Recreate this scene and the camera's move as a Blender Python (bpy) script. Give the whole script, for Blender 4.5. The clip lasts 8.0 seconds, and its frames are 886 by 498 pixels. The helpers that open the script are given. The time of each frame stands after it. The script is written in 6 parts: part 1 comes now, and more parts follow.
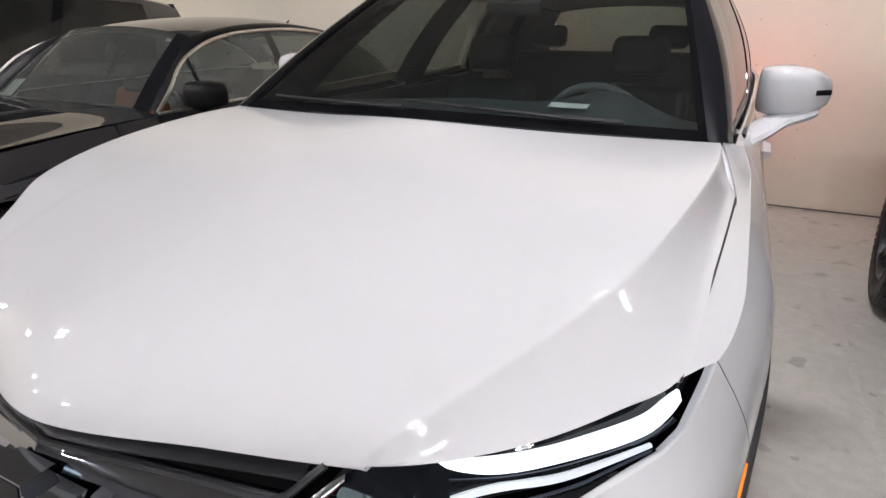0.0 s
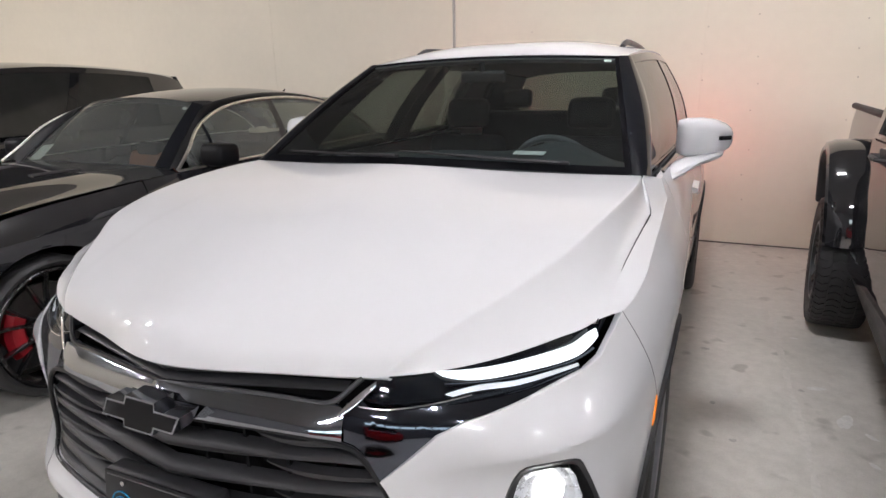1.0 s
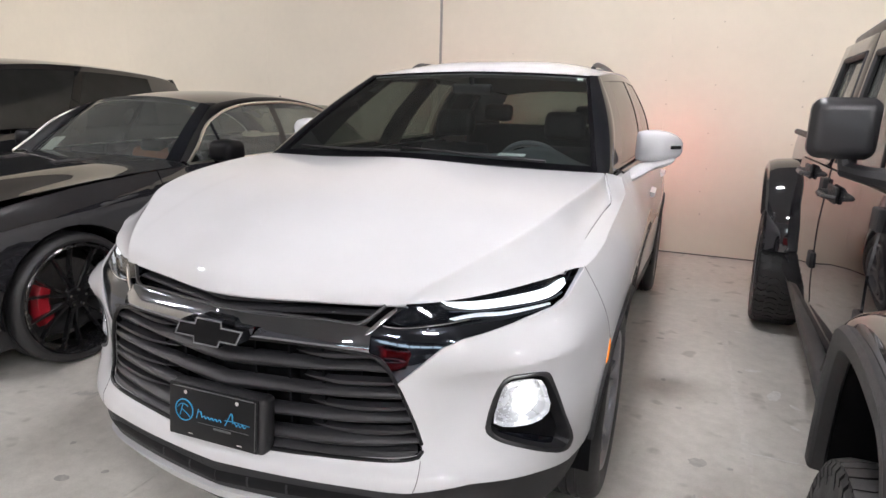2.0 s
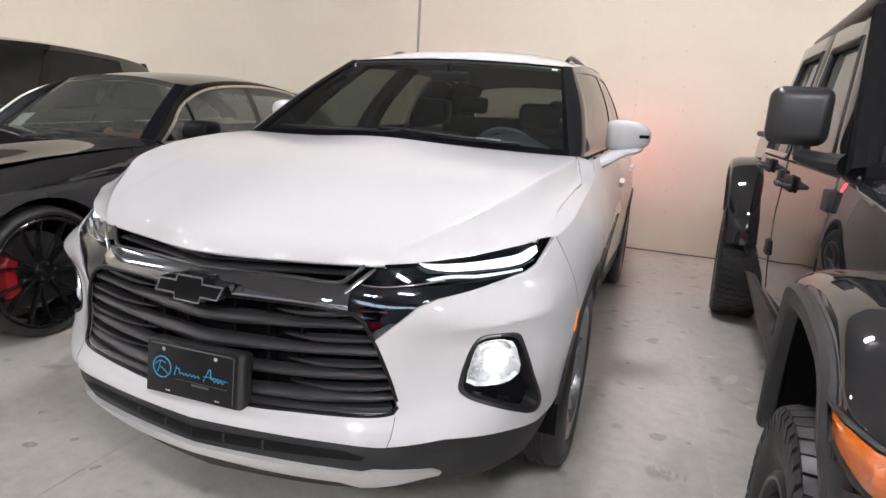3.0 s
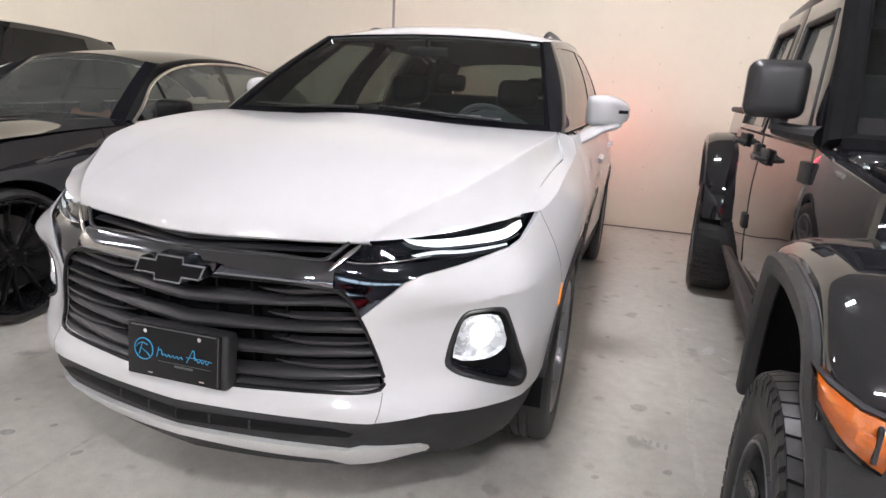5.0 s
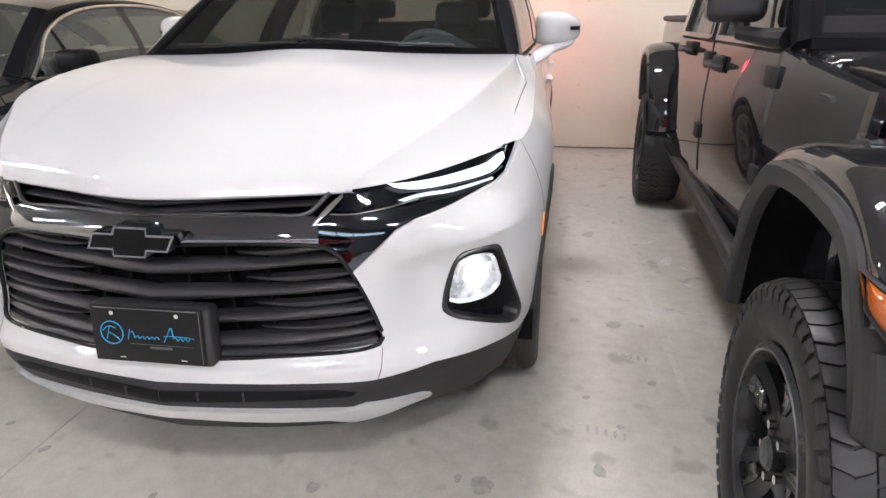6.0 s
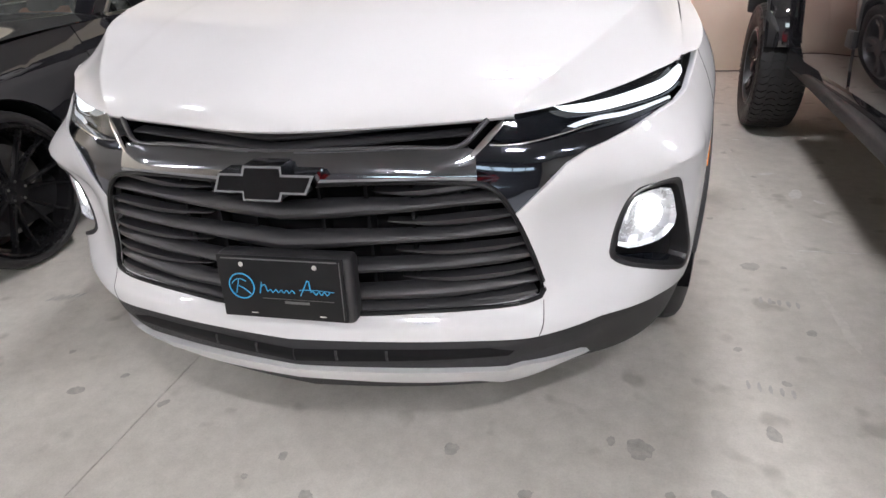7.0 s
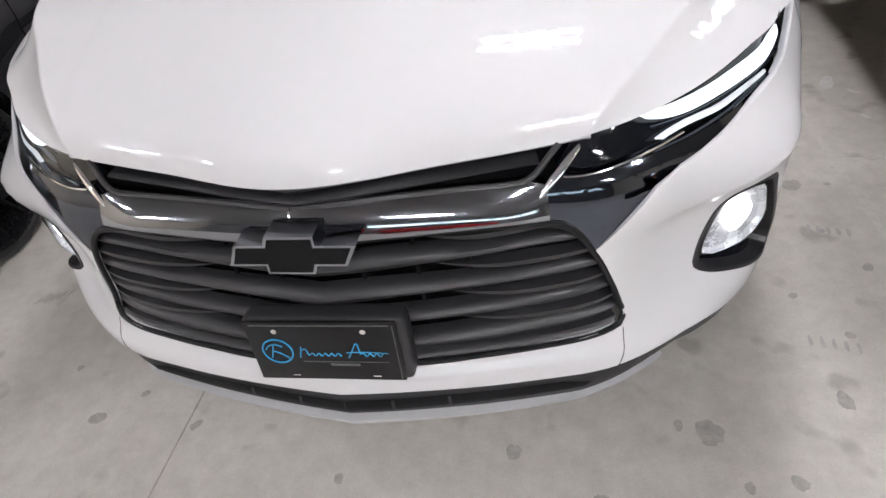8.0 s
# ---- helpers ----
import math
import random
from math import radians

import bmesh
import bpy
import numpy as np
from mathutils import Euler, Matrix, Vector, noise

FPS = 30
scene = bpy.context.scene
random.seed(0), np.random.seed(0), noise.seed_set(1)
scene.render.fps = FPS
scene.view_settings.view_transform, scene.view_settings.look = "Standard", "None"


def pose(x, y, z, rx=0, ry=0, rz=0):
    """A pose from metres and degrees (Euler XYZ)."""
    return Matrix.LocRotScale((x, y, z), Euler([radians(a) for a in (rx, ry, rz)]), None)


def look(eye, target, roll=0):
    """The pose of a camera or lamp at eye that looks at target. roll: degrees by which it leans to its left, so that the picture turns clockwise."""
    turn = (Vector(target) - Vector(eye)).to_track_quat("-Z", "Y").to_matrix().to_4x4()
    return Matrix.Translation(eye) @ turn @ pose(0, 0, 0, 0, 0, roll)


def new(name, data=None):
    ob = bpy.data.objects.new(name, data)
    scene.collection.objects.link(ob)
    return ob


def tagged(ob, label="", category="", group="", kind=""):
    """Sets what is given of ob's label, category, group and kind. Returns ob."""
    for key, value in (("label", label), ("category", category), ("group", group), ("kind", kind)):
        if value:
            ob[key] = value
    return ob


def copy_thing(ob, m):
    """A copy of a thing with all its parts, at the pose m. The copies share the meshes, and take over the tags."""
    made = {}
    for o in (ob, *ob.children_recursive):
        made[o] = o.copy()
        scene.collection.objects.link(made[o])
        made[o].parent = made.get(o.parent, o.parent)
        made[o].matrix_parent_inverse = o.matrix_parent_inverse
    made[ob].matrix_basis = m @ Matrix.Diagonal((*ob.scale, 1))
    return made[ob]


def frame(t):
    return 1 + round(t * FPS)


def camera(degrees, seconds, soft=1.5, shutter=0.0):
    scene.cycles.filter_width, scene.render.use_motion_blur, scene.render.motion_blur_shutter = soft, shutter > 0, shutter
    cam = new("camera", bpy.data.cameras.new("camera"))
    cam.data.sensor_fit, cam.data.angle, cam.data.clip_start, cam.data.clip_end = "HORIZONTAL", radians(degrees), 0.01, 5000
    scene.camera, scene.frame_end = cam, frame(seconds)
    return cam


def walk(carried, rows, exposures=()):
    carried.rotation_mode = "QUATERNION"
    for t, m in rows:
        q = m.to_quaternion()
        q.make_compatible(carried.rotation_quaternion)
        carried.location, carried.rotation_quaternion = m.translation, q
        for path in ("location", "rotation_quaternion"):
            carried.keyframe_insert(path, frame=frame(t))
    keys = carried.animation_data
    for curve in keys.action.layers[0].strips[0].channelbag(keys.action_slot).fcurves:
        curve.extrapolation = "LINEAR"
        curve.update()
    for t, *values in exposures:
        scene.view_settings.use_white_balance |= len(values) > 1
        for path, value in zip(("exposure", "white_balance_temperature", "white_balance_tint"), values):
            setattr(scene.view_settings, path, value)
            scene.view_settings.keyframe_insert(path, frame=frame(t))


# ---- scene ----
cam = camera(73.5, 8.0)
PATH = [
    (0, (0.882, -0.329, 1.475), (0.041, 1.341, 0.765), 0.0),
    (0.2, (0.846, -0.442, 1.481), (0.075, 1.285, 0.831), 0.4),
    (0.5, (0.913, -0.555, 1.518), (0.231, 1.251, 0.993), 0.8),
    (0.8, (0.998, -0.672, 1.504), (0.268, 1.124, 1.012), -0.5),
    (1, (1.069, -0.751, 1.489), (0.254, 0.998, 0.964), -1.1),
    (1.2, (1.112, -0.827, 1.471), (0.303, 0.928, 0.957), -1.2),
    (1.5, (1.136, -0.948, 1.453), (0.38, 0.84, 0.97), 1.0),
    (1.7, (1.144, -1.048, 1.45), (0.398, 0.745, 0.973), 1.2),
    (2.8, (1.176, -1.237, 1.372), (0.506, 0.594, 0.928), 3.1),
    (3, (1.173, -1.241, 1.351), (0.527, 0.595, 0.893), 3.4),
    (3.5, (1.163, -1.247, 1.319), (0.527, 0.587, 0.837), 3.5),
    (4, (1.154, -1.255, 1.322), (0.525, 0.579, 0.831), 3.7),
    (4.5, (1.155, -1.252, 1.324), (0.549, 0.59, 0.836), 3.3),
    (4.7, (1.155, -1.248, 1.334), (0.568, 0.601, 0.849), 3.3),
    (5.8, (1.041, -1.224, 1.331), (0.638, 0.61, 0.641), -0.1),
    (6, (0.979, -1.191, 1.324), (0.654, 0.645, 0.6), -0.7),
    (6.2, (0.949, -1.145, 1.323), (0.599, 0.667, 0.551), -1.3),
    (6.5, (0.829, -1.108, 1.29), (0.394, 0.688, 0.523), -2.5),
    (6.8, (0.737, -1.055, 1.286), (0.246, 0.659, 0.381), -4.5),
    (7, (0.668, -1.038, 1.248), (0.198, 0.681, 0.341), -3.8),
    (7.2, (0.58, -1.005, 1.233), (0.109, 0.701, 0.302), -2.6),
    (7.4, (0.489, -0.941, 1.252), (0.087, 0.675, 0.143), -3.6),
    (7.5, (0.473, -0.902, 1.287), (0.095, 0.681, 0.125), -4.5),
    (7.8, (0.468, -0.786, 1.401), (0.097, 0.747, 0.171), -9.4),
    (8, (0.453, -0.705, 1.453), (0.069, 0.775, 0.163), -9.7),
]
walk(cam, [(t, look(eye, target, roll)) for t, eye, target, roll in PATH],
     [(0, -0.17), (0.5, -0.20), (1.5, -0.03), (3, 0.05), (4.7, 0.10), (6, 0.18), (7, 0.13), (7.5, 0.04), (8, -0.03)])


# ---- light ----
world = bpy.data.worlds.new("world")
world.use_nodes = True
world.node_tree.nodes["Background"].inputs["Color"].default_value = (0.9, 0.92, 1.0, 1)
world.node_tree.nodes["Background"].inputs["Strength"].default_value = 0.03
scene.world = world
scene.view_settings.exposure = 0.0
CEILING = 4.1
TUBE_GLOW = 400.0


# ---- materials ----
def mat(name, color, rough=0.5, metal=0.0, coat=0.0, coat_ior=1.5, spread=0.0, scale=8.0, bump=0.0, bump_scale=60.0, rough_spread=0.0, emit=0.0, spec=0.5):
    """A principled surface, varied at two scales, with fine relief."""
    m = bpy.data.materials.new(name)
    m.use_nodes = True
    nodes, links = m.node_tree.nodes, m.node_tree.links
    b = nodes["Principled BSDF"]
    b.inputs["Base Color"].default_value = (*color, 1)
    b.inputs["Roughness"].default_value = rough
    b.inputs["Metallic"].default_value = metal
    b.inputs["Coat Weight"].default_value = coat
    b.inputs["Coat Roughness"].default_value = 0.02
    b.inputs["Coat IOR"].default_value = coat_ior
    b.inputs["Specular IOR Level"].default_value = spec
    if emit:
        b.inputs["Emission Color"].default_value = (*color, 1)
        b.inputs["Emission Strength"].default_value = emit
    if spread or rough_spread or bump:
        co = nodes.new("ShaderNodeTexCoord")
        n1, n2 = nodes.new("ShaderNodeTexNoise"), nodes.new("ShaderNodeTexNoise")
        n1.inputs["Scale"].default_value, n2.inputs["Scale"].default_value = scale, scale * 9
        n1.inputs["Detail"].default_value, n2.inputs["Detail"].default_value = 4, 3
        add = nodes.new("ShaderNodeMath")
        add.operation = "MULTIPLY_ADD"
        add.inputs[1].default_value = 0.5
        for n in (n1, n2):
            links.new(co.outputs["Object"], n.inputs["Vector"])
        links.new(n2.outputs["Fac"], add.inputs[0])
        links.new(n1.outputs["Fac"], add.inputs[2])
        if spread:
            ramp = nodes.new("ShaderNodeMapRange")
            ramp.inputs["From Min"].default_value, ramp.inputs["From Max"].default_value = 0.45, 1.05
            ramp.inputs["To Min"].default_value, ramp.inputs["To Max"].default_value = 1 - spread, 1 + spread
            links.new(add.outputs[0], ramp.inputs["Value"])
            mul = nodes.new("ShaderNodeVectorMath")
            mul.operation = "SCALE"
            mul.inputs[0].default_value = color
            links.new(ramp.outputs[0], mul.inputs["Scale"])
            links.new(mul.outputs[0], b.inputs["Base Color"])
        if rough_spread:
            ramp = nodes.new("ShaderNodeMapRange")
            ramp.inputs["From Min"].default_value, ramp.inputs["From Max"].default_value = 0.45, 1.05
            ramp.inputs["To Min"].default_value, ramp.inputs["To Max"].default_value = max(0.02, rough - rough_spread), min(1, rough + rough_spread)
            links.new(add.outputs[0], ramp.inputs["Value"])
            links.new(ramp.outputs[0], b.inputs["Roughness"])
        if bump:
            n3, bp = nodes.new("ShaderNodeTexNoise"), nodes.new("ShaderNodeBump")
            n3.inputs["Scale"].default_value, n3.inputs["Detail"].default_value = bump_scale, 4
            links.new(co.outputs["Object"], n3.inputs["Vector"])
            bp.inputs["Strength"].default_value, bp.inputs["Distance"].default_value = bump, 0.01
            links.new(n3.outputs["Fac"], bp.inputs["Height"])
            links.new(bp.outputs[0], b.inputs["Normal"])
    return m


def glass(name, tint, ior=1.5, rough=0.0, haze=0.0):
    """A thin tinted pane: clear with a mirror sheen by Fresnel."""
    m = bpy.data.materials.new(name)
    m.use_nodes = True
    nodes, links = m.node_tree.nodes, m.node_tree.links
    nodes.remove(nodes["Principled BSDF"])
    clear, gloss, mix, facing, power, scale = (nodes.new("ShaderNode" + k) for k in ("BsdfTransparent", "BsdfGlossy", "MixShader", "LayerWeight", "Math", "Math"))
    clear.inputs["Color"].default_value = (*tint, 1)
    gloss.inputs["Roughness"].default_value = rough
    # sheen rises with the slant, from the straight-on value of its index
    f0 = ((ior - 1) / (ior + 1)) ** 2
    facing.inputs["Blend"].default_value = 0.5
    power.operation, power.inputs[1].default_value = "POWER", 5.0
    scale.operation, scale.inputs[1].default_value, scale.inputs[2].default_value = "MULTIPLY_ADD", 1 - f0, f0
    links.new(facing.outputs["Facing"], power.inputs[0])
    links.new(power.outputs[0], scale.inputs[0])
    links.new(scale.outputs[0], mix.inputs[0])
    links.new(clear.outputs[0], mix.inputs[1])
    links.new(gloss.outputs[0], mix.inputs[2])
    links.new(mix.outputs[0], nodes["Material Output"].inputs["Surface"])
    if haze:
        # thin uneven pale film that stands in for reflections, with a little dust
        film, over, grain, span, co = (nodes.new("ShaderNode" + k) for k in ("BsdfDiffuse", "MixShader", "TexNoise", "MapRange", "TexCoord"))
        film.inputs["Color"].default_value = (0.78, 0.82, 0.78, 1)
        grain.inputs["Scale"].default_value, grain.inputs["Detail"].default_value = 2.5, 4
        span.inputs["To Min"].default_value, span.inputs["To Max"].default_value = haze * 0.5, haze * 1.5
        links.new(co.outputs["Object"], grain.inputs["Vector"])
        links.new(grain.outputs["Fac"], span.inputs["Value"])
        links.new(span.outputs[0], over.inputs[0])
        links.new(mix.outputs[0], over.inputs[1])
        links.new(film.outputs[0], over.inputs[2])
        links.new(over.outputs[0], nodes["Material Output"].inputs["Surface"])
    return m


WHITE_PAINT = mat("white_car_paint", (0.655, 0.655, 0.665), 0.6, coat=0.9, spec=0.1, spread=0.012, scale=3, bump=0.012, bump_scale=500)
BLACK_PAINT = mat("black_car_paint", (0.020, 0.020, 0.023), 0.4, coat=1.0, coat_ior=1.95, spread=0.1, scale=3, spec=0.0)
RED_PAINT = mat("red_car_paint", (0.42, 0.012, 0.018), 0.4, coat=1.0, spread=0.05, scale=3, spec=0.1)
FRIT = mat("screen_frit", (0.006, 0.006, 0.007), 0.9, spread=0.1, spec=0.0)
GLOSS_BLACK = mat("gloss_black", (0.006, 0.007, 0.010), 0.3, coat=1.0, spread=0.1, scale=4, spec=0.0)
DARK_CHROME = mat("dark_chrome", (0.31, 0.325, 0.36), 0.085, metal=1.0, rough_spread=0.04, scale=5)
WING_CHROME = mat("black_chrome", (0.088, 0.097, 0.12), 0.06, metal=1.0, rough_spread=0.02, scale=5)
CHROME = mat("bright_chrome", (0.75, 0.75, 0.76), 0.10, metal=1.0, rough_spread=0.05)
SATIN_CHROME = mat("satin_chrome", (0.86, 0.84, 0.78), 0.30, metal=1.0, rough_spread=0.05)
BLACK_PLASTIC = mat("black_plastic", (0.017, 0.017, 0.019), 0.55, spread=0.2, scale=12, bump=0.25, bump_scale=700)
SATIN_BLACK = mat("satin_black", (0.024, 0.024, 0.026), 0.40, spread=0.08, scale=10, rough_spread=0.05)
GREY_PLASTIC = mat("grey_flare_plastic", (0.028, 0.028, 0.030), 0.45, spread=0.15, scale=10, bump=0.3, bump_scale=500, rough_spread=0.08)
SKID_SILVER = mat("silver_skid_plastic", (0.68, 0.68, 0.69), 0.34, metal=0.15, spread=0.06, scale=6, bump=0.08, bump_scale=600)
LINER = mat("liner_felt", (0.006, 0.006, 0.007), 0.9, spread=0.2, spec=0.1)
STEER = mat("steering_leather", (0.09, 0.095, 0.10), 0.4, spread=0.1)
RUBBER = mat("tyre_rubber", (0.020, 0.020, 0.021), 0.50, spec=0.5, spread=0.30, scale=14, bump=0.07, bump_scale=260, rough_spread=0.12)
ALLOY = mat("machined_alloy", (0.30, 0.30, 0.32), 0.34, metal=1.0, spread=0.1, scale=9, rough_spread=0.08)
DARK_ALLOY = mat("dark_grey_alloy", (0.045, 0.047, 0.05), 0.32, metal=0.6, spread=0.15, scale=9, rough_spread=0.1)
BLACK_ALLOY = mat("black_alloy", (0.008, 0.008, 0.009), 0.25, coat=0.6, rough_spread=0.1)
STEEL = mat("brake_steel", (0.30, 0.29, 0.28), 0.38, metal=1.0, spread=0.2, scale=20)
CALIPER_RED = mat("red_caliper_paint", (0.36, 0.010, 0.02), 0.35, coat=0.5, spread=0.1)
AMBER = mat("amber_lens", (0.52, 0.115, 0.006), 0.2, coat=1.0, spread=0.15, scale=60, bump=0.25, bump_scale=150)
SIDE_AMBER = mat("side_marker_amber", (0.85, 0.25, 0.03), 0.2, coat=0.8, emit=0.6)
RED_LENS = mat("red_tail_lens", (0.75, 0.02, 0.03), 0.2, coat=0.8, emit=38.0)
DRL = mat("drl_white", (0.95, 0.98, 1.0), 0.3, emit=1.4)
# faint emission imitates bright reflections in the chrome below the light pipe
LOW_STRIP = mat("lower_strip_white", (0.9, 0.93, 0.97), 0.3, emit=0.45)
LAMP_GLOW = mat("fog_lamp_led", (1.0, 0.99, 0.96), 0.3, emit=9.0)
REFLECTOR = mat("lamp_reflector", (0.80, 0.80, 0.82), 0.28, metal=0.45, rough_spread=0.10, scale=30)
CABIN = mat("cabin_trim", (0.009, 0.0095, 0.012), 0.65, spread=0.2, scale=10, bump=0.2, bump_scale=300)
DASH = mat("dashboard_skin", (0.034, 0.041, 0.043), 0.55, spread=0.1, scale=8, bump=0.15, bump_scale=300)
SEAT_BLACK = mat("black_seat_cloth", (0.005, 0.0055, 0.008), 0.8, spread=0.2, scale=15, bump=0.3, bump_scale=400)
SEAT_TAN = mat("saddle_leather", (0.40, 0.13, 0.05), 0.5, spread=0.12, scale=10, bump=0.2, bump_scale=300)
HEADLINER = mat("headliner_cloth", (0.16, 0.16, 0.155), 0.9, spread=0.06, scale=20, bump=0.1, bump_scale=500)
EMBLEM_BLACK = mat("emblem_black", (0.005, 0.005, 0.006), 0.45, spread=0.1, spec=0.15)
PLATE_BLACK = mat("plate_black", (0.008, 0.008, 0.009), 0.4, spec=0.25, spread=0.15, scale=20, rough_spread=0.08)
PLATE_BLUE = mat("plate_blue", (0.03, 0.33, 0.60), 0.4, spread=0.05)
PLATE_GREY = mat("plate_grey", (0.10, 0.10, 0.10), 0.4, spread=0.05)
PAPER = mat("white_paper", (0.70, 0.74, 0.70), 0.7, spread=0.05)
STICKER_GREEN = mat("pale_sticker", (0.55, 0.68, 0.60), 0.5, spread=0.05)
RED_DECAL = mat("red_decal", (0.45, 0.03, 0.03), 0.4, coat=0.5, spread=0.05)
INTAKE_SHADE = mat("intake_shade", (0.006, 0.006, 0.007), 0.5, spec=0.15, spread=0.1, scale=20)
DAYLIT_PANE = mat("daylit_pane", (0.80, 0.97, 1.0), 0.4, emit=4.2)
TUBE = mat("fluorescent_tube", (0.98, 0.95, 1.0), 0.4, emit=TUBE_GLOW)
FIXTURE_WHITE = mat("white_enamel", (0.75, 0.75, 0.73), 0.4, spread=0.04)
# the pale veil on these panes imitates what they reflect
WINDSHIELD = glass("windshield_glass", (0.55, 0.61, 0.61), 1.5, haze=0.008)
HAZY_SCREEN = glass("hazy_screen_glass", (0.52, 0.55, 0.52), 1.5, haze=0.07)
SIDE_GLASS = glass("side_glass", (0.48, 0.51, 0.47), 1.5)
HAZY_SIDE = glass("hazy_side_glass", (0.30, 0.32, 0.28), 1.5, haze=0.11)
DARK_GLASS = glass("privacy_glass", (0.02, 0.021, 0.023), 1.5, haze=0.035)
LENS = glass("clear_lens", (0.86, 0.88, 0.9), 1.2)


# ---- mesh helpers ----
def part(name, bm, material, parent=None, label="", angle=32):
    """Link a bmesh as one mesh object."""
    bmesh.ops.recalc_face_normals(bm, faces=bm.faces) if len(bm.faces) < 60000 else None
    me = bpy.data.meshes.new(name)
    for f in bm.faces:
        f.smooth = True
    bm.to_mesh(me)
    bm.free()
    me.set_sharp_from_angle(angle=radians(angle))
    me.materials.append(material)
    ob = new(name, me)
    if parent is not None:
        ob.parent = parent
    if label:
        ob["label"] = label
    return ob


def thing(name, label, category, group="", m=None, kind=""):
    ob = new(name)
    if m is not None:
        ob.matrix_basis = m
    return tagged(ob, label, category, group, kind)


def curve_through(pts, n):
    """n + 1 points on a smooth curve through pts, evenly spread over their lengths."""
    p = np.array(pts, float)
    if len(p) == 2:
        return np.linspace(p[0], p[1], n + 1)
    d = np.maximum(np.linalg.norm(np.diff(p, axis=0), axis=1), 1e-6) ** 0.5
    k = np.concatenate(([0], np.cumsum(d)))
    tan = np.zeros_like(p)
    for i in range(1, len(p) - 1):
        a, b = (p[i] - p[i - 1]) / d[i - 1], (p[i + 1] - p[i]) / d[i]
        tan[i] = (a * d[i] + b * d[i - 1]) / (d[i] + d[i - 1])
    tan[0], tan[-1] = 2 * (p[1] - p[0]) / d[0] - tan[1], 2 * (p[-1] - p[-2]) / d[-1] - tan[-2]
    out = []
    for q in np.linspace(0, k[-1], n * 4 + 1):
        i = min(np.searchsorted(k, q, "right") - 1, len(p) - 2)
        h, s = d[i], (q - k[i]) / d[i]
        out.append((2 * s**3 - 3 * s**2 + 1) * p[i] + (s**3 - 2 * s**2 + s) * h * tan[i] + (3 * s**2 - 2 * s**3) * p[i + 1] + (s**3 - s**2) * h * tan[i + 1])
    out = np.array(out)
    run = np.concatenate(([0], np.cumsum(np.linalg.norm(np.diff(out, axis=0), axis=1))))
    at = np.linspace(0, run[-1], n + 1)
    return np.stack([np.interp(at, run, out[:, c]) for c in range(p.shape[1])], 1)


def add_grid(bm, rows):
    vs = [[bm.verts.new(Vector(p)) for p in r] for r in rows]
    for a, b in zip(vs, vs[1:]):
        for i in range(len(a) - 1):
            bm.faces.new((a[i], a[i + 1], b[i + 1], b[i]))
    return vs


def thicken(bm, depth, way=None):
    """Give an open sheet a back, depth along its inward normal or a fixed way."""
    bmesh.ops.recalc_face_normals(bm, faces=bm.faces)
    bm.normal_update()
    src = list(bm.faces)
    normals = {v: v.normal.copy() for v in bm.verts}
    edges = [e for e in bm.edges if e.is_boundary]
    made = {v: bm.verts.new(v.co + (Vector(way) * depth if way else -normals[v] * depth)) for v in list(bm.verts)}
    for f in src:
        bm.faces.new([made[v] for v in reversed(f.verts)])
    for e in edges:
        a, b = e.verts
        bm.faces.new((a, b, made[b], made[a]))


def mirror_x(bm, weld=True):
    geo = bmesh.ops.duplicate(bm, geom=bm.verts[:] + bm.edges[:] + bm.faces[:])["geom"]
    vs = [g for g in geo if isinstance(g, bmesh.types.BMVert)]
    fs = [g for g in geo if isinstance(g, bmesh.types.BMFace)]
    for v in vs:
        v.co.x = -v.co.x
    bmesh.ops.reverse_faces(bm, faces=fs)
    if weld:
        bmesh.ops.remove_doubles(bm, verts=bm.verts, dist=0.0008)


def add_box(bm, lo, hi, bevel=0.0, seg=2, m=None):
    got = bmesh.ops.create_cube(bm, size=1)["verts"]
    lo, hi = Vector(lo), Vector(hi)
    for v in got:
        v.co = Vector([(lo[i] + hi[i]) / 2 + v.co[i] * (hi[i] - lo[i]) for i in range(3)])
    if bevel:
        es = {e for v in got for e in v.link_edges}
        r = bmesh.ops.bevel(bm, geom=list(es), offset=bevel, segments=seg, affect="EDGES", profile=0.5)
        got = list({v for f in r["faces"] for v in f.verts} | {v for v in got if v.is_valid})
    if m is not None:
        for v in got:
            v.co = m @ v.co
    return got


def box(lo, hi, bevel=0.0, seg=2, m=None):
    bm = bmesh.new()
    add_box(bm, lo, hi, bevel, seg, m)
    return bm


def add_tube(bm, pts, r, n=8, closed=False, flat=1.0):
    """A round bar along pts; r one radius or one for each point."""
    pts = [Vector(p) for p in pts]
    rings = []
    for i, p in enumerate(pts):
        a = pts[i - 1] if i or closed else p
        b = pts[(i + 1) % len(pts)] if i < len(pts) - 1 or closed else p
        t = (b - a).normalized()
        side = t.cross(Vector((0, 0, 1)))
        side = side.normalized() if side.length > 1e-3 else Vector((1, 0, 0))
        up = side.cross(t)
        rad = r[i] if isinstance(r, (list, tuple, np.ndarray)) else r
        rings.append([bm.verts.new(p + (side * math.cos(2 * math.pi * k / n) + up * math.sin(2 * math.pi * k / n) * flat) * rad) for k in range(n)])
    pairs = list(zip(rings, rings[1:])) + ([(rings[-1], rings[0])] if closed else [])
    for a, b in pairs:
        for k in range(n):
            bm.faces.new((a[k], a[(k + 1) % n], b[(k + 1) % n], b[k]))
    if not closed:
        bm.faces.new(list(reversed(rings[0])))
        bm.faces.new(rings[-1])


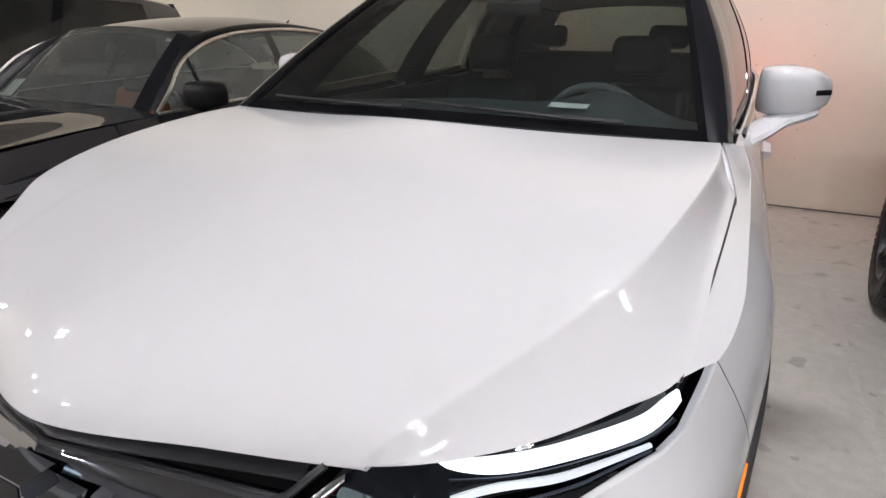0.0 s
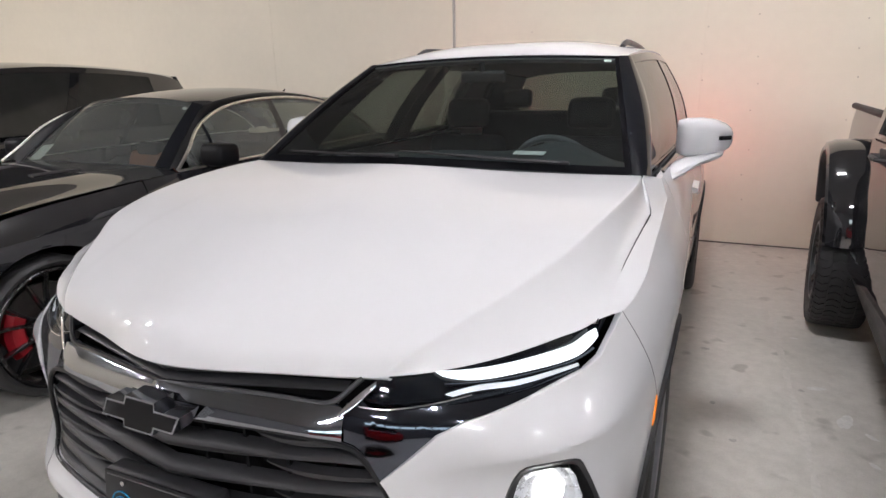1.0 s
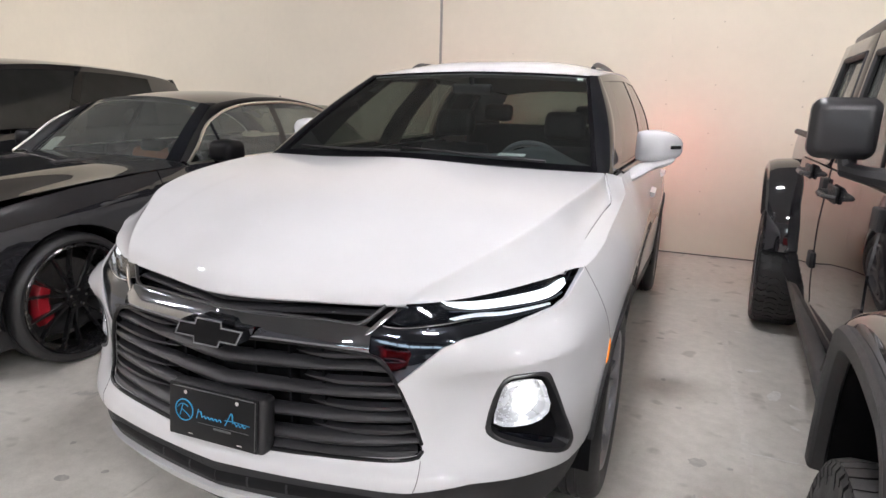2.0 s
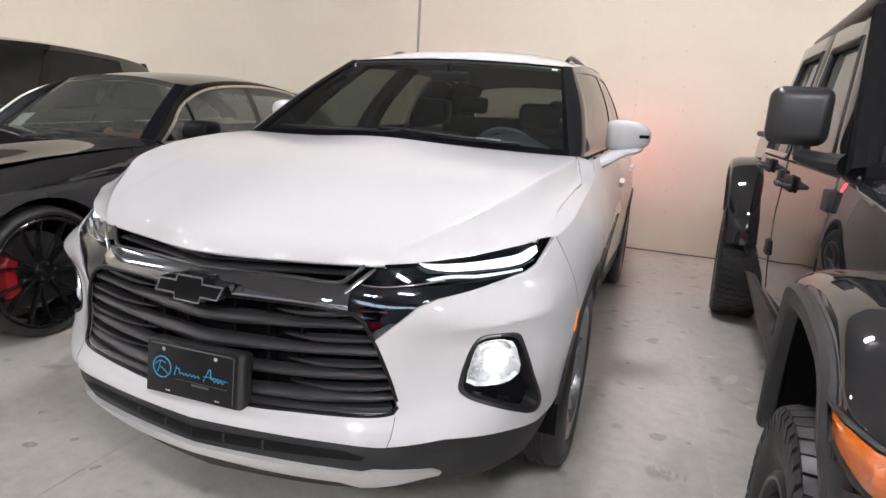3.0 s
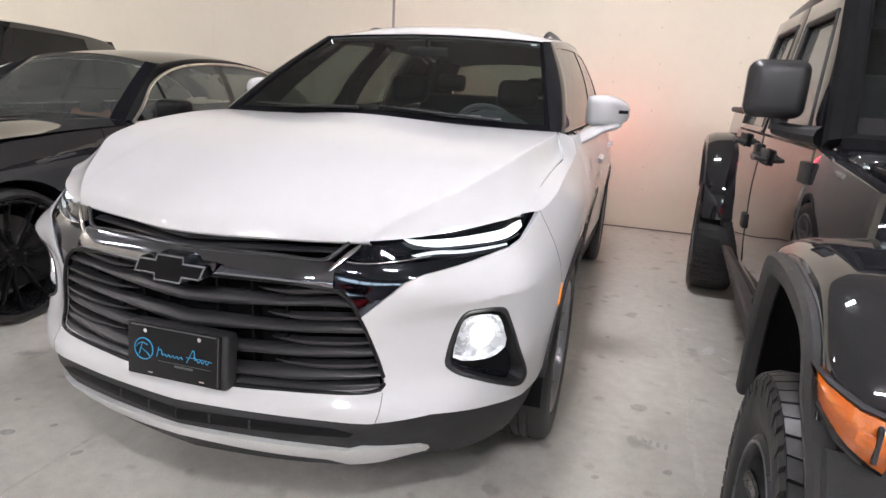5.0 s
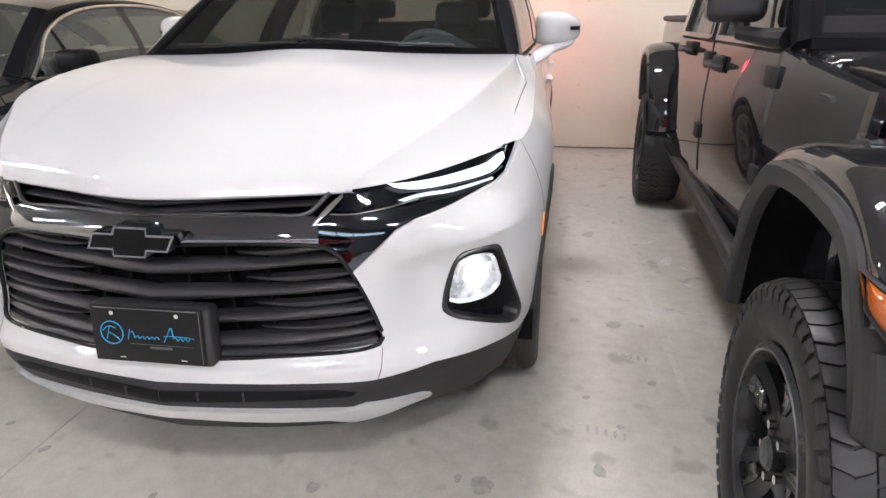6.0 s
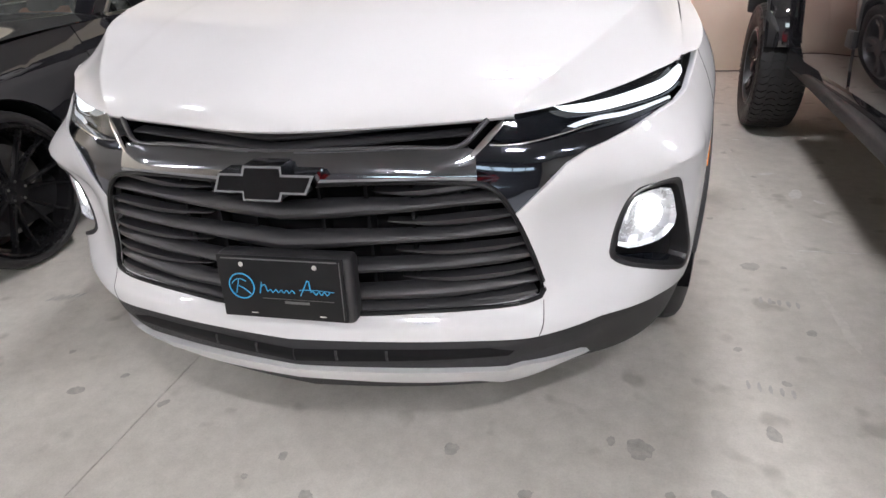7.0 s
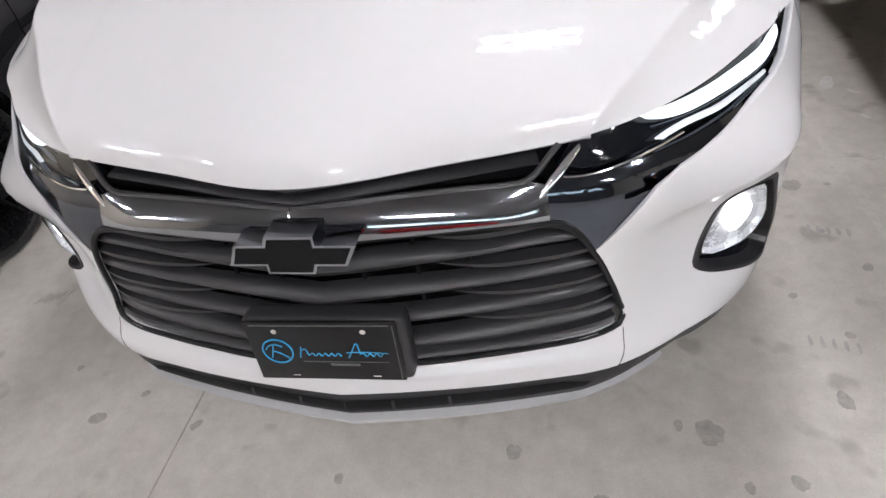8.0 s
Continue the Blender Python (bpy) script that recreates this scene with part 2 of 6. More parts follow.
def add_turned(bm, profile, n=48, close=False):
    """Turn a profile of (along x, radius) round the x axis."""
    rings = [[bm.verts.new((x, r * math.cos(2 * math.pi * k / n), r * math.sin(2 * math.pi * k / n))) for k in range(n)] for x, r in profile]
    pairs = list(zip(rings, rings[1:])) + ([(rings[-1], rings[0])] if close else [])
    for a, b in pairs:
        for k in range(n):
            bm.faces.new((a[k], a[(k + 1) % n], b[(k + 1) % n], b[k]))
    return rings


def prism(outline, way):
    """A solid from a flat outline of 3D points, pushed along way."""
    bm = bmesh.new()
    a = [bm.verts.new(p) for p in outline]
    b = [bm.verts.new(Vector(p) + Vector(way)) for p in outline]
    bm.faces.new(a)
    bm.faces.new(list(reversed(b)))
    for i in range(len(a)):
        j = (i + 1) % len(a)
        bm.faces.new((a[j], a[i], b[i], b[j]))
    return bm


def bevel_all(bm, w, seg=2):
    bmesh.ops.bevel(bm, geom=[e for e in bm.edges if len(e.link_faces) == 2 and e.calc_face_angle(0) > 0.4], offset=w, segments=seg, affect="EDGES", profile=0.5)
    return bm


class Skin:
    """The side of a car as a sheet: u runs along the plan from the nose round to the tail, z up; inset tables lean it in."""

    def __init__(self, plan, heights, stations):
        self.pts = curve_through(plan, 600)
        self.run = np.concatenate(([0], np.cumsum(np.linalg.norm(np.diff(self.pts, axis=0), axis=1))))
        self.zs = np.linspace(heights[0], heights[-1], 160)
        us, tab = [], []
        for u, inset in stations:
            us.append(u if not isinstance(u, tuple) else self.ux(u[1]) if u[0] == "x" else self.uy(u[1]))
            c = curve_through(list(zip(heights, inset)), 160)
            tab.append(np.interp(self.zs, c[:, 0], c[:, 1]))
        self.us, self.tab = np.array(us), np.array(tab)

    def ux(self, x):
        i = int(np.argmax(self.pts[:, 0] >= x))
        a, b = self.pts[i - 1], self.pts[i]
        return float(self.run[i - 1] + (self.run[i] - self.run[i - 1]) * (x - a[0]) / max(b[0] - a[0], 1e-9)) if i else 0.0

    def uy(self, y):
        return float(np.interp(y, self.pts[:, 1], self.run))

    def inset(self, u, z):
        col = np.array([np.interp(z, self.zs, t) for t in self.tab])
        i = int(np.clip(np.searchsorted(self.us, u) - 1, 0, len(self.us) - 2))
        s = np.clip((u - self.us[i]) / (self.us[i + 1] - self.us[i]), 0, 1)
        m = np.gradient(col, self.us)
        h = self.us[i + 1] - self.us[i]
        return (2 * s**3 - 3 * s**2 + 1) * col[i] + (s**3 - 2 * s**2 + s) * h * m[i] + (3 * s**2 - 2 * s**3) * col[i + 1] + (s**3 - s**2) * h * m[i + 1]

    def at(self, u, z, deep=0.0, side=1):
        x, y = (np.interp(abs(u), self.run, self.pts[:, c]) for c in (0, 1))
        e = 0.012
        dx, dy = (np.interp(abs(u) + e, self.run, self.pts[:, c]) - np.interp(max(abs(u) - e, 0), self.run, self.pts[:, c]) for c in (0, 1))
        if abs(u) < e:
            dx, dy = 1, 0
        k = math.hypot(dx, dy) or 1
        d = self.inset(abs(u), z) + deep
        s = side * (1 if u >= 0 else -1)
        return Vector((s * max(0.0, (x - dy / k * d)), y + dx / k * d, z))

    def sheet(self, outline, side=1, step=0.035, depth=0.02, deep=0.0, holes=(), both=False, bulge=None):
        """A panel cut from the skin by an outline in (u, z), with rims folded in by depth."""
        bm = bmesh.new()
        face = bm.faces.new([bm.verts.new((u, z, 0)) for u, z in outline])
        lo, hi = [min(p[i] for p in outline) for i in (0, 1)], [max(p[i] for p in outline) for i in (0, 1)]
        cuts = [((lo[0] + step * i, 0, 0), (1, 0, 0)) for i in range(1, int((hi[0] - lo[0]) / step) + 1)]
        cuts += [((0, lo[1] + step * i, 0), (0, 1, 0)) for i in range(1, int((hi[1] - lo[1]) / step) + 1)]
        for hole in holes:
            for i, p in enumerate(hole):
                q = hole[(i + 1) % len(hole)]
                cuts.append(((p[0], p[1], 0), (q[1] - p[1], p[0] - q[0], 0)))
        face.normal_update()
        bmesh.ops.triangulate(bm, faces=[face])
        for co, no in cuts:
            bmesh.ops.bisect_plane(bm, geom=bm.verts[:] + bm.edges[:] + bm.faces[:], plane_co=co, plane_no=no, dist=1e-5)
        for hole in holes:
            dead = []
            for f in bm.faces:
                c = f.calc_center_median()
                turns = [(q[0] - p[0]) * (c.y - p[1]) - (q[1] - p[1]) * (c.x - p[0]) for p, q in zip(hole, hole[1:] + hole[:1])]
                if min(turns) > 0 or max(turns) < 0:
                    dead.append(f)
            bmesh.ops.delete(bm, geom=dead, context="FACES")
        if depth:
            rim = [e for e in bm.edges if e.is_boundary and not (both and abs(e.verts[0].co.x) < 1e-4 and abs(e.verts[1].co.x) < 1e-4)]
            made = {}
            for e in rim:
                for v in e.verts:
                    if v not in made:
                        made[v] = bm.verts.new((v.co.x, v.co.y, depth))
            for e in rim:
                a, b = e.verts
                bm.faces.new((a, b, made[b], made[a]))
        for v in bm.verts:
            extra = bulge(v.co.x, v.co.y) if bulge else 0
            v.co = self.at(v.co.x, v.co.y, v.co.z + deep - extra, side)
        if both:
            mirror_x(bm)
        return bm

    def louvre(self, line, up, out, n=40, deep=0.0):
        """A round-nosed slat along a line of (u, z) on the skin, on both halves."""
        bm = bmesh.new()
        rows = []
        for j, (u, z) in enumerate(curve_through(line, n)):
            w = up(j / n)
            row = [self.at(u, z + w / 2 * math.sin(a), deep + out * (1 - math.cos(a))) for a in np.linspace(1.75, -1.75, 9)]
            if j == 0:
                for p in row:
                    p.x = 0
            rows.append(row)
        add_grid(bm, rows)
        mirror_x(bm)
        return bm

    def bar(self, line, up, out, side=1, n=40, deep=0.0, both=False):
        """A bar along a line of (u, z) on the skin: a wedge up wide and out proud."""
        bm = bmesh.new()
        c = curve_through(line, n)
        rows = []
        for j, (u, z) in enumerate(c):
            w = up(j / n) if callable(up) else up
            o = out(j / n) if callable(out) else out
            d = deep(j / n) if callable(deep) else deep
            rows.append([self.at(u, z + w / 2, d + o, side), self.at(u, z + w * 0.30, d + 0.001, side), self.at(u, z - w * 0.08, d, side), self.at(u, z - w / 2, d + o * 0.55, side), self.at(u, z - w / 2 + 0.002, d + o, side)])
        vs = add_grid(bm, rows)
        bm.faces.new(vs[0])
        bm.faces.new(list(reversed(vs[-1])))
        if both:
            mirror_x(bm)
        return bm


# ---- hall ----
def concrete():
    """Sealed grey concrete with broad mottling, scuffs and dark spots."""
    m = mat("sealed_concrete", (0.36, 0.35, 0.33), 0.42, bump=0.10, bump_scale=35)
    nodes, links = m.node_tree.nodes, m.node_tree.links
    b = nodes["Principled BSDF"]
    co = nodes.new("ShaderNodeTexCoord")

    def tex(kind, scale, detail=5, rough=0.6):
        n = nodes.new(kind)
        links.new(co.outputs["Object"], n.inputs["Vector"])
        n.inputs["Scale"].default_value = scale
        if kind == "ShaderNodeTexNoise":
            n.inputs["Detail"].default_value, n.inputs["Roughness"].default_value = detail, rough
        return n

    def ramp(src, a, ca, z, cz):
        r = nodes.new("ShaderNodeValToRGB")
        r.color_ramp.elements[0].position, r.color_ramp.elements[1].position = a, z
        r.color_ramp.elements[0].color, r.color_ramp.elements[1].color = (*ca, 1), (*cz, 1)
        links.new(src, r.inputs["Fac"])
        return r.outputs["Color"]

    def times(a, c):
        x = nodes.new("ShaderNodeMix")
        x.data_type, x.blend_type = "RGBA", "MULTIPLY"
        x.inputs["Factor"].default_value = 1
        links.new(a, x.inputs["A"])
        links.new(c, x.inputs["B"])
        return x.outputs["Result"]

    base = ramp(tex("ShaderNodeTexNoise", 1.1, 6).outputs["Fac"], 0.3, (0.575, 0.55, 0.505), 0.7, (0.71, 0.685, 0.63))
    fine = ramp(tex("ShaderNodeTexNoise", 14, 6, 0.7).outputs["Fac"], 0.3, (0.86, 0.86, 0.85), 0.65, (1.04, 1.04, 1.04))
    grit = ramp(tex("ShaderNodeTexNoise", 160, 3).outputs["Fac"], 0.3, (0.93, 0.93, 0.93), 0.6, (1.02, 1.02, 1.02))
    spots = ramp(tex("ShaderNodeTexNoise", 6.5, 2, 0.4).outputs["Fac"], 0.29, (0.72, 0.72, 0.71), 0.36, (1, 1, 1))
    wear = ramp(tex("ShaderNodeTexNoise", 3.0, 8, 0.75).outputs["Fac"], 0.60, (1, 1, 1), 0.75, (1.12, 1.12, 1.11))
    links.new(times(times(times(times(base, fine), grit), spots), wear), b.inputs["Base Color"])
    rr = nodes.new("ShaderNodeMapRange")
    rr.inputs["To Min"].default_value, rr.inputs["To Max"].default_value = 0.28, 0.58
    links.new(tex("ShaderNodeTexNoise", 2.2, 6).outputs["Fac"], rr.inputs["Value"])
    links.new(rr.outputs[0], b.inputs["Roughness"])
    return m


CONCRETE = concrete()
DRYWALL = mat("cream_drywall", (0.74, 0.675, 0.555), 0.75, spread=0.035, scale=1.3, bump=0.12, bump_scale=120)
SCREW_SPOT = mat("screw_spot", (0.52, 0.46, 0.37), 0.7, spread=0.2, scale=50)
GROUT = mat("joint_dirt", (0.12, 0.115, 0.105), 0.8, spread=0.2, scale=30)
STAIN = mat("oil_stain", (0.42, 0.405, 0.375), 0.4, spread=0.25, scale=40)
STAIN_LIGHT = mat("faint_print", (0.47, 0.46, 0.44), 0.45, spread=0.15, scale=40)
SCUFF = mat("pale_scuff", (0.72, 0.71, 0.68), 0.6, spread=0.15, scale=40)
PALE_LINE = mat("pale_line", (0.645, 0.622, 0.575), 0.5, spread=0.12, scale=40)
CEILING_PAINT = mat("ceiling_paint", (0.24, 0.24, 0.235), 0.8, spread=0.1, scale=2)
LEFT, RIGHT, FRONT, BACK = -11.0, 8.5, -9.0, 5.37

structure = dict(kind="structure")
# the slab is cut lengthways by one fine saw joint
JX, JW = -0.65, 0.0016
floor = tagged(new("floor"), "grey sealed concrete slab with scuffs, spots and a saw joint", "floor", **structure)
for x0, x1 in ((LEFT, JX - JW), (JX + JW, RIGHT)):
    part("slab", box((x0, FRONT, -0.15), (x1, BACK, 0)), CONCRETE, floor)
part("joint_filler", box((LEFT, FRONT, -0.20), (RIGHT, BACK, -0.004)), GROUT, floor)


def blot(x, y, r, stretch, turn, material, seed):
    """An uneven thin mark on the floor."""
    rng = random.Random(seed)
    n = 22
    wob = [1 + 0.07 * (rng.random() - 0.5) + 0.14 * math.sin(k * 2 * math.pi / n * rng.choice((2, 3)) + seed) for k in range(n)]
    bm = bmesh.new()
    ring = []
    for k in range(n):
        a = 2 * math.pi * k / n
        p = Matrix.Rotation(turn, 3, "Z") @ Vector((r * stretch * wob[k] * math.cos(a), r * wob[k] * math.sin(a), 0))
        ring.append(bm.verts.new((x + p.x, y + p.y, 0.0008 + 0.00002 * seed)))
    bm.faces.new(ring)
    part("floor_mark", bm, material, floor)


for k, (x, y, r) in enumerate(((1.325, 1.326, 0.036), (1.429, 0.864, 0.016), (1.197, 0.344, 0.020), (0.837, 0.226, 0.036), (1.238, 1.801, 0.013), (1.152, 2.11, 0.012), (1.45, 1.33, 0.012), (-0.962, 0.164, 0.022), (-0.62, 0.16, 0.014), (1.35, 1.05, 0.010), (1.02, 0.10, 0.018), (0.55, 0.02, 0.014), (-0.2, -0.06, 0.010), (1.55, 2.4, 0.012), (1.10, 2.75, 0.016), (-1.15, 0.35, 0.012), (0.25, -0.22, 0.012), (1.62, 0.62, 0.013), (0.332, 0.137, 0.022), (0.904, 0.08, 0.013), (0.0, -0.095, 0.018), (1.282, 0.573, 0.014), (1.173, 0.732, 0.012), (-0.128, 0.026, 0.012), (0.668, -0.004, 0.015), (-0.847, 0.262, 0.012), (0.763, 0.244, 0.012))):
    blot(x, y, r, 1.0 + 0.5 * ((k * 7) % 3) / 2, k * 0.9, STAIN, k)
# shoe print: short parallel bars
for k in range(5):
    blot(1.31 + 0.030 * k, 1.062 - 0.006 * k, 0.007, 3.2, 1.45, STAIN_LIGHT, 40 + k)
    blot(1.17 + 0.030 * k, 0.550 - 0.006 * k, 0.006, 3.4, 1.5, STAIN_LIGHT, 45 + k)
    blot(-1.55 + 0.028 * k, 0.66 + 0.012 * k, 0.007, 3.4, 1.2, STAIN_LIGHT, 50 + k)
part("pale_scratch", box((1.54, 1.494, 0.0), (1.86, 1.500, 0.0014)), SCUFF, floor)
for k, (x, y, r) in enumerate(((1.62, 2.45, 0.02), (1.70, 2.15, 0.03), (1.78, 2.05, 0.014), (1.58, 3.1, 0.012), (1.05, 4.75, 0.014), (1.75, 1.82, 0.012), (1.30, 4.98, 0.01))):
    blot(x, y, r, 2.2, 0.3 + k, SCUFF, 70 + k)

# a pale line alongside the pickup, uneven and broken here and there
rng = random.Random(5)
for k in range(26):
    y = 0.85 + 0.105 * k
    blot(1.56 - 0.023 * y + 0.006 * (rng.random() - 0.5), y, 0.008 + 0.012 * rng.random(), 5.0, 1.59 + 0.06 * (rng.random() - 0.5), PALE_LINE, 120 + k)


def disc_mesh(r, x0, x1, n=40):
    bm = bmesh.new()
    rings = add_turned(bm, [(x0, r), (x1, r)], n)
    bm.faces.new(rings[0])
    bm.faces.new(list(reversed(rings[1])))
    return bm


# the back wall: drywall boards with a narrow metal strip over one joint
wall_back = tagged(new("wall_back"), "cream painted drywall with a vertical joint strip", "wall", **structure)
xs = [LEFT, -6.47, -4.03, -1.60, 0.86, 3.30, 5.74, RIGHT]
for a, b in zip(xs, xs[1:]):
    part("panel", box((a + 0.0008, BACK, 0), (b - 0.0008, BACK + 0.12, CEILING), 0.0006, 1), DRYWALL, wall_back)
part("backing", box((LEFT, BACK + 0.02, 0), (RIGHT, BACK + 0.14, CEILING)), DRYWALL, wall_back)
part("joint_strip", box((-1.617, BACK - 0.008, 0.0), (-1.587, BACK, CEILING), 0.003), mat("strip_metal", (0.30, 0.28, 0.25), 0.45, metal=0.5, spread=0.1), wall_back, "narrow grey metal joint strip")
for k in range(30):
    # filled screw heads down the joints and studs
    x, z = (0.866, 1.30, -0.75, 2.05)[k % 4] + 0.012 * ((k * 7) % 5 - 2), 0.35 + 0.27 * (k // 4) + 0.04 * ((k * 5) % 3)
    bm = disc_mesh(0.007, -0.001, 0.001, 10)
    bmesh.ops.transform(bm, matrix=Matrix.Translation((x, BACK - 0.0012, z)) @ pose(0, 0, 0, 0, 0, 90), verts=bm.verts)
    part("screw_head", bm, SCREW_SPOT, wall_back)
part("floor_gap", box((LEFT, BACK - 0.006, 0.0), (RIGHT, BACK + 0.01, 0.012)), GROUT, wall_back, "dark gap at the foot of the wall")
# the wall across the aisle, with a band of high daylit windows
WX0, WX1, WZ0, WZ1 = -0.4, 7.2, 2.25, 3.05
bm = bmesh.new()
for lo, hi in (((LEFT, 0), (RIGHT, WZ0)), ((LEFT, WZ1), (RIGHT, CEILING)), ((LEFT, WZ0), (WX0, WZ1)), ((WX1, WZ0), (RIGHT, WZ1))):
    add_box(bm, (lo[0], FRONT - 0.15, lo[1]), (hi[0], FRONT, hi[1]))
tagged(part("wall_front", bm, mat("dark_wall_paint", (0.13, 0.13, 0.135), 0.6, spread=0.1, scale=1.5)), "dark grey wall across the aisle with high windows", "wall", **structure)
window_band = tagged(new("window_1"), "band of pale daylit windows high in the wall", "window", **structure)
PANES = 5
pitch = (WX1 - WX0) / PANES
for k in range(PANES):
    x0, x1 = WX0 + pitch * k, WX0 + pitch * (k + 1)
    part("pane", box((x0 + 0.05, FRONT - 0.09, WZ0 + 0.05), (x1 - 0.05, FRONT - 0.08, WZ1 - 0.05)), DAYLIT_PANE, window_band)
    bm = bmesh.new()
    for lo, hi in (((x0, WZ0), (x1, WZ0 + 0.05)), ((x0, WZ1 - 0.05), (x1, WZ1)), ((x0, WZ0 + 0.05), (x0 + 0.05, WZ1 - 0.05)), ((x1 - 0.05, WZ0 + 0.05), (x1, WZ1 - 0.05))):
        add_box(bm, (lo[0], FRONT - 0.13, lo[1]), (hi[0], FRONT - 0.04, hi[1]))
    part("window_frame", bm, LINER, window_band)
for nm, x in (("wall_left", LEFT - 0.15), ("wall_right", RIGHT)):
    tagged(part(nm, box((x, FRONT, 0), (x + 0.15, BACK, CEILING)), DRYWALL), "plain cream painted side wall", "wall", **structure)
tagged(part("ceiling", box((LEFT, FRONT, CEILING), (RIGHT, BACK + 0.14, CEILING + 0.15)), CEILING_PAINT), "dark painted hall ceiling", "ceiling", **structure)


def light_fixture(m):
    f = thing("ceiling_light", "white strip light with two fluorescent tubes", "ceiling light", "ceiling lights", m)
    bm = box((-0.35, -0.15, -0.06), (0.35, 0.15, 0), 0.01)
    part("housing", bm, FIXTURE_WHITE, f)
    for y in (-0.085, 0.085):
        bm = bmesh.new()
        add_tube(bm, [(-0.33, y, -0.09), (0.33, y, -0.09)], 0.022, 12)
        part("tube", bm, TUBE, f)
    for x in (-0.33, 0.315):
        part("holder", box((x, -0.12, -0.12), (x + 0.02, 0.12, -0.055), 0.004), FIXTURE_WHITE, f)
    return f


# lights out of view; (5.0, -2.4) is added to brighten the right floor
FIXTURES = [(x, y) for y, xs in ((-5.3, (-9.05, -4.25, 0.55, 5.35)), (-2.4, (-7.5, 2.0, 5.0)), (1.7, (0.63, 5.35)), (0.3, (-10.0, -5.6))) for x in xs]
first_fixture = light_fixture(pose(*FIXTURES[0], CEILING))
for fx, fy in FIXTURES[1:]:
    copy_thing(first_fixture, pose(fx, fy, CEILING))


# ---- wheels ----
def tyre_mesh(R, w, rim):
    """A tyre round the x axis; outer side at +x."""
    h = w / 2
    bm = bmesh.new()
    prof = [(-h * 0.80, rim), (-h * 0.95, rim + (R - rim) * 0.22), (-h, rim + (R - rim) * 0.48), (-h * 0.985, R - 0.045), (-h * 0.93, R - 0.026), (-h * 0.84, R - 0.012), (-h * 0.72, R - 0.005), (-h * 0.58, R - 0.001)]
    for g in (-0.42, -0.14, 0.14, 0.42):
        prof += [(h * g - 0.006, R), (h * g - 0.005, R - 0.008), (h * g + 0.005, R - 0.008), (h * g + 0.006, R)]
    prof += [(-a, r) for a, r in reversed(prof[:8])]
    add_turned(bm, prof, 64)
    return bm


def rim_mesh(rim, w, out):
    """The barrel and lip of a rim, its face plane at x = out."""
    bm = bmesh.new()
    add_turned(bm, [(-w / 2, rim - 0.004), (-w / 2, rim - 0.02), (out - 0.05, rim - 0.03), (out - 0.01, rim - 0.022), (out + 0.008, rim - 0.016), (out + 0.012, rim - 0.004), (out + 0.004, rim + 0.006), (-w / 2, rim + 0.002)], 56)
    return bm


def spoke_mesh(angle, r0, r1, w0, w1, x0, x1, thick, twist=0.0):
    """One tapered spoke from r0 to r1."""
    bm = bmesh.new()
    rows = []
    for s in np.linspace(0, 1, 7):
        r, w = r0 + (r1 - r0) * s, w0 + (w1 - w0) * s
        x = x0 + (x1 - x0) * s - 0.012 * math.sin(s * math.pi)
        a = angle + twist * s
        ring = []
        for dx, dw in ((-thick, -0.5), (-0.006, -0.5), (0, -0.36), (0, 0.36), (-0.006, 0.5), (-thick, 0.5)):
            ring.append((x + dx, r * math.cos(a) - w * dw * math.sin(a), r * math.sin(a) + w * dw * math.cos(a)))
        rows.append(ring + [ring[0]])
    add_grid(bm, rows)
    bmesh.ops.remove_doubles(bm, verts=bm.verts, dist=1e-6)
    return bm


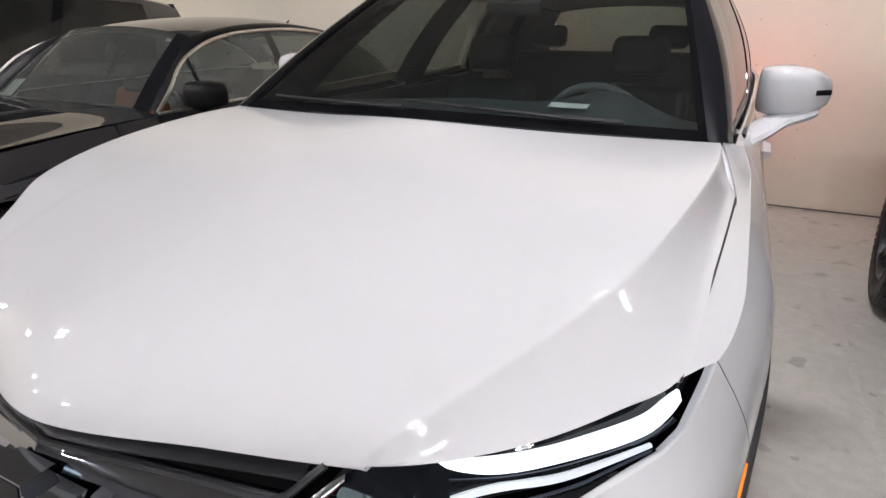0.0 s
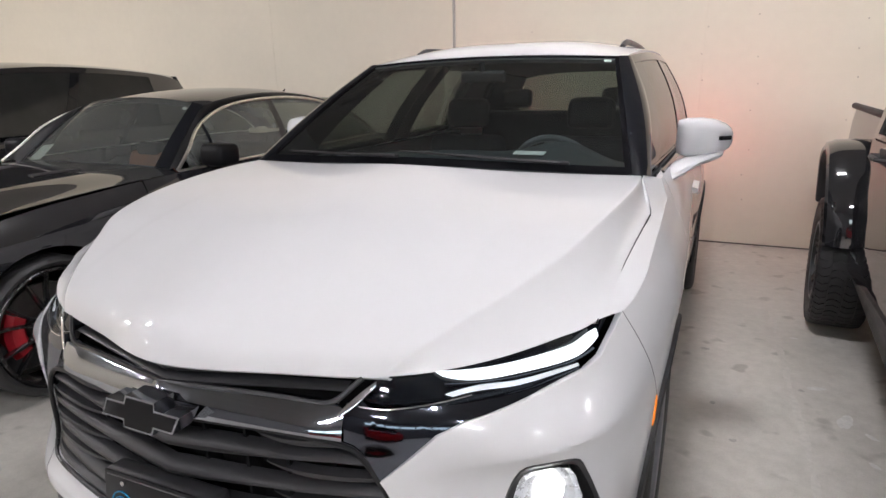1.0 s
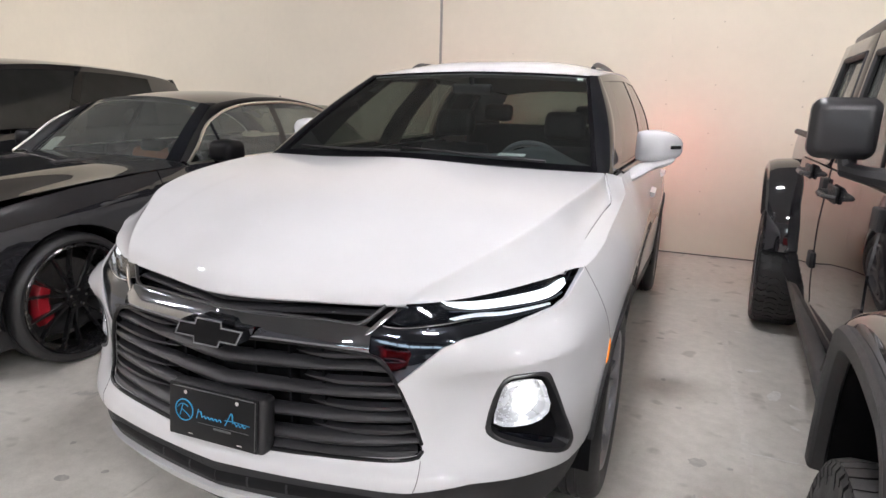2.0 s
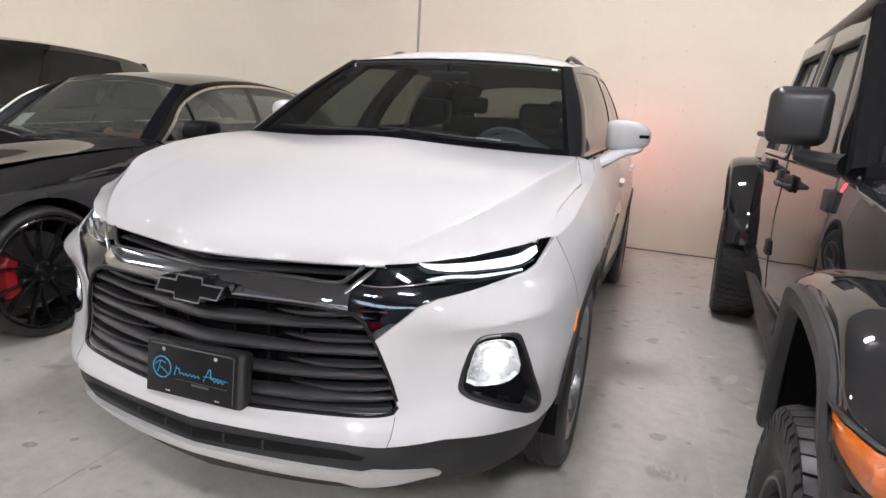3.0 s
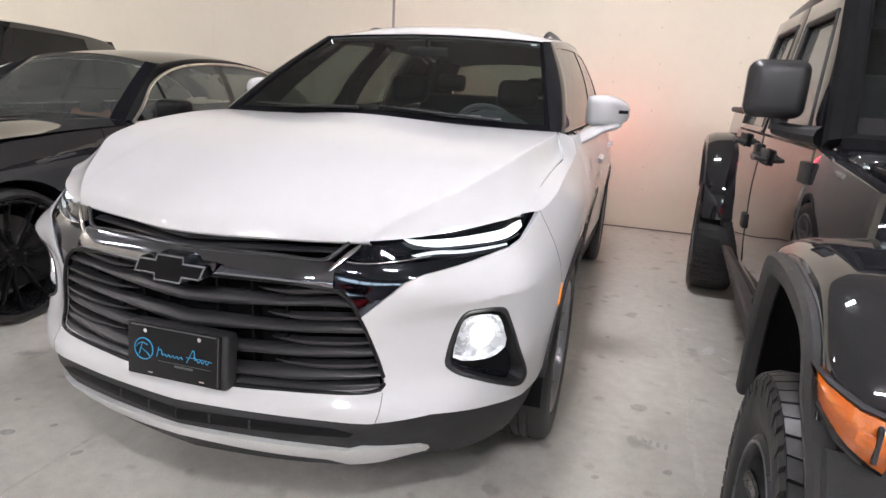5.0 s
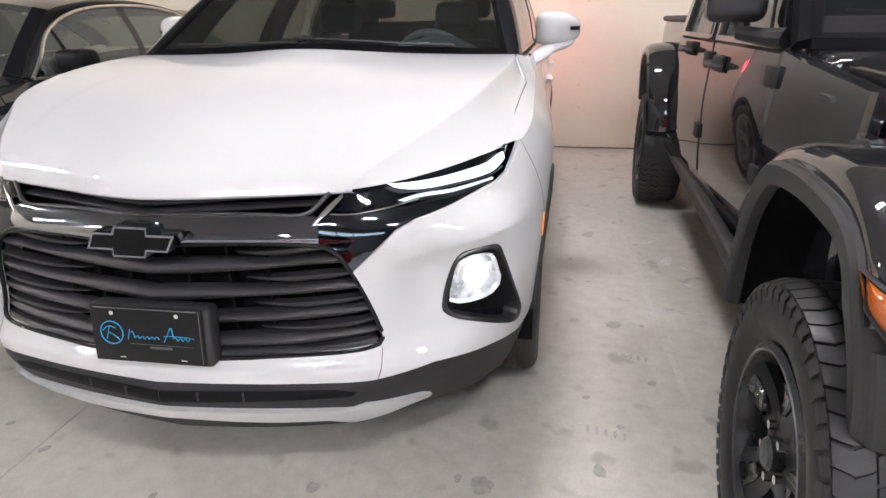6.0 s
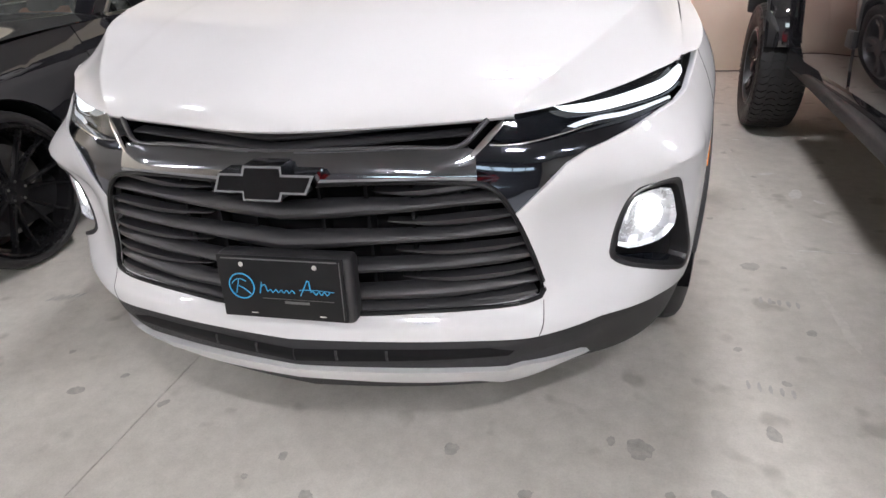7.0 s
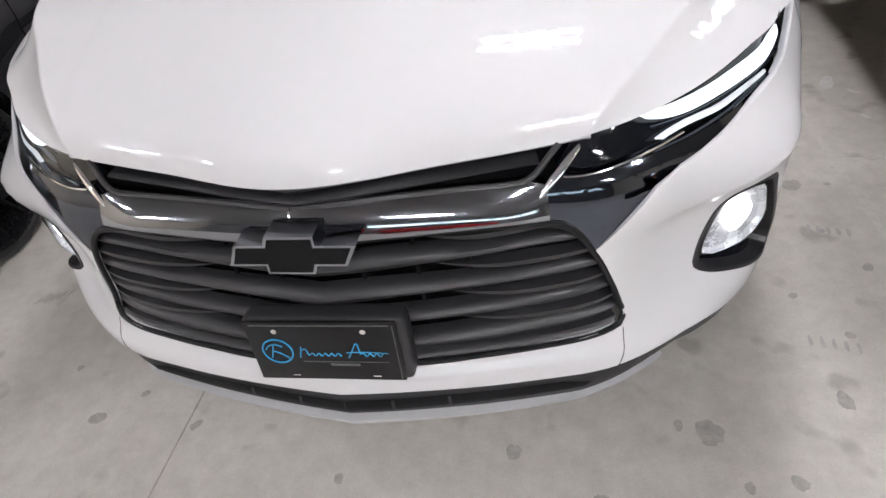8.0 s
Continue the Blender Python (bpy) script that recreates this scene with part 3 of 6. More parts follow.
def wheel(parent, at, side, R, w, rim, kind):
    """A wheel whose outer side faces +x times side, under its car."""
    W = new("wheel")
    W.parent = parent
    W.matrix_basis = Matrix.Translation(at) @ pose(0, 0, 0, 0, 0, 0 if side > 0 else 180)
    out = w / 2 - 0.02
    part("tyre", tyre_mesh(R, w, rim), RUBBER, W)
    if kind == "alloy":
        part("rim", rim_mesh(rim, w, out), ALLOY, W, "silver alloy rim")
        for k in range(5):
            for d in (-0.16, 0.16):
                part("spoke", spoke_mesh(2 * math.pi * k / 5 + d * 0.6, 0.05, rim - 0.02, 0.055, 0.035, out - 0.01, out - 0.005, 0.04, d * 0.5), ALLOY, W)
        part("hub_cap", disc_mesh(0.06, out - 0.04, out - 0.002), ALLOY, W)
    elif kind == "black":
        part("rim", rim_mesh(rim, w, out), BLACK_ALLOY, W, "black alloy rim")
        for k in range(7):
            for d in (-0.09, 0.09):
                part("spoke", spoke_mesh(2 * math.pi * k / 7 + d, 0.05, rim - 0.018, 0.020, 0.013, out - 0.03, out - 0.006, 0.03, d * 1.3), BLACK_ALLOY, W)
        part("hub_cap", disc_mesh(0.058, out - 0.06, out - 0.018), BLACK_ALLOY, W)
        for k in range(5):
            c = 2 * math.pi * k / 5 + 0.2
            bm = disc_mesh(0.008, out - 0.03, out - 0.012, 6)
            bmesh.ops.translate(bm, verts=bm.verts, vec=(0, 0.046 * math.cos(c), 0.046 * math.sin(c)))
            part("lug_nut", bm, CHROME, W)
        part("brake_disc", disc_mesh(0.215, out - 0.13, out - 0.10), STEEL, W, "bare steel brake disc")
        bm = bmesh.new()
        rows = []
        for a in np.linspace(-0.55, 0.55, 9):
            t = a * side + (math.pi if side > 0 else 0)
            rows.append([(x, r * math.cos(t), r * math.sin(t)) for x, r in ((out - 0.14, 0.125), (out - 0.070, 0.125), (out - 0.050, 0.145), (out - 0.050, 0.200), (out - 0.075, 0.225), (out - 0.14, 0.225), (out - 0.14, 0.125))])
        vs = add_grid(bm, rows)
        bmesh.ops.remove_doubles(bm, verts=bm.verts, dist=1e-6)
        bmesh.ops.holes_fill(bm, edges=bm.edges)
        part("brake_caliper", bm, CALIPER_RED, W, "glossy red brake caliper")
    else:
        part("rim", rim_mesh(rim, w, out), DARK_ALLOY, W, "dark grey alloy rim")
        bm = bmesh.new()
        add_tube(bm, [(out + 0.010, (rim - 0.012) * math.cos(a), (rim - 0.012) * math.sin(a)) for a in np.linspace(0, 2 * math.pi, 56, endpoint=False)], 0.0035, 6, closed=True)
        part("rim_lip", bm, ALLOY, W, "machined silver rim lip")
        part("barrel", disc_mesh(rim - 0.03, -w / 2 + 0.02, -w / 2 + 0.03), LINER, W)
        part("brake_disc", disc_mesh(0.165, out - 0.15, out - 0.12), STEEL, W)
        for k in range(5):
            a = 2 * math.pi * k / 5 + 0.3
            part("spoke", spoke_mesh(a, 0.055, rim - 0.018, 0.082, 0.150, out - 0.026, out - 0.004, 0.05), DARK_ALLOY, W)
            # sunken pocket along the spoke
            part("spoke_pocket", spoke_mesh(a, 0.110, rim - 0.045, 0.020, 0.060, out - 0.010, out + 0.0035, 0.012), BLACK_ALLOY, W)
            c = a + math.pi / 5
            bm = disc_mesh(0.011, out - 0.035, out - 0.006, 6)
            bmesh.ops.translate(bm, verts=bm.verts, vec=(0, 0.064 * math.cos(c), 0.064 * math.sin(c)))
            part("lug_nut", bm, CHROME, W)
        bm = bmesh.new()
        add_turned(bm, [(out - 0.05, 0.040), (out - 0.004, 0.038), (out + 0.004, 0.030), (out + 0.006, 0.0)], 28)
        part("hub_cap", bm, DARK_ALLOY, W)
        part("wheel_centre", disc_mesh(0.098, out - 0.06, out - 0.030), DARK_ALLOY, W)
        bm = bmesh.new()
        n = 54
        pitch = 2 * math.pi / n
        for k in range(n):
            for row, (x0, x1, skew) in enumerate(((-0.47, -0.27, 0.0), (-0.25, -0.02, 0.45), (0.02, 0.25, 0.0), (0.27, 0.47, 0.5))):
                a0 = pitch * (k + skew)
                # each block is a bent bar: three stations across with a kink
                kink = (0.30, -0.35, 0.35, -0.30)[row] * pitch
                top, low = [], []
                for q, ka in ((0.0, 0.0), (0.5, kink), (1.0, 0.15 * kink)):
                    x = (x0 + (x1 - x0) * q) * w
                    fall = 0.012 * max(0.0, abs(x) / w - 0.36) / 0.11
                    for lst, rr in ((top, R + 0.006 - fall), (low, R - 0.008 - fall)):
                        lst.append([bm.verts.new((x, rr * math.cos(b_), rr * math.sin(b_))) for b_ in (a0 + ka, a0 + ka + pitch * (0.84 + 0.06 * ((k + row) % 2)))])
                for i in (0, 1):
                    bm.faces.new((top[i][0], top[i][1], top[i + 1][1], top[i + 1][0]))
                    for e in (0, 1):
                        bm.faces.new((top[i][e], top[i + 1][e], low[i + 1][e], low[i][e]))
                for i in (0, 2):
                    bm.faces.new((top[i][0], top[i][1], low[i][1], low[i][0]))
            for sx in (-1, 1):
                # shoulder lugs, long and short in turn
                a0, reach = pitch * k, (0.066, 0.046)[k % 2]
                q = []
                for dx, r in ((0.0, R - 0.010), (0.008, R - 0.024), (0.007, R - reach + 0.006), (0.0, R - reach)):
                    for a in (a0, a0 + pitch * 0.72):
                        q.append(bm.verts.new((sx * (w * 0.485 - 0.003 + dx), r * math.cos(a), r * math.sin(a))))
                for i in (0, 2, 4):
                    bm.faces.new((q[i], q[i + 1], q[i + 3], q[i + 2]))
                for e in (0, 1):
                    bm.faces.new((q[e], q[2 + e], q[4 + e], q[6 + e]))
        part("tread", bm, RUBBER, W, "chunky all-terrain tread blocks", 20)
    return W


def arch(S, yc, R, zc, a0, a1, n=14):
    """Points (u, z) on a wheel arch, by degrees from the rear horizontal over the top."""
    return [(S.uy(yc + R * math.cos(radians(a))), zc + R * math.sin(radians(a))) for a in np.linspace(a0, a1, n)]


def well(parent, yc, zc, R, x0, x1):
    """A dark wheel housing, open below and outwards."""
    bm = bmesh.new()
    rows = []
    for a in np.linspace(-8, 188, 20):
        rows.append([(x, yc + R * math.cos(radians(a)), zc + R * math.sin(radians(a))) for x in (x0, x1)])
    vs = add_grid(bm, rows)
    bm.faces.new([r[0] for r in vs])
    part("wheel_liner", bm, LINER, parent)


# ---- white crossover ----
def white_crossover():
    car = thing("crossover_car", "white crossover parked nose out, black grille, lamps lit", "car")
    plan = [(0, 0.0), (0.2, 0.026), (0.4, 0.064), (0.56, 0.108), (0.70, 0.19), (0.82, 0.285), (0.90, 0.39), (0.95, 0.52), (0.985, 0.72), (0.995, 1.0), (0.985, 2.5), (0.99, 3.8), (0.94, 4.4), (0.85, 4.68), (0.6, 4.82), (0, 4.88)]
    heights = (0.20, 0.30, 0.38, 0.45, 0.55, 0.70, 0.80, 0.88, 0.95, 1.05, 1.20)
    S = Skin(plan, heights, [
        (0.0, (0.10, 0.045, 0.004, -0.004, 0.022, 0.030, 0.040, 0.048, 0.06, 0.09, 0.15)),
        (("x", 0.28), (0.10, 0.045, 0.004, -0.008, 0.018, 0.030, 0.036, 0.060, 0.12, 0.20, 0.30)),
        (("x", 0.52), (0.12, 0.050, 0.004, -0.010, 0.016, 0.020, 0.024, 0.058, 0.10, 0.16, 0.24)),
        (("x", 0.70), (0.13, 0.055, 0.008, -0.016, 0.032, 0.044, 0.016, 0.052, 0.105, 0.17, 0.26)),
        (("x", 0.86), (0.11, 0.035, 0.008, -0.004, 0.000, 0.002, 0.000, 0.058, 0.096, 0.14, 0.22)),
        (("y", 0.55), (0.09, 0.032, 0.010, 0.004, 0.000, 0.000, 0.002, 0.022, 0.044, 0.086, 0.20)),
        (("y", 0.90), (0.07, 0.035, 0.014, 0.004, 0.000, 0.000, -0.006, -0.008, 0.010, 0.066, 0.16)),
        (("y", 1.40), (0.08, 0.045, 0.038, 0.034, 0.028, 0.014, -0.002, -0.008, 0.008, 0.052, 0.13)),
        (("y", 2.50), (0.10, 0.070, 0.055, 0.050, 0.042, 0.022, 0.004, 0.004, 0.012, 0.030, 0.09)),
        (("y", 3.80), (0.08, 0.040, 0.020, 0.012, 0.008, 0.002, 0.000, 0.004, 0.014, 0.035, 0.09)),
        (("y", 4.80), (0.10, 0.040, 0.010, 0.000, 0.000, 0.010, 0.020, 0.030, 0.04, 0.07, 0.12)),
    ])
    ux, uy = S.ux, S.uy
    WY, WZ, WR = 1.00, 0.375, 0.43
    RY = WY + 2.863
    # edges shared by neighbouring panels
    white_low = [(ux(0.55), 0.437), (ux(0.70), 0.455), (ux(0.855), 0.444), (uy(0.435), 0.432)]
    lamp_low = [(uy(0.555), 0.990), (uy(0.484), 0.942), (uy(0.450), 0.917), (uy(0.400), 0.900), (ux(0.832), 0.881), (ux(0.745), 0.863), (ux(0.680), 0.849), (ux(0.632), 0.828), (ux(0.578), 0.781), (ux(0.522), 0.732)]
    grille_side = [(ux(0.554), 0.66), (ux(0.582), 0.572), (ux(0.589), 0.545), (ux(0.584), 0.524)]
    shoulder = [(uy(0.556), 0.989), (uy(0.61), 1.000), (uy(0.69), 1.017), (uy(0.84), 1.040), (uy(1.00), 1.058), (uy(1.24), 1.080), (uy(1.44), 1.100)]
    arch_front = arch(S, WY, WR, WZ, 188, 132)
    fog = [(ux(0.769), 0.720), (ux(0.782), 0.745), (ux(0.807), 0.752), (ux(0.851), 0.752), (uy(0.336), 0.742), (uy(0.355), 0.705), (uy(0.397), 0.604), (uy(0.446), 0.497), (uy(0.434), 0.476), (uy(0.395), 0.477), (uy(0.351), 0.496), (ux(0.823), 0.526), (ux(0.763), 0.554), (ux(0.741), 0.577), (ux(0.743), 0.609), (ux(0.755), 0.669)]

    # painted panels
    seam = (uy(0.713), 0.695)
    bumper = [(0, 0.444)] + white_low + [(uy(0.53), 0.445)] + [p for p in arch_front if p[1] > 0.45 and p[1] < 0.69] + [seam] + lamp_low + grille_side + [(ux(0.25), 0.500), (0, 0.495)]

    def shelf(u, z):
        # a crease that runs from the grille over the lamp recess
        s = np.clip((u - ux(0.60)) / (ux(0.86) - ux(0.60)), 0, 1)
        fade = np.clip((ux(0.935) - u) / (ux(0.935) - ux(0.85)), 0, 1)
        line = 0.742 + 0.052 * s
        d = z - line
        lip = 0.009 * np.clip((0.499 - z) / 0.026, 0, 1) * np.clip((ux(0.74) - u) / (ux(0.74) - ux(0.50)), 0, 1)
        return lip + s * fade * 0.019 * math.exp(-abs(d) / (0.050 if d > 0 else 0.030))

    part("front_bumper", S.sheet(bumper, both=True, step=0.008, depth=0.014, holes=[fog], bulge=shelf), WHITE_PAINT, car, "glossy white bumper skin")
    rear_edge = uy(1.56)
    fender = shoulder + [(uy(1.50), 1.160), (rear_edge, 1.165), (rear_edge, 0.40)] + arch(S, WY, WR, WZ, 4, 132, 22) + [seam]
    for side in (1, -1):
        bm = S.sheet(fender, side, 0.03)
        # flat top between the shoulder and the hood gap
        outer = curve_through([tuple(S.at(u, z)) for u, z in shoulder] + [tuple(S.at(uy(1.50), 1.160))], 24)
        inner = curve_through([(0.861, 0.500, 0.988), (0.880, 0.80, 1.055), (0.889, 1.02, 1.082), (0.893, 1.183, 1.096), (0.868, 1.281, 1.142), (0.840, 1.372, 1.187)], 24)
        add_grid(bm, [[(side * p[0], p[1], p[2]) for p in (b + (-0.018, 0, -0.013), b + (-0.001, 0, -0.010), b, 0.5 * (a + b) + (0, 0, 0.002), a)] for a, b in zip(outer, inner)])
        bmesh.ops.remove_doubles(bm, verts=bm.verts, dist=0.0005)
        part("front_fender", bm, WHITE_PAINT, car, angle=16)
        part("front_door", S.sheet([(uy(1.565), 0.41), (uy(1.565), 1.165), (uy(2.635), 1.175), (uy(2.635), 0.41)], side, 0.05), WHITE_PAINT, car)
        part("rear_door", S.sheet([(uy(2.64), 0.41), (uy(2.64), 1.175), (uy(3.60), 1.195), (uy(3.60), 0.80)] + arch(S, RY, WR, WZ, 120, 172, 8), side, 0.05), WHITE_PAINT, car)
        part("quarter_panel", S.sheet([(uy(3.605), 0.74)] + [(uy(3.605), 1.195), (uy(4.60), 1.20), (uy(4.60), 0.45)] + arch(S, RY, WR, WZ, 12, 125, 16), side, 0.05), WHITE_PAINT, car)
        part("sill_cladding", S.sheet([(uy(1.44), 0.24), (uy(1.44), 0.405), (uy(3.42), 0.405), (uy(3.42), 0.24)], side, 0.08, 0.05), BLACK_PLASTIC, car, "textured black sill cladding")
        for yc, a in ((WY, 172), (RY, 180)):
            bm = bmesh.new()
            ring = [[S.at(uy(yc + r * math.cos(radians(t))), WZ + r * math.sin(radians(t)), d, side) for r, d in ((WR + 0.010, 0.002), (WR + 0.007, -0.010), (WR - 0.006, -0.012), (WR - 0.020, -0.008), (WR - 0.024, 0.03))] for t in np.linspace(0, a, 28)]
            add_grid(bm, ring)
            part("arch_trim", bm, BLACK_PLASTIC, car)
            xs_ = sorted((side * 0.62, side * 0.965))
            well(car, yc, WZ, WR - 0.005, *((xs_[0], xs_[1]) if side > 0 else (xs_[1], xs_[0])))
        h = part("door_handle", S.bar([(uy(2.35), 0.985), (uy(2.53), 0.995)], 0.03, 0.03, side, 10, -0.028), WHITE_PAINT, car)
        h = part("door_handle", S.bar([(uy(3.28), 1.01), (uy(3.46), 1.02)], 0.03, 0.03, side, 10, -0.028), WHITE_PAINT, car)
        part("belt_trim", S.bar([(uy(1.60), 1.172), (uy(2.6), 1.18), (uy(3.6), 1.20)], 0.014, 0.01, side, 20, -0.004), GLOSS_BLACK, car)
        part("side_marker", S.bar([(uy(0.645), 0.58), (uy(0.690), 0.715)], 0.05, 0.006, side, 8, -0.004), SIDE_AMBER, car, "glowing amber side marker")
        part("fender_badge", S.bar([(uy(1.36), 0.80), (uy(1.44), 0.80)], 0.03, 0.004, side, 4, -0.003), DARK_CHROME, car)
    part("tailgate", S.sheet([(uy(4.605), 0.45), (uy(4.605), 1.19), (S.run[-1] - 0.001, 1.19), (S.run[-1] - 0.001, 0.45)], both=True, step=0.06), WHITE_PAINT, car)
    for side in (1, -1):
        part("tail_lamp", S.bar([(uy(4.50), 1.02), (uy(4.65), 1.03), (uy(4.78), 1.03)], 0.09, 0.01, side, 12, -0.01), RED_LENS, car, "lit red tail lamp")

    # hood: a crowned plateau with a hollow flank down to the gap
    mid_line = [(0, 0.055, 0.931), (0, 0.088, 0.972), (0, 0.22, 1.034), (0, 0.50, 1.112), (0, 0.85, 1.174), (0, 1.185, 1.217)]
    part_line = [(0.28, 0.128, 0.926), (0.29, 0.162, 0.968), (0.31, 0.29, 1.028), (0.355, 0.52, 1.101), (0.40, 0.86, 1.160), (0.42, 1.290, 1.193)]
    crease = [(0.50, 0.186, 0.930), (0.53, 0.215, 0.962), (0.60, 0.303, 1.006), (0.693, 0.450, 1.061), (0.752, 0.555, 1.100), (0.804, 0.775, 1.143), (0.840, 1.12, 1.176), (0.836, 1.365, 1.186)]
    edge = [(0.506, 0.188, 0.928), (0.60, 0.232, 0.938), (0.70, 0.305, 0.953), (0.79, 0.405, 0.969), (0.857, 0.495, 0.987), (0.876, 0.80, 1.055), (0.885, 1.02, 1.082), (0.889, 1.185, 1.096)]
    flank = [tuple(0.5 * a + 0.5 * b - c for a, b, c in zip(p, q, (0.0, 0.0, low))) for p, q, low in zip(crease, edge, (0.0, 0.008, 0.010, 0.011, 0.013, 0.016, 0.020, 0.014))]
    bm = bmesh.new()
    rows = []
    cs = [curve_through(c, 60) for c in (mid_line, part_line, crease, flank, edge)]
    for i in range(61):
        a = [c[i] for c in cs]
        left = [np.array((-a[1][0], a[1][1], a[1][2]))]
        top = np.array(curve_through(left + a[:3], 96)[32:])
        # a soft ridge ahead of the plateau, fading towards the screen
        d = np.clip(np.abs(top[:, 0]) - 0.535, 0, 1)
        fade = np.clip((0.85 - top[:, 1]) / 0.4, 0, 1)
        top[:-1, 2] -= (0.0035 * (1 - np.exp(-d / 0.03)) * np.exp(-d / 0.06) * fade * np.clip((0.02 + a[2][0] - 0.535) / 0.1, 0, 1))[:-1]
        rows.append(list(top) + list(curve_through([a[2], a[3], a[4]], 10))[1:])
    k0 = int(np.argmin([abs(p[0]) for p in rows[0]]))
    rows = [r[k0:] for r in rows]
    for r in rows:
        r[0] = np.array((0, r[0][1], r[0][2]))
        # the crease is rolled over, not sharp
        c = len(r) - 11
        p = np.array(r[c])
        a, b = (np.array(q) - p for q in (r[c - 1], r[c + 1]))
        a, b = p + a * min(0.8, 0.005 / np.linalg.norm(a)), p + b * min(0.7, 0.005 / max(1e-6, np.linalg.norm(b)))
        r[c:c + 1] = [a, 0.25 * a + 0.5 * p + 0.25 * b, b]
    add_grid(bm, rows)
    # rolled front lip
    lip = [[r + np.array((0, d, e)) for d, e in ((0, 0), (-0.002, -0.006), (0.004, -0.012), (0.03, -0.014))] for r in rows[0]]
    add_grid(bm, lip)
    mirror_x(bm)
    bmesh.ops.remove_doubles(bm, verts=bm.verts, dist=0.001)
    part("hood", bm, WHITE_PAINT, car, "broad white hood with raised centre", 30)
    for side in (1, -1):
        bm = bmesh.new()
        add_tube(bm, [(side * (x + 0.002), y, z - 0.005) for x, y, z in curve_through(edge[4:], 16)], 0.0024, 6)
        part("hood_gap_seal", bm, BLACK_PLASTIC, car)

    # grille
    part("grille_backing", S.sheet([(0, 0.455), (ux(0.60), 0.455), (ux(0.62), 0.60), (ux(0.56), 0.82), (ux(0.55), 0.94), (0, 0.94)], both=True, step=0.04, depth=0, deep=0.085), LINER, car)
    grille_end = lambda z: float(np.interp(z, (0.50, 0.525, 0.56, 0.60, 0.74, 0.80), (0.575, 0.582, 0.582, 0.571, 0.514, 0.452)))
    for i, z in enumerate((0.752, 0.680, 0.611, 0.546)):
        end = grille_end(z)
        line = [(0, z - 0.014), (ux(end * 0.35), z - 0.008), (ux(end * 0.62), z - 0.003), (ux(end * 0.85), z + 0.008), (ux(end), z + 0.012)]
        part("grille_slat", S.louvre(line, lambda q: 0.040 - 0.016 * q ** 2 + 0.006 * math.sin(7 * q + i), 0.030, 46, 0.012), SATIN_BLACK, car)
    part("grille_sill", S.louvre([(0, 0.506), (ux(0.25), 0.509), (ux(0.50), 0.518), (ux(0.572), 0.526)], lambda q: 0.024, 0.030, 46, 0.010), SATIN_BLACK, car)
    # crescent fingers between the slats, outboard
    for i, z in enumerate((0.787, 0.717, 0.646, 0.579, 0.522)):
        end = grille_end(z)
        for side in (1, -1):
            line = [(ux(end * 0.46), z - 0.014), (ux(end * 0.66), z - 0.010), (ux(end * 0.85), z + 0.001), (ux(end - 0.004), z + 0.009)]
            part("grille_finger", S.bar(line, lambda q: 0.001 + 0.024 * math.sin(0.05 + 2.5 * q) ** 1.0, 0.026, side, 26, lambda q: 0.013 + 0.040 * (1 - q) ** 3), SATIN_BLACK, car)
    for x in (-0.40, -0.29, -0.19, -0.085, 0.085, 0.19, 0.29, 0.40):
        part("grille_rib", box((x - 0.004, float(S.at(ux(abs(x)), 0.65).y) + 0.045, 0.50), (x + 0.004, float(S.at(ux(abs(x)), 0.65).y) + 0.085, 0.80)), LINER, car)
    for z, end, w in ((0.914, 0.470, 0.020), (0.889, 0.440, 0.016)):
        part("upper_grille_slat", S.louvre([(0, z - 0.010), (ux(end * 0.5), z - 0.003), (ux(end), z + 0.003)], lambda q, w=w: w + 0.005 * math.sin(5 * q + 30 * w), 0.026, 40, 0.022), SATIN_BLACK, car)
    bm = bmesh.new()
    for s in (1, -1):
        # inner frame of the upper opening
        add_tube(bm, [S.at(u, z, 0.010, s) for u, z in curve_through([(0, 0.880), (ux(0.30), 0.876), (ux(0.400), 0.872), (ux(0.425), 0.880), (ux(0.455), 0.905), (ux(0.475), 0.921)], 40)], 0.006, 6)
    part("upper_grille_frame", bm, SATIN_BLACK, car)
    bm = bmesh.new()
    for s in (1, -1):
        rim_line = [S.at(u, z, 0.005, s) for u, z in curve_through([(0, 0.806), (ux(0.44), 0.802), (ux(0.478), 0.79), (ux(0.519), 0.735), (ux(0.560), 0.64), (ux(0.583), 0.572), (ux(0.590), 0.543), (ux(0.585), 0.526), (ux(0.56), 0.518), (ux(0.25), 0.504), (0, 0.500)], 70)]
        add_tube(bm, rim_line, 0.0065, 8)
    part("grille_surround", bm, PLATE_BLACK, car)
    # dark chrome bar from lamp to lamp
    bm = bmesh.new()
    rows = []
    for u in np.linspace(0, ux(0.445), 64):
        a, b = np.interp(u, (0, ux(0.35), ux(0.452)), (0.812, 0.813, 0.808)), np.interp(u, (0, ux(0.43), ux(0.452)), (0.880, 0.872, 0.866))
        line = [S.at(u, a, 0.03)]
        for q in np.linspace(0, 1, 15):
            p = 1 - ((q - 0.16) / 0.84) ** 2 if q > 0.16 else 1 - 0.6 * ((0.16 - q) / 0.16) ** 2
            line.append(S.at(u, a + (b - a) * q, 0.004 - 0.018 * p * (1 - 0.75 * np.clip((u - ux(0.34)) / (ux(0.445) - ux(0.34)), 0, 1) ** 2)))
        rows.append(line + [S.at(u, b, 0.03)])
    for r in rows[0]:
        r.x = 0
    add_grid(bm, rows)
    mirror_x(bm)
    part("chrome_bar", bm, DARK_CHROME, car, "dark chrome bar across the grille", 50)
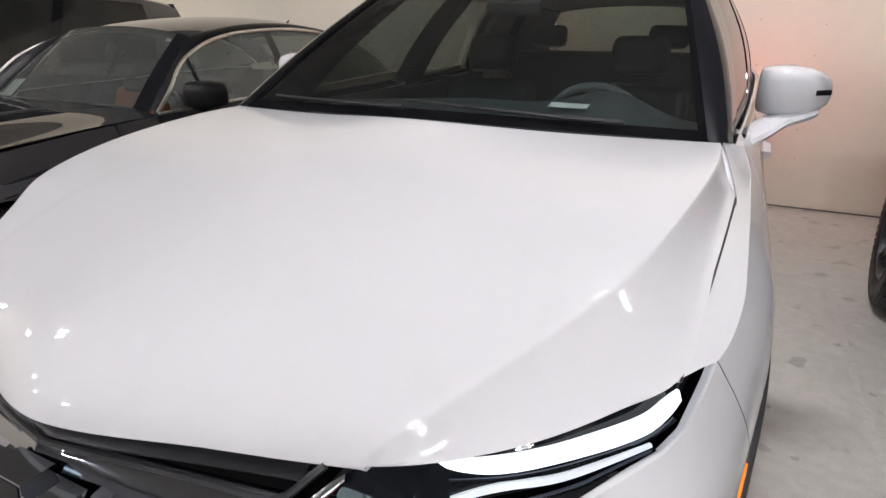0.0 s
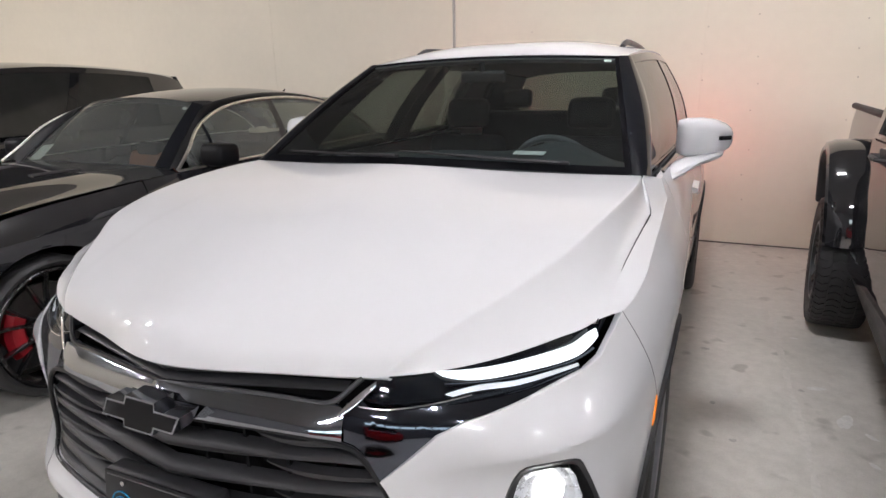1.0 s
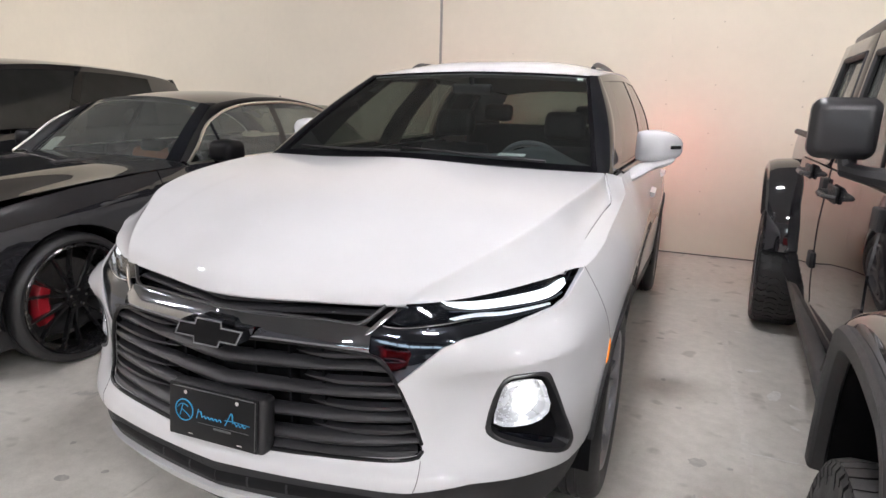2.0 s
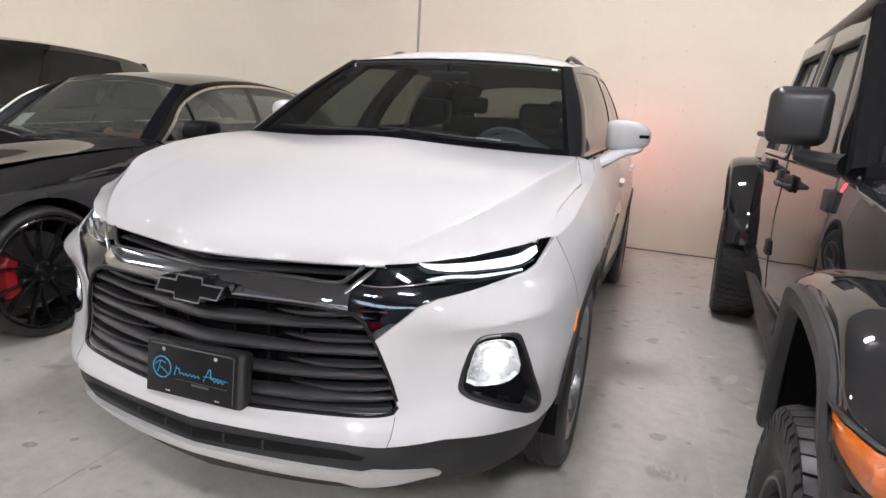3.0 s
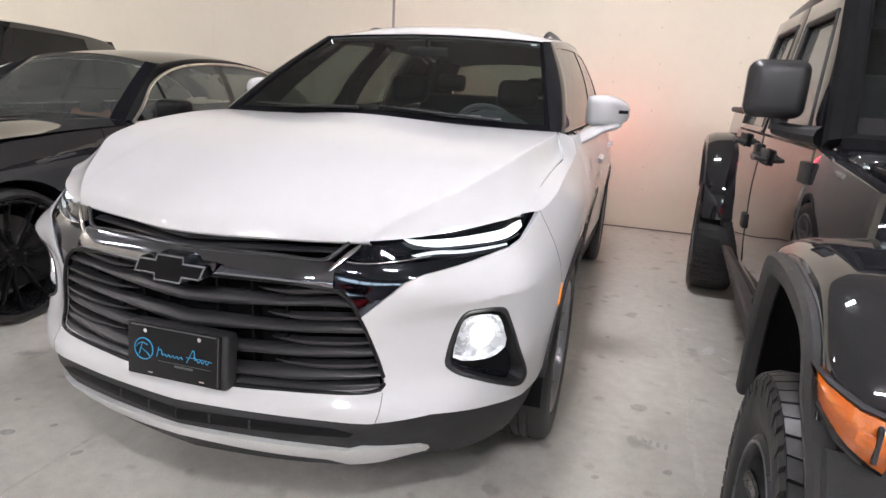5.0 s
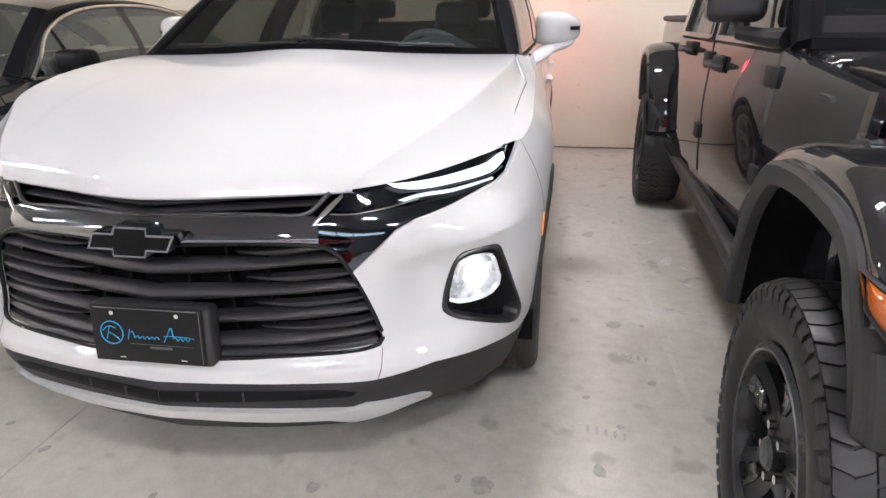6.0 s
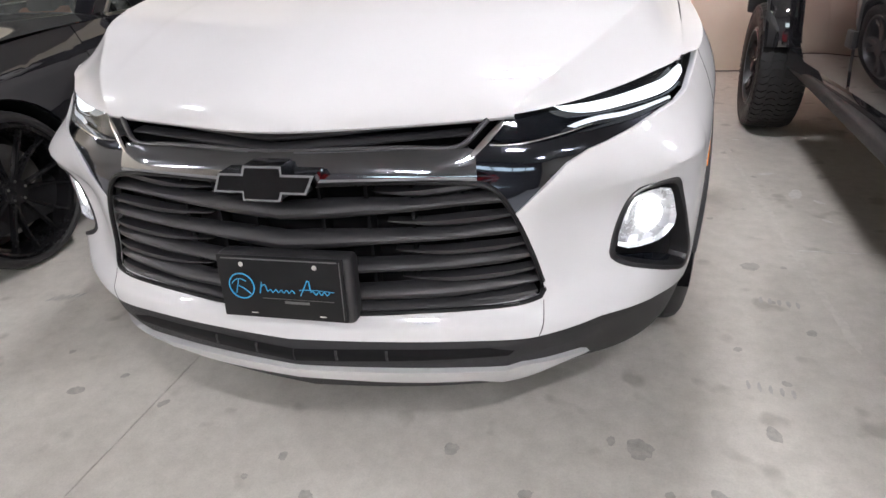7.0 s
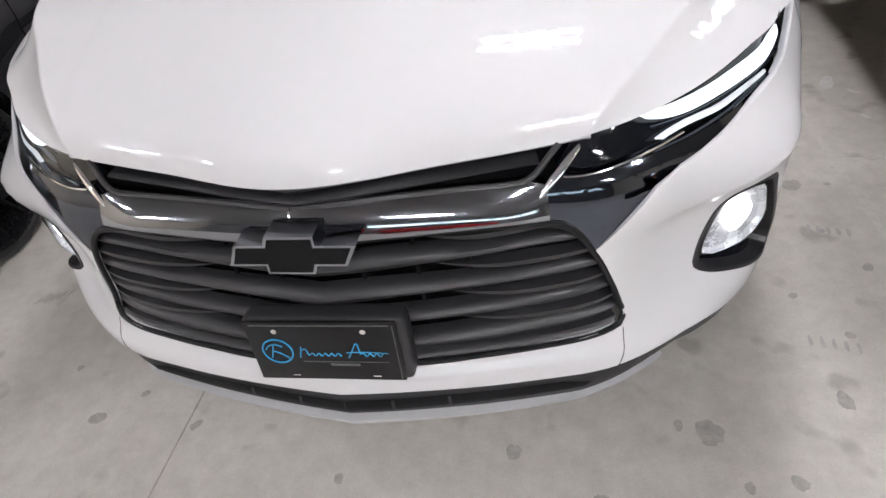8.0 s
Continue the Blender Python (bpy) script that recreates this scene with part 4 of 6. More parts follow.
    # bow-tie emblem as a plain shape
    outline = [(-0.124, -0.022), (-0.052, -0.022), (-0.052, -0.040), (0.040, -0.040), (0.047, -0.022), (0.104, -0.022), (0.128, 0.022), (0.052, 0.022), (0.052, 0.040), (-0.040, 0.040), (-0.047, 0.022), (-0.104, 0.022)]
    lean = 0.10
    bm = prism([(0.94 * x + 0.009, -0.012 + lean * z, 0.834 + 0.94 * z) for x, z in outline], (0, 0.05, 0))
    emblem = part("emblem", bevel_all(bm, 0.003), DARK_CHROME, car, "plain bow-tie badge, black with chrome rim", 20)
    inset = [(-0.114, -0.0165), (-0.0465, -0.0165), (-0.0465, -0.0345), (0.0355, -0.0345), (0.0425, -0.0165), (0.1005, -0.0165), (0.1175, 0.0165), (0.0465, 0.0165), (0.0465, 0.0345), (-0.0355, 0.0345), (-0.0425, 0.0165), (-0.1005, 0.0165)]
    bm = prism([(0.94 * x + 0.009, -0.0135 + lean * z, 0.834 + 0.94 * z) for x, z in inset], (0, 0.01, 0))
    part("emblem_face", bm, EMBLEM_BLACK, emblem)

    # head lamps: a glossy pod with a light pipe, over a black chrome wing that runs out of the bar
    lamp = [(ux(0.515), 0.928), (ux(0.470), 0.882)] + [(ux(x), z) for x, z in ((0.52, 0.870), (0.58, 0.873), (0.66, 0.879), (0.74, 0.883), (0.82, 0.887))] + [(uy(0.400), 0.9015), (uy(0.450), 0.918), (uy(0.484), 0.943), (uy(0.554), 0.989), (uy(0.480), 0.984), (ux(0.83), 0.962), (ux(0.73), 0.950), (ux(0.62), 0.938)]
    wing_top = [(ux(x), z) for x, z in ((0.404, 0.828), (0.430, 0.852), (0.470, 0.880), (0.52, 0.871), (0.58, 0.874), (0.66, 0.880), (0.74, 0.884), (0.82, 0.888))] + [(uy(0.398), 0.9015)]
    wing = [(ux(0.440), 0.806), (ux(0.478), 0.787), (ux(0.505), 0.758), (ux(0.521), 0.733)] + [(u, z + 0.002) for u, z in reversed(lamp_low[4:-1])] + list(reversed(wing_top))

    def wing_roll(u, z):
        # the foot leans back, the upper edge rolls over
        return -0.10 * np.clip(z - 0.735, 0, 0.07) + 0.006 * np.clip((z - 0.80) / 0.05, 0, 1) * np.clip((0.89 - z) / 0.03, 0, 1)

    def band(upper, lower, side, deep, depth=0.004):
        c, d = (curve_through([(ux(x) if y is None else uy(y), z) for x, y, z in q], 22) for q in (upper, lower))
        return S.sheet([tuple(p) for p in c] + [tuple(p) for p in reversed(d)], side, 0.03, depth, deep)

    for side in (1, -1):
        L = part("headlamp", S.sheet(lamp, side, 0.02, 0.04, 0.030), GLOSS_BLACK, car, "slim black lamp with white light strip")
        part("light_strip", band([(0.638, None, 0.932), (0.705, None, 0.929), (0.825, None, 0.936), (0, 0.400, 0.949), (0, 0.440, 0.962), (0, 0.470, 0.968)], [(0.652, None, 0.923), (0.70, None, 0.913), (0.80, None, 0.914), (0, 0.357, 0.918), (0, 0.412, 0.927), (0, 0.470, 0.952)], side, 0.012), DRL, L, "lit white daytime light strip")
        # lower strip: its glow is put in for reflections in the chrome
        part("light_strip", band([(0.655, None, 0.893), (0.714, None, 0.9025), (0.79, None, 0.9015), (0, 0.395, 0.909)], [(0.668, None, 0.889), (0.714, None, 0.895), (0.79, None, 0.894), (0, 0.395, 0.9045)], side, 0.012), LOW_STRIP, L, "thin pale lower strip, faint glow for reflections")
        part("lamp_ridge", S.bar([(ux(0.655), 0.908), (ux(0.68), 0.907), (ux(0.72), 0.906), (ux(0.80), 0.907), (uy(0.38), 0.914), (uy(0.45), 0.930)], 0.004, 0.006, side, 30, 0.010), WING_CHROME, L)
        part("lamp_lens", S.sheet(lamp, side, 0.02, 0.0, 0.004), LENS, L)
        part("lamp_wing", S.sheet(wing, side, 0.010, 0.02, 0.001, bulge=wing_roll), WING_CHROME, L, "black chrome wing of the lamp")
        part("chrome_edge", S.bar([(ux(0.422), 0.844), (ux(0.440), 0.861), (ux(0.462), 0.880), (ux(0.486), 0.900), (ux(0.510), 0.918)], lambda t: 0.006 + 0.010 * math.sin(3.0 * t), 0.002, side, 24, -0.001), CHROME, L, "bright chrome edge")
        bm = bmesh.new()
        add_tube(bm, [S.at(ux(x), z, 0.003, side) for x, z in curve_through([(0.475, 0.876), (0.53, 0.874), (0.60, 0.880), (0.70, 0.893)], 14)], 0.0022, 6)
        part("chrome_edge", bm, CHROME, L)
        bm = bmesh.new()
        add_tube(bm, [S.at(u, z, 0.0, side) for u, z in curve_through([lamp_low[0], (uy(0.62), 0.86), seam], 16)], 0.0009, 5)
        part("panel_gap", bm, BLACK_PLASTIC, car)
        bm = bmesh.new()
        add_tube(bm, [S.at(u, z, 0.0003 - shelf(u, z), side) for u, z in curve_through([(ux(0.584), 0.516), (ux(0.578), 0.480), (ux(0.566), 0.440)], 14)], 0.0012, 5)
        part("panel_gap", bm, BLACK_PLASTIC, car)
        # fog lamp in its black surround
        B = part("fog_surround", S.sheet(fog, side, 0.02, 0.0, 0.046), PLATE_BLACK, car, "black fog lamp surround")
        cu, cz = sum(p[0] for p in fog) / len(fog), sum(p[1] for p in fog) / len(fog)
        bm = bmesh.new()
        rows = []
        for u, z in curve_through(fog + fog[:1], 60):
            rows.append([S.at(cu + (u - cu) * k, cz + (z - cz) * k, d - (shelf(u, z) if k > 0.97 else 0), side) for k, d in ((1.006, 0.004), (1.006, -0.0012), (0.985, -0.0035), (0.935, -0.003), (0.89, -0.001), (0.865, 0.012), (0.85, 0.045))])
        add_grid(bm, rows)
        bmesh.ops.remove_doubles(bm, verts=bm.verts, dist=0.0006)
        part("bezel", bm, SATIN_BLACK, B)
        lens = [(ux(0.777), 0.709), (ux(0.80), 0.726), (ux(0.844), 0.727), (uy(0.328), 0.714), (uy(0.345), 0.660), (uy(0.353), 0.630), (ux(0.855), 0.599), (ux(0.83), 0.591), (ux(0.767), 0.591), (ux(0.758), 0.603), (ux(0.766), 0.647)]
        mu, mz = sum(p[0] for p in lens) / len(lens) + 0.006, sum(p[1] for p in lens) / len(lens)
        # a faceted bowl behind the lens
        ring = [tuple(p) for p in curve_through(lens + lens[:1], 18)[:-1]]
        bm = bmesh.new()
        rows = [[S.at(mu + (u - mu) * k, mz + (z - mz) * k, d + 0.003 * (i % 2) * (0.5 < k < 0.95), side) for k, d in ((1.0, 0.004), (0.90, 0.014), (0.66, 0.021), (0.30, 0.024))] for i, (u, z) in enumerate(ring + ring[:1])]
        add_grid(bm, rows)
        bm.faces.new([bm.verts.new(r[-1]) for r in rows[:-1]])
        part("reflector", bm, REFLECTOR, B, "bright faceted reflector bowl", 8)
        led = [(mu + 0.004 + 0.030 * math.cos(a) * (1 + 0.12 * math.cos(3 * a)), mz + 0.004 + 0.037 * math.sin(a) * (1 + 0.10 * math.sin(2 * a))) for a in np.linspace(0, 2 * math.pi, 24, endpoint=False)]
        part("led", S.sheet(led, side, 0.012, 0.0, 0.014), LAMP_GLOW, B, "glowing white fog lamp")
        part("lens", S.sheet(lens, side, 0.015, 0.02, 0.002), LENS, B)
        # shallow moulded scoop under the lamp
        part("scoop", S.sheet([(ux(0.765), 0.566), (ux(0.85), 0.545), (uy(0.395), 0.510), (uy(0.385), 0.497), (ux(0.80), 0.545)], side, 0.02, 0.006, 0.030), GLOSS_BLACK, B)

    # lower bumper and skid plate
    def chin(u, z):
        # the middle of the chin stands forward
        return 0.026 * np.clip((0.446 - z) / 0.05, 0, 1) * np.clip((ux(0.74) - u) / (ux(0.74) - ux(0.50)), 0, 1)

    low = [(0, 0.440)] + [(u, z - 0.004) for u, z in white_low] + [(uy(0.53), 0.441), (uy(0.555), 0.445), (uy(0.545), 0.425), (uy(0.50), 0.375), (uy(0.43), 0.318), (ux(0.86), 0.278), (ux(0.78), 0.250), (ux(0.70), 0.238), (0, 0.25)]
    part("lower_bumper", S.sheet(low, both=True, step=0.03, depth=0.06, deep=0.012, bulge=chin), BLACK_PLASTIC, car, "textured black lower bumper")
    for s in (1, -1):
        # long intake: flat sheet with recess shade in its colour, a few short bars
        part("intake_slot", S.sheet([(0.001, 0.380), (ux(0.30), 0.384), (ux(0.50), 0.392), (ux(0.515), 0.404), (ux(0.46), 0.414), (ux(0.20), 0.416), (0.001, 0.414)], s, 0.02, 0.0, 0.0098, bulge=chin), INTAKE_SHADE, car)
        for x in (0.10, 0.22):
            part("intake_bar", S.sheet([(ux(x), 0.386), (ux(x + 0.006), 0.386), (ux(x + 0.006), 0.412), (ux(x), 0.412)], s, 0.02, 0.003, 0.0075, bulge=chin), BLACK_PLASTIC, car)
    skid = [(0, 0.360), (ux(0.50), 0.342), (ux(0.535), 0.356), (ux(0.69), 0.325), (ux(0.716), 0.305), (ux(0.712), 0.285), (ux(0.60), 0.262), (ux(0.49), 0.260), (ux(0.43), 0.284), (ux(0.2), 0.300), (0, 0.326)]
    part("skid_plate", S.sheet(skid, both=True, step=0.03, depth=0.04, deep=0.002, bulge=lambda u, z: chin(u, z) + 0.008 * max(0, 1 - abs(z - 0.33) / 0.05) + 0.006 * np.clip((ux(0.60) - u) / ux(0.30), 0, 1)), SKID_SILVER, car, "silver skid plate")
    part("underbody", box((-0.62, 0.45, 0.24), (0.62, 4.70, 0.46), 0.05), BLACK_PLASTIC, car)
    part("engine_bay", box((-0.60, 0.30, 0.45), (0.60, 1.25, 0.88), 0.05), BLACK_PLASTIC, car)

    # plate and its holder
    lean_m = Matrix.Translation((0.002, -0.006, 0.580)) @ pose(0, 0, 0, -6, 0, 1.5)
    H = part("plate_holder", box((-0.162, 0.004, -0.086), (0.168, 0.060, 0.078), 0.014, 3, lean_m), SATIN_BLACK, car, "deep black plate holder")
    part("licence_plate", box((-0.153, -0.004, -0.077), (0.153, 0.003, 0.077), 0.002, 2, lean_m), PLATE_BLACK, H, "black dealer plate with blue script")
    bm = bmesh.new()
    ring = [lean_m @ Vector((x, -0.0052, z)) for x, z in ((-0.146, -0.07), (0.146, -0.07), (0.146, 0.07), (-0.146, 0.07))]
    add_tube(bm, curve_through([ring[3].lerp(ring[2], 0.02), ring[3].lerp(ring[2], 0.98)], 12), 0.0016, 6)
    add_tube(bm, [ring[2], ring[1]], 0.0012, 6)
    part("plate_rim", bm, PLATE_GREY, H)
    for x, z in ((-0.089, 0.058), (0.089, 0.058)):
        bm = disc_mesh(0.006, -0.004, 0.004, 12)
        bmesh.ops.transform(bm, matrix=lean_m @ Matrix.Translation((x, -0.006, z)) @ pose(0, 0, 0, 0, 0, 90), verts=bm.verts)
        part("plate_bolt", bm, CHROME, H)
    for x in (-0.075, 0.095):
        part("plate_slot", box((x - 0.008, -0.0052, -0.066), (x + 0.008, -0.0038, -0.063), 0, 1, lean_m), CHROME, H)
    bm = bmesh.new()
    loop = [lean_m @ Vector((-0.098 + 0.031 * math.cos(a), -0.0052, 0.002 + 0.031 * math.sin(a))) for a in np.linspace(0, 2 * math.pi, 28, endpoint=False)]
    add_tube(bm, loop, 0.0017, 6, closed=True)
    part("plate_ring", bm, PLATE_BLUE, H)
    # unreadable script as plain strokes
    def stroke(pts, r, n=18):
        bm = bmesh.new()
        add_tube(bm, [lean_m @ Vector((x, -0.005, z)) for x, z in curve_through(pts, n)], r, 5, flat=0.8)
        part("plate_stroke", bm, PLATE_BLUE, H)

    stroke([(-0.122, 0.006), (-0.106, 0.019), (-0.086, 0.014)], 0.0016)
    stroke([(-0.104, 0.017), (-0.109, 0.000), (-0.114, -0.016)], 0.0016)
    stroke([(-0.106, 0.002), (-0.092, -0.005), (-0.078, -0.017)], 0.0016)
    stroke([(-0.054, -0.014), (-0.047, 0.014)], 0.0016, 4)
    stroke([(-0.050, 0.002), (-0.040, 0.008), (-0.034, -0.008)] + [(-0.034 + 0.0066 * k, -0.008 + (0.005 if k % 2 else -0.002)) for k in range(1, 11)], 0.0015, 60)
    stroke([(0.046, -0.015), (0.058, 0.008), (0.067, 0.024), (0.071, 0.000)], 0.0016)
    stroke([(0.071, -0.004)] + [(0.071 + 0.0066 * k, -0.008 + (0.006 if k % 2 else -0.002)) for k in range(1, 8)], 0.0015, 44)
    stroke([(0.044, -0.001), (0.080, 0.001), (0.128, -0.002)], 0.0011)
    part("plate_line", box((-0.05, -0.0052, -0.0265), (0.125, -0.0038, -0.0255), 0, 1, lean_m), PLATE_GREY, H)
    part("plate_line", box((0.005, -0.0052, -0.037), (0.065, -0.0038, -0.031), 0, 1, lean_m), PLATE_GREY, H)

    # greenhouse: side sheets between belt and roof, from the front pillar back
    belt = curve_through([(0.842, 1.385, 1.180), (0.862, 1.9, 1.172), (0.875, 2.6, 1.180), (0.865, 3.6, 1.200), (0.80, 4.25, 1.23), (0.66, 4.66, 1.22)], 60)
    rail = curve_through([(0.652, 2.108, 1.607), (0.675, 2.5, 1.640), (0.68, 3.1, 1.655), (0.66, 3.8, 1.640), (0.60, 4.25, 1.600), (0.52, 4.42, 1.58)], 60)

    def house(s, h, out=0.0, side=1):
        i = s * 60
        p = [np.array([np.interp(i, range(61), c[:, k]) for k in range(3)]) for c in (belt, rail)]
        v = p[0] + (p[1] - p[0]) * h
        v[0] += 0.035 * math.sin(math.pi * h) + out
        return Vector((side * v[0], v[1], v[2]))

    def pane(s0, s1, h0, h1, side, out=0.0, nu=12, skew=0.0, thick=0.004):
        bm = bmesh.new()
        add_grid(bm, [[house(s0 + (s1 - s0) * a + skew * h * (0 if a > 0.5 else 1), h0 + (h1 - h0) * h, out, side) for h in np.linspace(0, 1, 9)] for a in np.linspace(0, 1, nu + 1)])
        thicken(bm, thick)
        return bm

    # windshield, with its black border and cowl
    base_line = [(-0.840, 1.385, 1.180), (-0.42, 1.315, 1.192), (0, 1.235, 1.208), (0.42, 1.315, 1.192), (0.840, 1.385, 1.180)]
    head_line = [(-0.650, 2.106, 1.606), (-0.33, 2.083, 1.622), (0, 2.073, 1.628), (0.33, 2.083, 1.622), (0.650, 2.106, 1.606)]
    lo_, hi_ = curve_through(base_line, 40), curve_through(head_line, 40)

    def screen(a, h, out=0.0):
        p = np.array([np.interp(a * 40, range(41), c[:, k]) * w for c, w in ((lo_, 1 - h), (hi_, h)) for k in range(3)]).reshape(2, 3).sum(0)
        bow = 0.016 * math.sin(math.pi * h)
        return Vector((p[0], p[1] - 0.45 * (bow + out), p[2] + 0.89 * (bow + out)))

    for side in (1, -1):
        part("front_pillar", pane(0.0, 0.10, 0.0, 1.0, side, 0.004, 4, thick=0.05), GLOSS_BLACK, car, "gloss black front pillar")
        part("side_window", pane(0.10, 0.36, 0.03, 0.93, side, 0.0), SIDE_GLASS, car)
        part("centre_pillar", pane(0.355, 0.415, 0.0, 1.0, side, 0.004, 3, thick=0.07), GLOSS_BLACK, car)
        part("side_window", pane(0.415, 0.63, 0.03, 0.93, side, 0.0), SIDE_GLASS, car)
        part("rear_pillar", pane(0.63, 0.67, 0.0, 1.0, side, 0.004, 3, thick=0.04), GLOSS_BLACK, car)
        part("quarter_window", pane(0.67, 0.84, 0.05, 0.90, side, 0.0), DARK_GLASS, car)
        part("tail_pillar", pane(0.84, 1.0, 0.0, 1.0, side, 0.004, 5, thick=0.04), GLOSS_BLACK, car)
        part("window_header", pane(0.0, 1.0, 0.92, 1.0, side, 0.006, 30, thick=0.03), GLOSS_BLACK, car)
        part("window_base", pane(0.03, 1.0, -0.03, 0.05, side, 0.006, 30, thick=0.03), GLOSS_BLACK, car)
        # gloss cover that joins the pillar to the windshield
        bm = bmesh.new()
        rows = []
        for h in np.linspace(0, 1, 17):
            a, b = screen(0.5 + side * 0.478, h, 0.005), house(0.03, h, 0.008, side)
            mid_ = (screen(0.5 + side * 0.5, h, 0.006) + house(0.0, h, 0.010, side)) / 2 + Vector((side * 0.004, -0.004, 0.002))
            rows.append([Vector(p) for p in curve_through([a, mid_, b], 6)])
        add_grid(bm, rows)
        part("pillar_cover", bm, GLOSS_BLACK, car)
        # roof rail with feet
        bm = bmesh.new()
        line = curve_through([(0.575, 2.50, 1.670), (0.577, 2.58, 1.694), (0.577, 2.70, 1.703), (0.565, 3.3, 1.703), (0.54, 4.0, 1.672), (0.53, 4.12, 1.650)], 30)
        add_tube(bm, [(side * x, y, z) for x, y, z in line], 0.014, 8, flat=1.1)
        part("roof_rail", bm, SATIN_BLACK, car, "dark roof rail")
    # roof
    head = [(0.0, 2.075, 1.632), (0.33, 2.085, 1.626), (0.652, 2.110, 1.610)]
    spine = [head[0], (0, 2.20, 1.676), (0, 2.7, 1.728), (0, 3.4, 1.730), (0, 4.1, 1.685), (0, 4.50, 1.630)]
    mid = [head[1], (0.33, 2.22, 1.670), (0.34, 2.7, 1.720), (0.34, 3.4, 1.722), (0.32, 4.1, 1.678), (0.28, 4.50, 1.620)]
    out_ = [head[2], (0.66, 2.30, 1.632), (0.678, 2.7, 1.658), (0.675, 3.4, 1.662), (0.62, 4.1, 1.628), (0.53, 4.46, 1.585)]
    for nm, drop, material in (("roof", 0.0, WHITE_PAINT), ("headliner", 0.035, HEADLINER)):
        bm = bmesh.new()
        cs = [curve_through(c, 30) for c in (spine, mid, out_)]
        add_grid(bm, [[p - np.array((0, 0, drop)) for p in curve_through([(-cs[1][i][0], cs[1][i][1], cs[1][i][2]), cs[0][i], cs[1][i], cs[2][i]], 30)[10:]] for i in range(31)])
        for v in bm.verts:
            if v.co.x < 0.012:
                v.co.x = 0
        mirror_x(bm)
        if nm == "roof":
            thicken(bm, 0.02, (0, 0, -1))
        part(nm, bm, material, car)
    bm = bmesh.new()
    add_grid(bm, [[screen(a, h) for h in np.linspace(0, 1, 17)] for a in np.linspace(0, 1, 41)])
    part("windshield", bm, WINDSHIELD, car)
    for a0, a1, h0, h1 in ((0.0, 0.035, 0, 1), (0.965, 1.0, 0, 1), (0.03, 0.97, 0.965, 1.0), (0.03, 0.97, 0.0, 0.05)):
        bm = bmesh.new()
        add_grid(bm, [[screen(a, h, 0.003) for h in np.linspace(h0, h1, 17)] for a in np.linspace(a0, a1, 33)])
        part("screen_border", bm, FRIT, car)
    bm = bmesh.new()
    add_grid(bm, [[Vector((x, y0 + (y1 - y0) * q, z0 + (z1 - z0) * q - 0.012 * math.sin(q * math.pi))) for q in np.linspace(0, 1, 5)] for (x, y0, z0), (_, y1, z1) in zip(curve_through([(-0.83, 1.355, 1.168), (-0.42, 1.265, 1.178), (0, 1.165, 1.200), (0.42, 1.265, 1.178), (0.83, 1.355, 1.168)], 40), lo_)])
    part("cowl", bm, BLACK_PLASTIC, car, "black plastic cowl")
    for pts in ([(0.60, 0.035, 0.02), (0.30, 0.05, 0.016), (-0.06, 0.075, 0.014)], [(-0.05, 0.03, 0.02), (-0.40, 0.05, 0.016), (-0.70, 0.07, 0.014)]):
        bm = bmesh.new()
        line = [screen(0.5 + x / 1.70, h, o) for x, h, o in curve_through(pts, 20)]
        add_tube(bm, line, [0.008 - 0.004 * i / 20 for i in range(21)], 6)
        part("wiper", bm, BLACK_PLASTIC, car)
    part("windshield_sticker", (lambda b: (add_grid(b, [[screen(a, h, 0.003) for h in np.linspace(0.925, 0.955, 3)] for a in np.linspace(0.930, 0.953, 4)]), b)[1])(bmesh.new()), STICKER_GREEN, car, "small pale green sticker")
    # rear glass
    bm = bmesh.new()
    add_grid(bm, [[(x, y, z) for x, y, z in curve_through([(-w, yy, zz), (0, yy + 0.05, zz + 0.02), (w, yy, zz)], 12)] for w, yy, zz in ((0.52, 4.44, 1.575), (0.60, 4.57, 1.39), (0.66, 4.68, 1.215))])
    thicken(bm, 0.004)
    part("rear_window", bm, SIDE_GLASS, car)

    # cabin
    bm = bmesh.new()
    add_grid(bm, [[(x, y, z) for x, y, z in curve_through([(-0.80, a[0] + 0.05, a[1] - 0.05), (-0.10, a[0], a[1]), (0.20, a[0], a[1] + 0.1 * a[2]), (0.46, a[0] + 0.01, a[1] + a[2]), (0.66, a[0] + 0.01, a[1] - 0.025), (0.80, a[0] + 0.05, a[1] - 0.05)], 40)] for a in ((1.36, 1.150, 0), (1.52, 1.162, 0.004), (1.66, 1.172, 0.018), (1.78, 1.190, 0.040), (1.87, 1.200, 0.050), (1.91, 1.185, 0.048), (1.90, 0.80, 0.0))])
    part("dashboard", bm, DASH, car, "dark grey dashboard with a raised instrument hood", 60)
    part("dash_paper", box((-0.068, -0.022, 0.0), (0.068, 0.022, 0.003), 0, 1, Matrix.Translation((0.335, 1.715, 1.212)) @ pose(0, 0, 0, 12, 0, -3)), PAPER, car, "strip of white paper")
    wheel_m = Matrix.Translation((0.38, 1.97, 1.10)) @ pose(0, 0, 0, -62, 0, 0)
    bm = bmesh.new()
    add_tube(bm, [wheel_m @ Vector((0.185 * math.cos(a), 0.185 * math.sin(a), 0)) for a in np.linspace(0, 2 * math.pi, 36, endpoint=False)], 0.016, 8, closed=True)
    add_box(bm, (-0.17, -0.03, -0.02), (0.17, 0.03, 0.01), 0.008, 2, wheel_m)
    add_box(bm, (-0.03, -0.17, -0.02), (0.03, 0.0, 0.01), 0.008, 2, wheel_m)
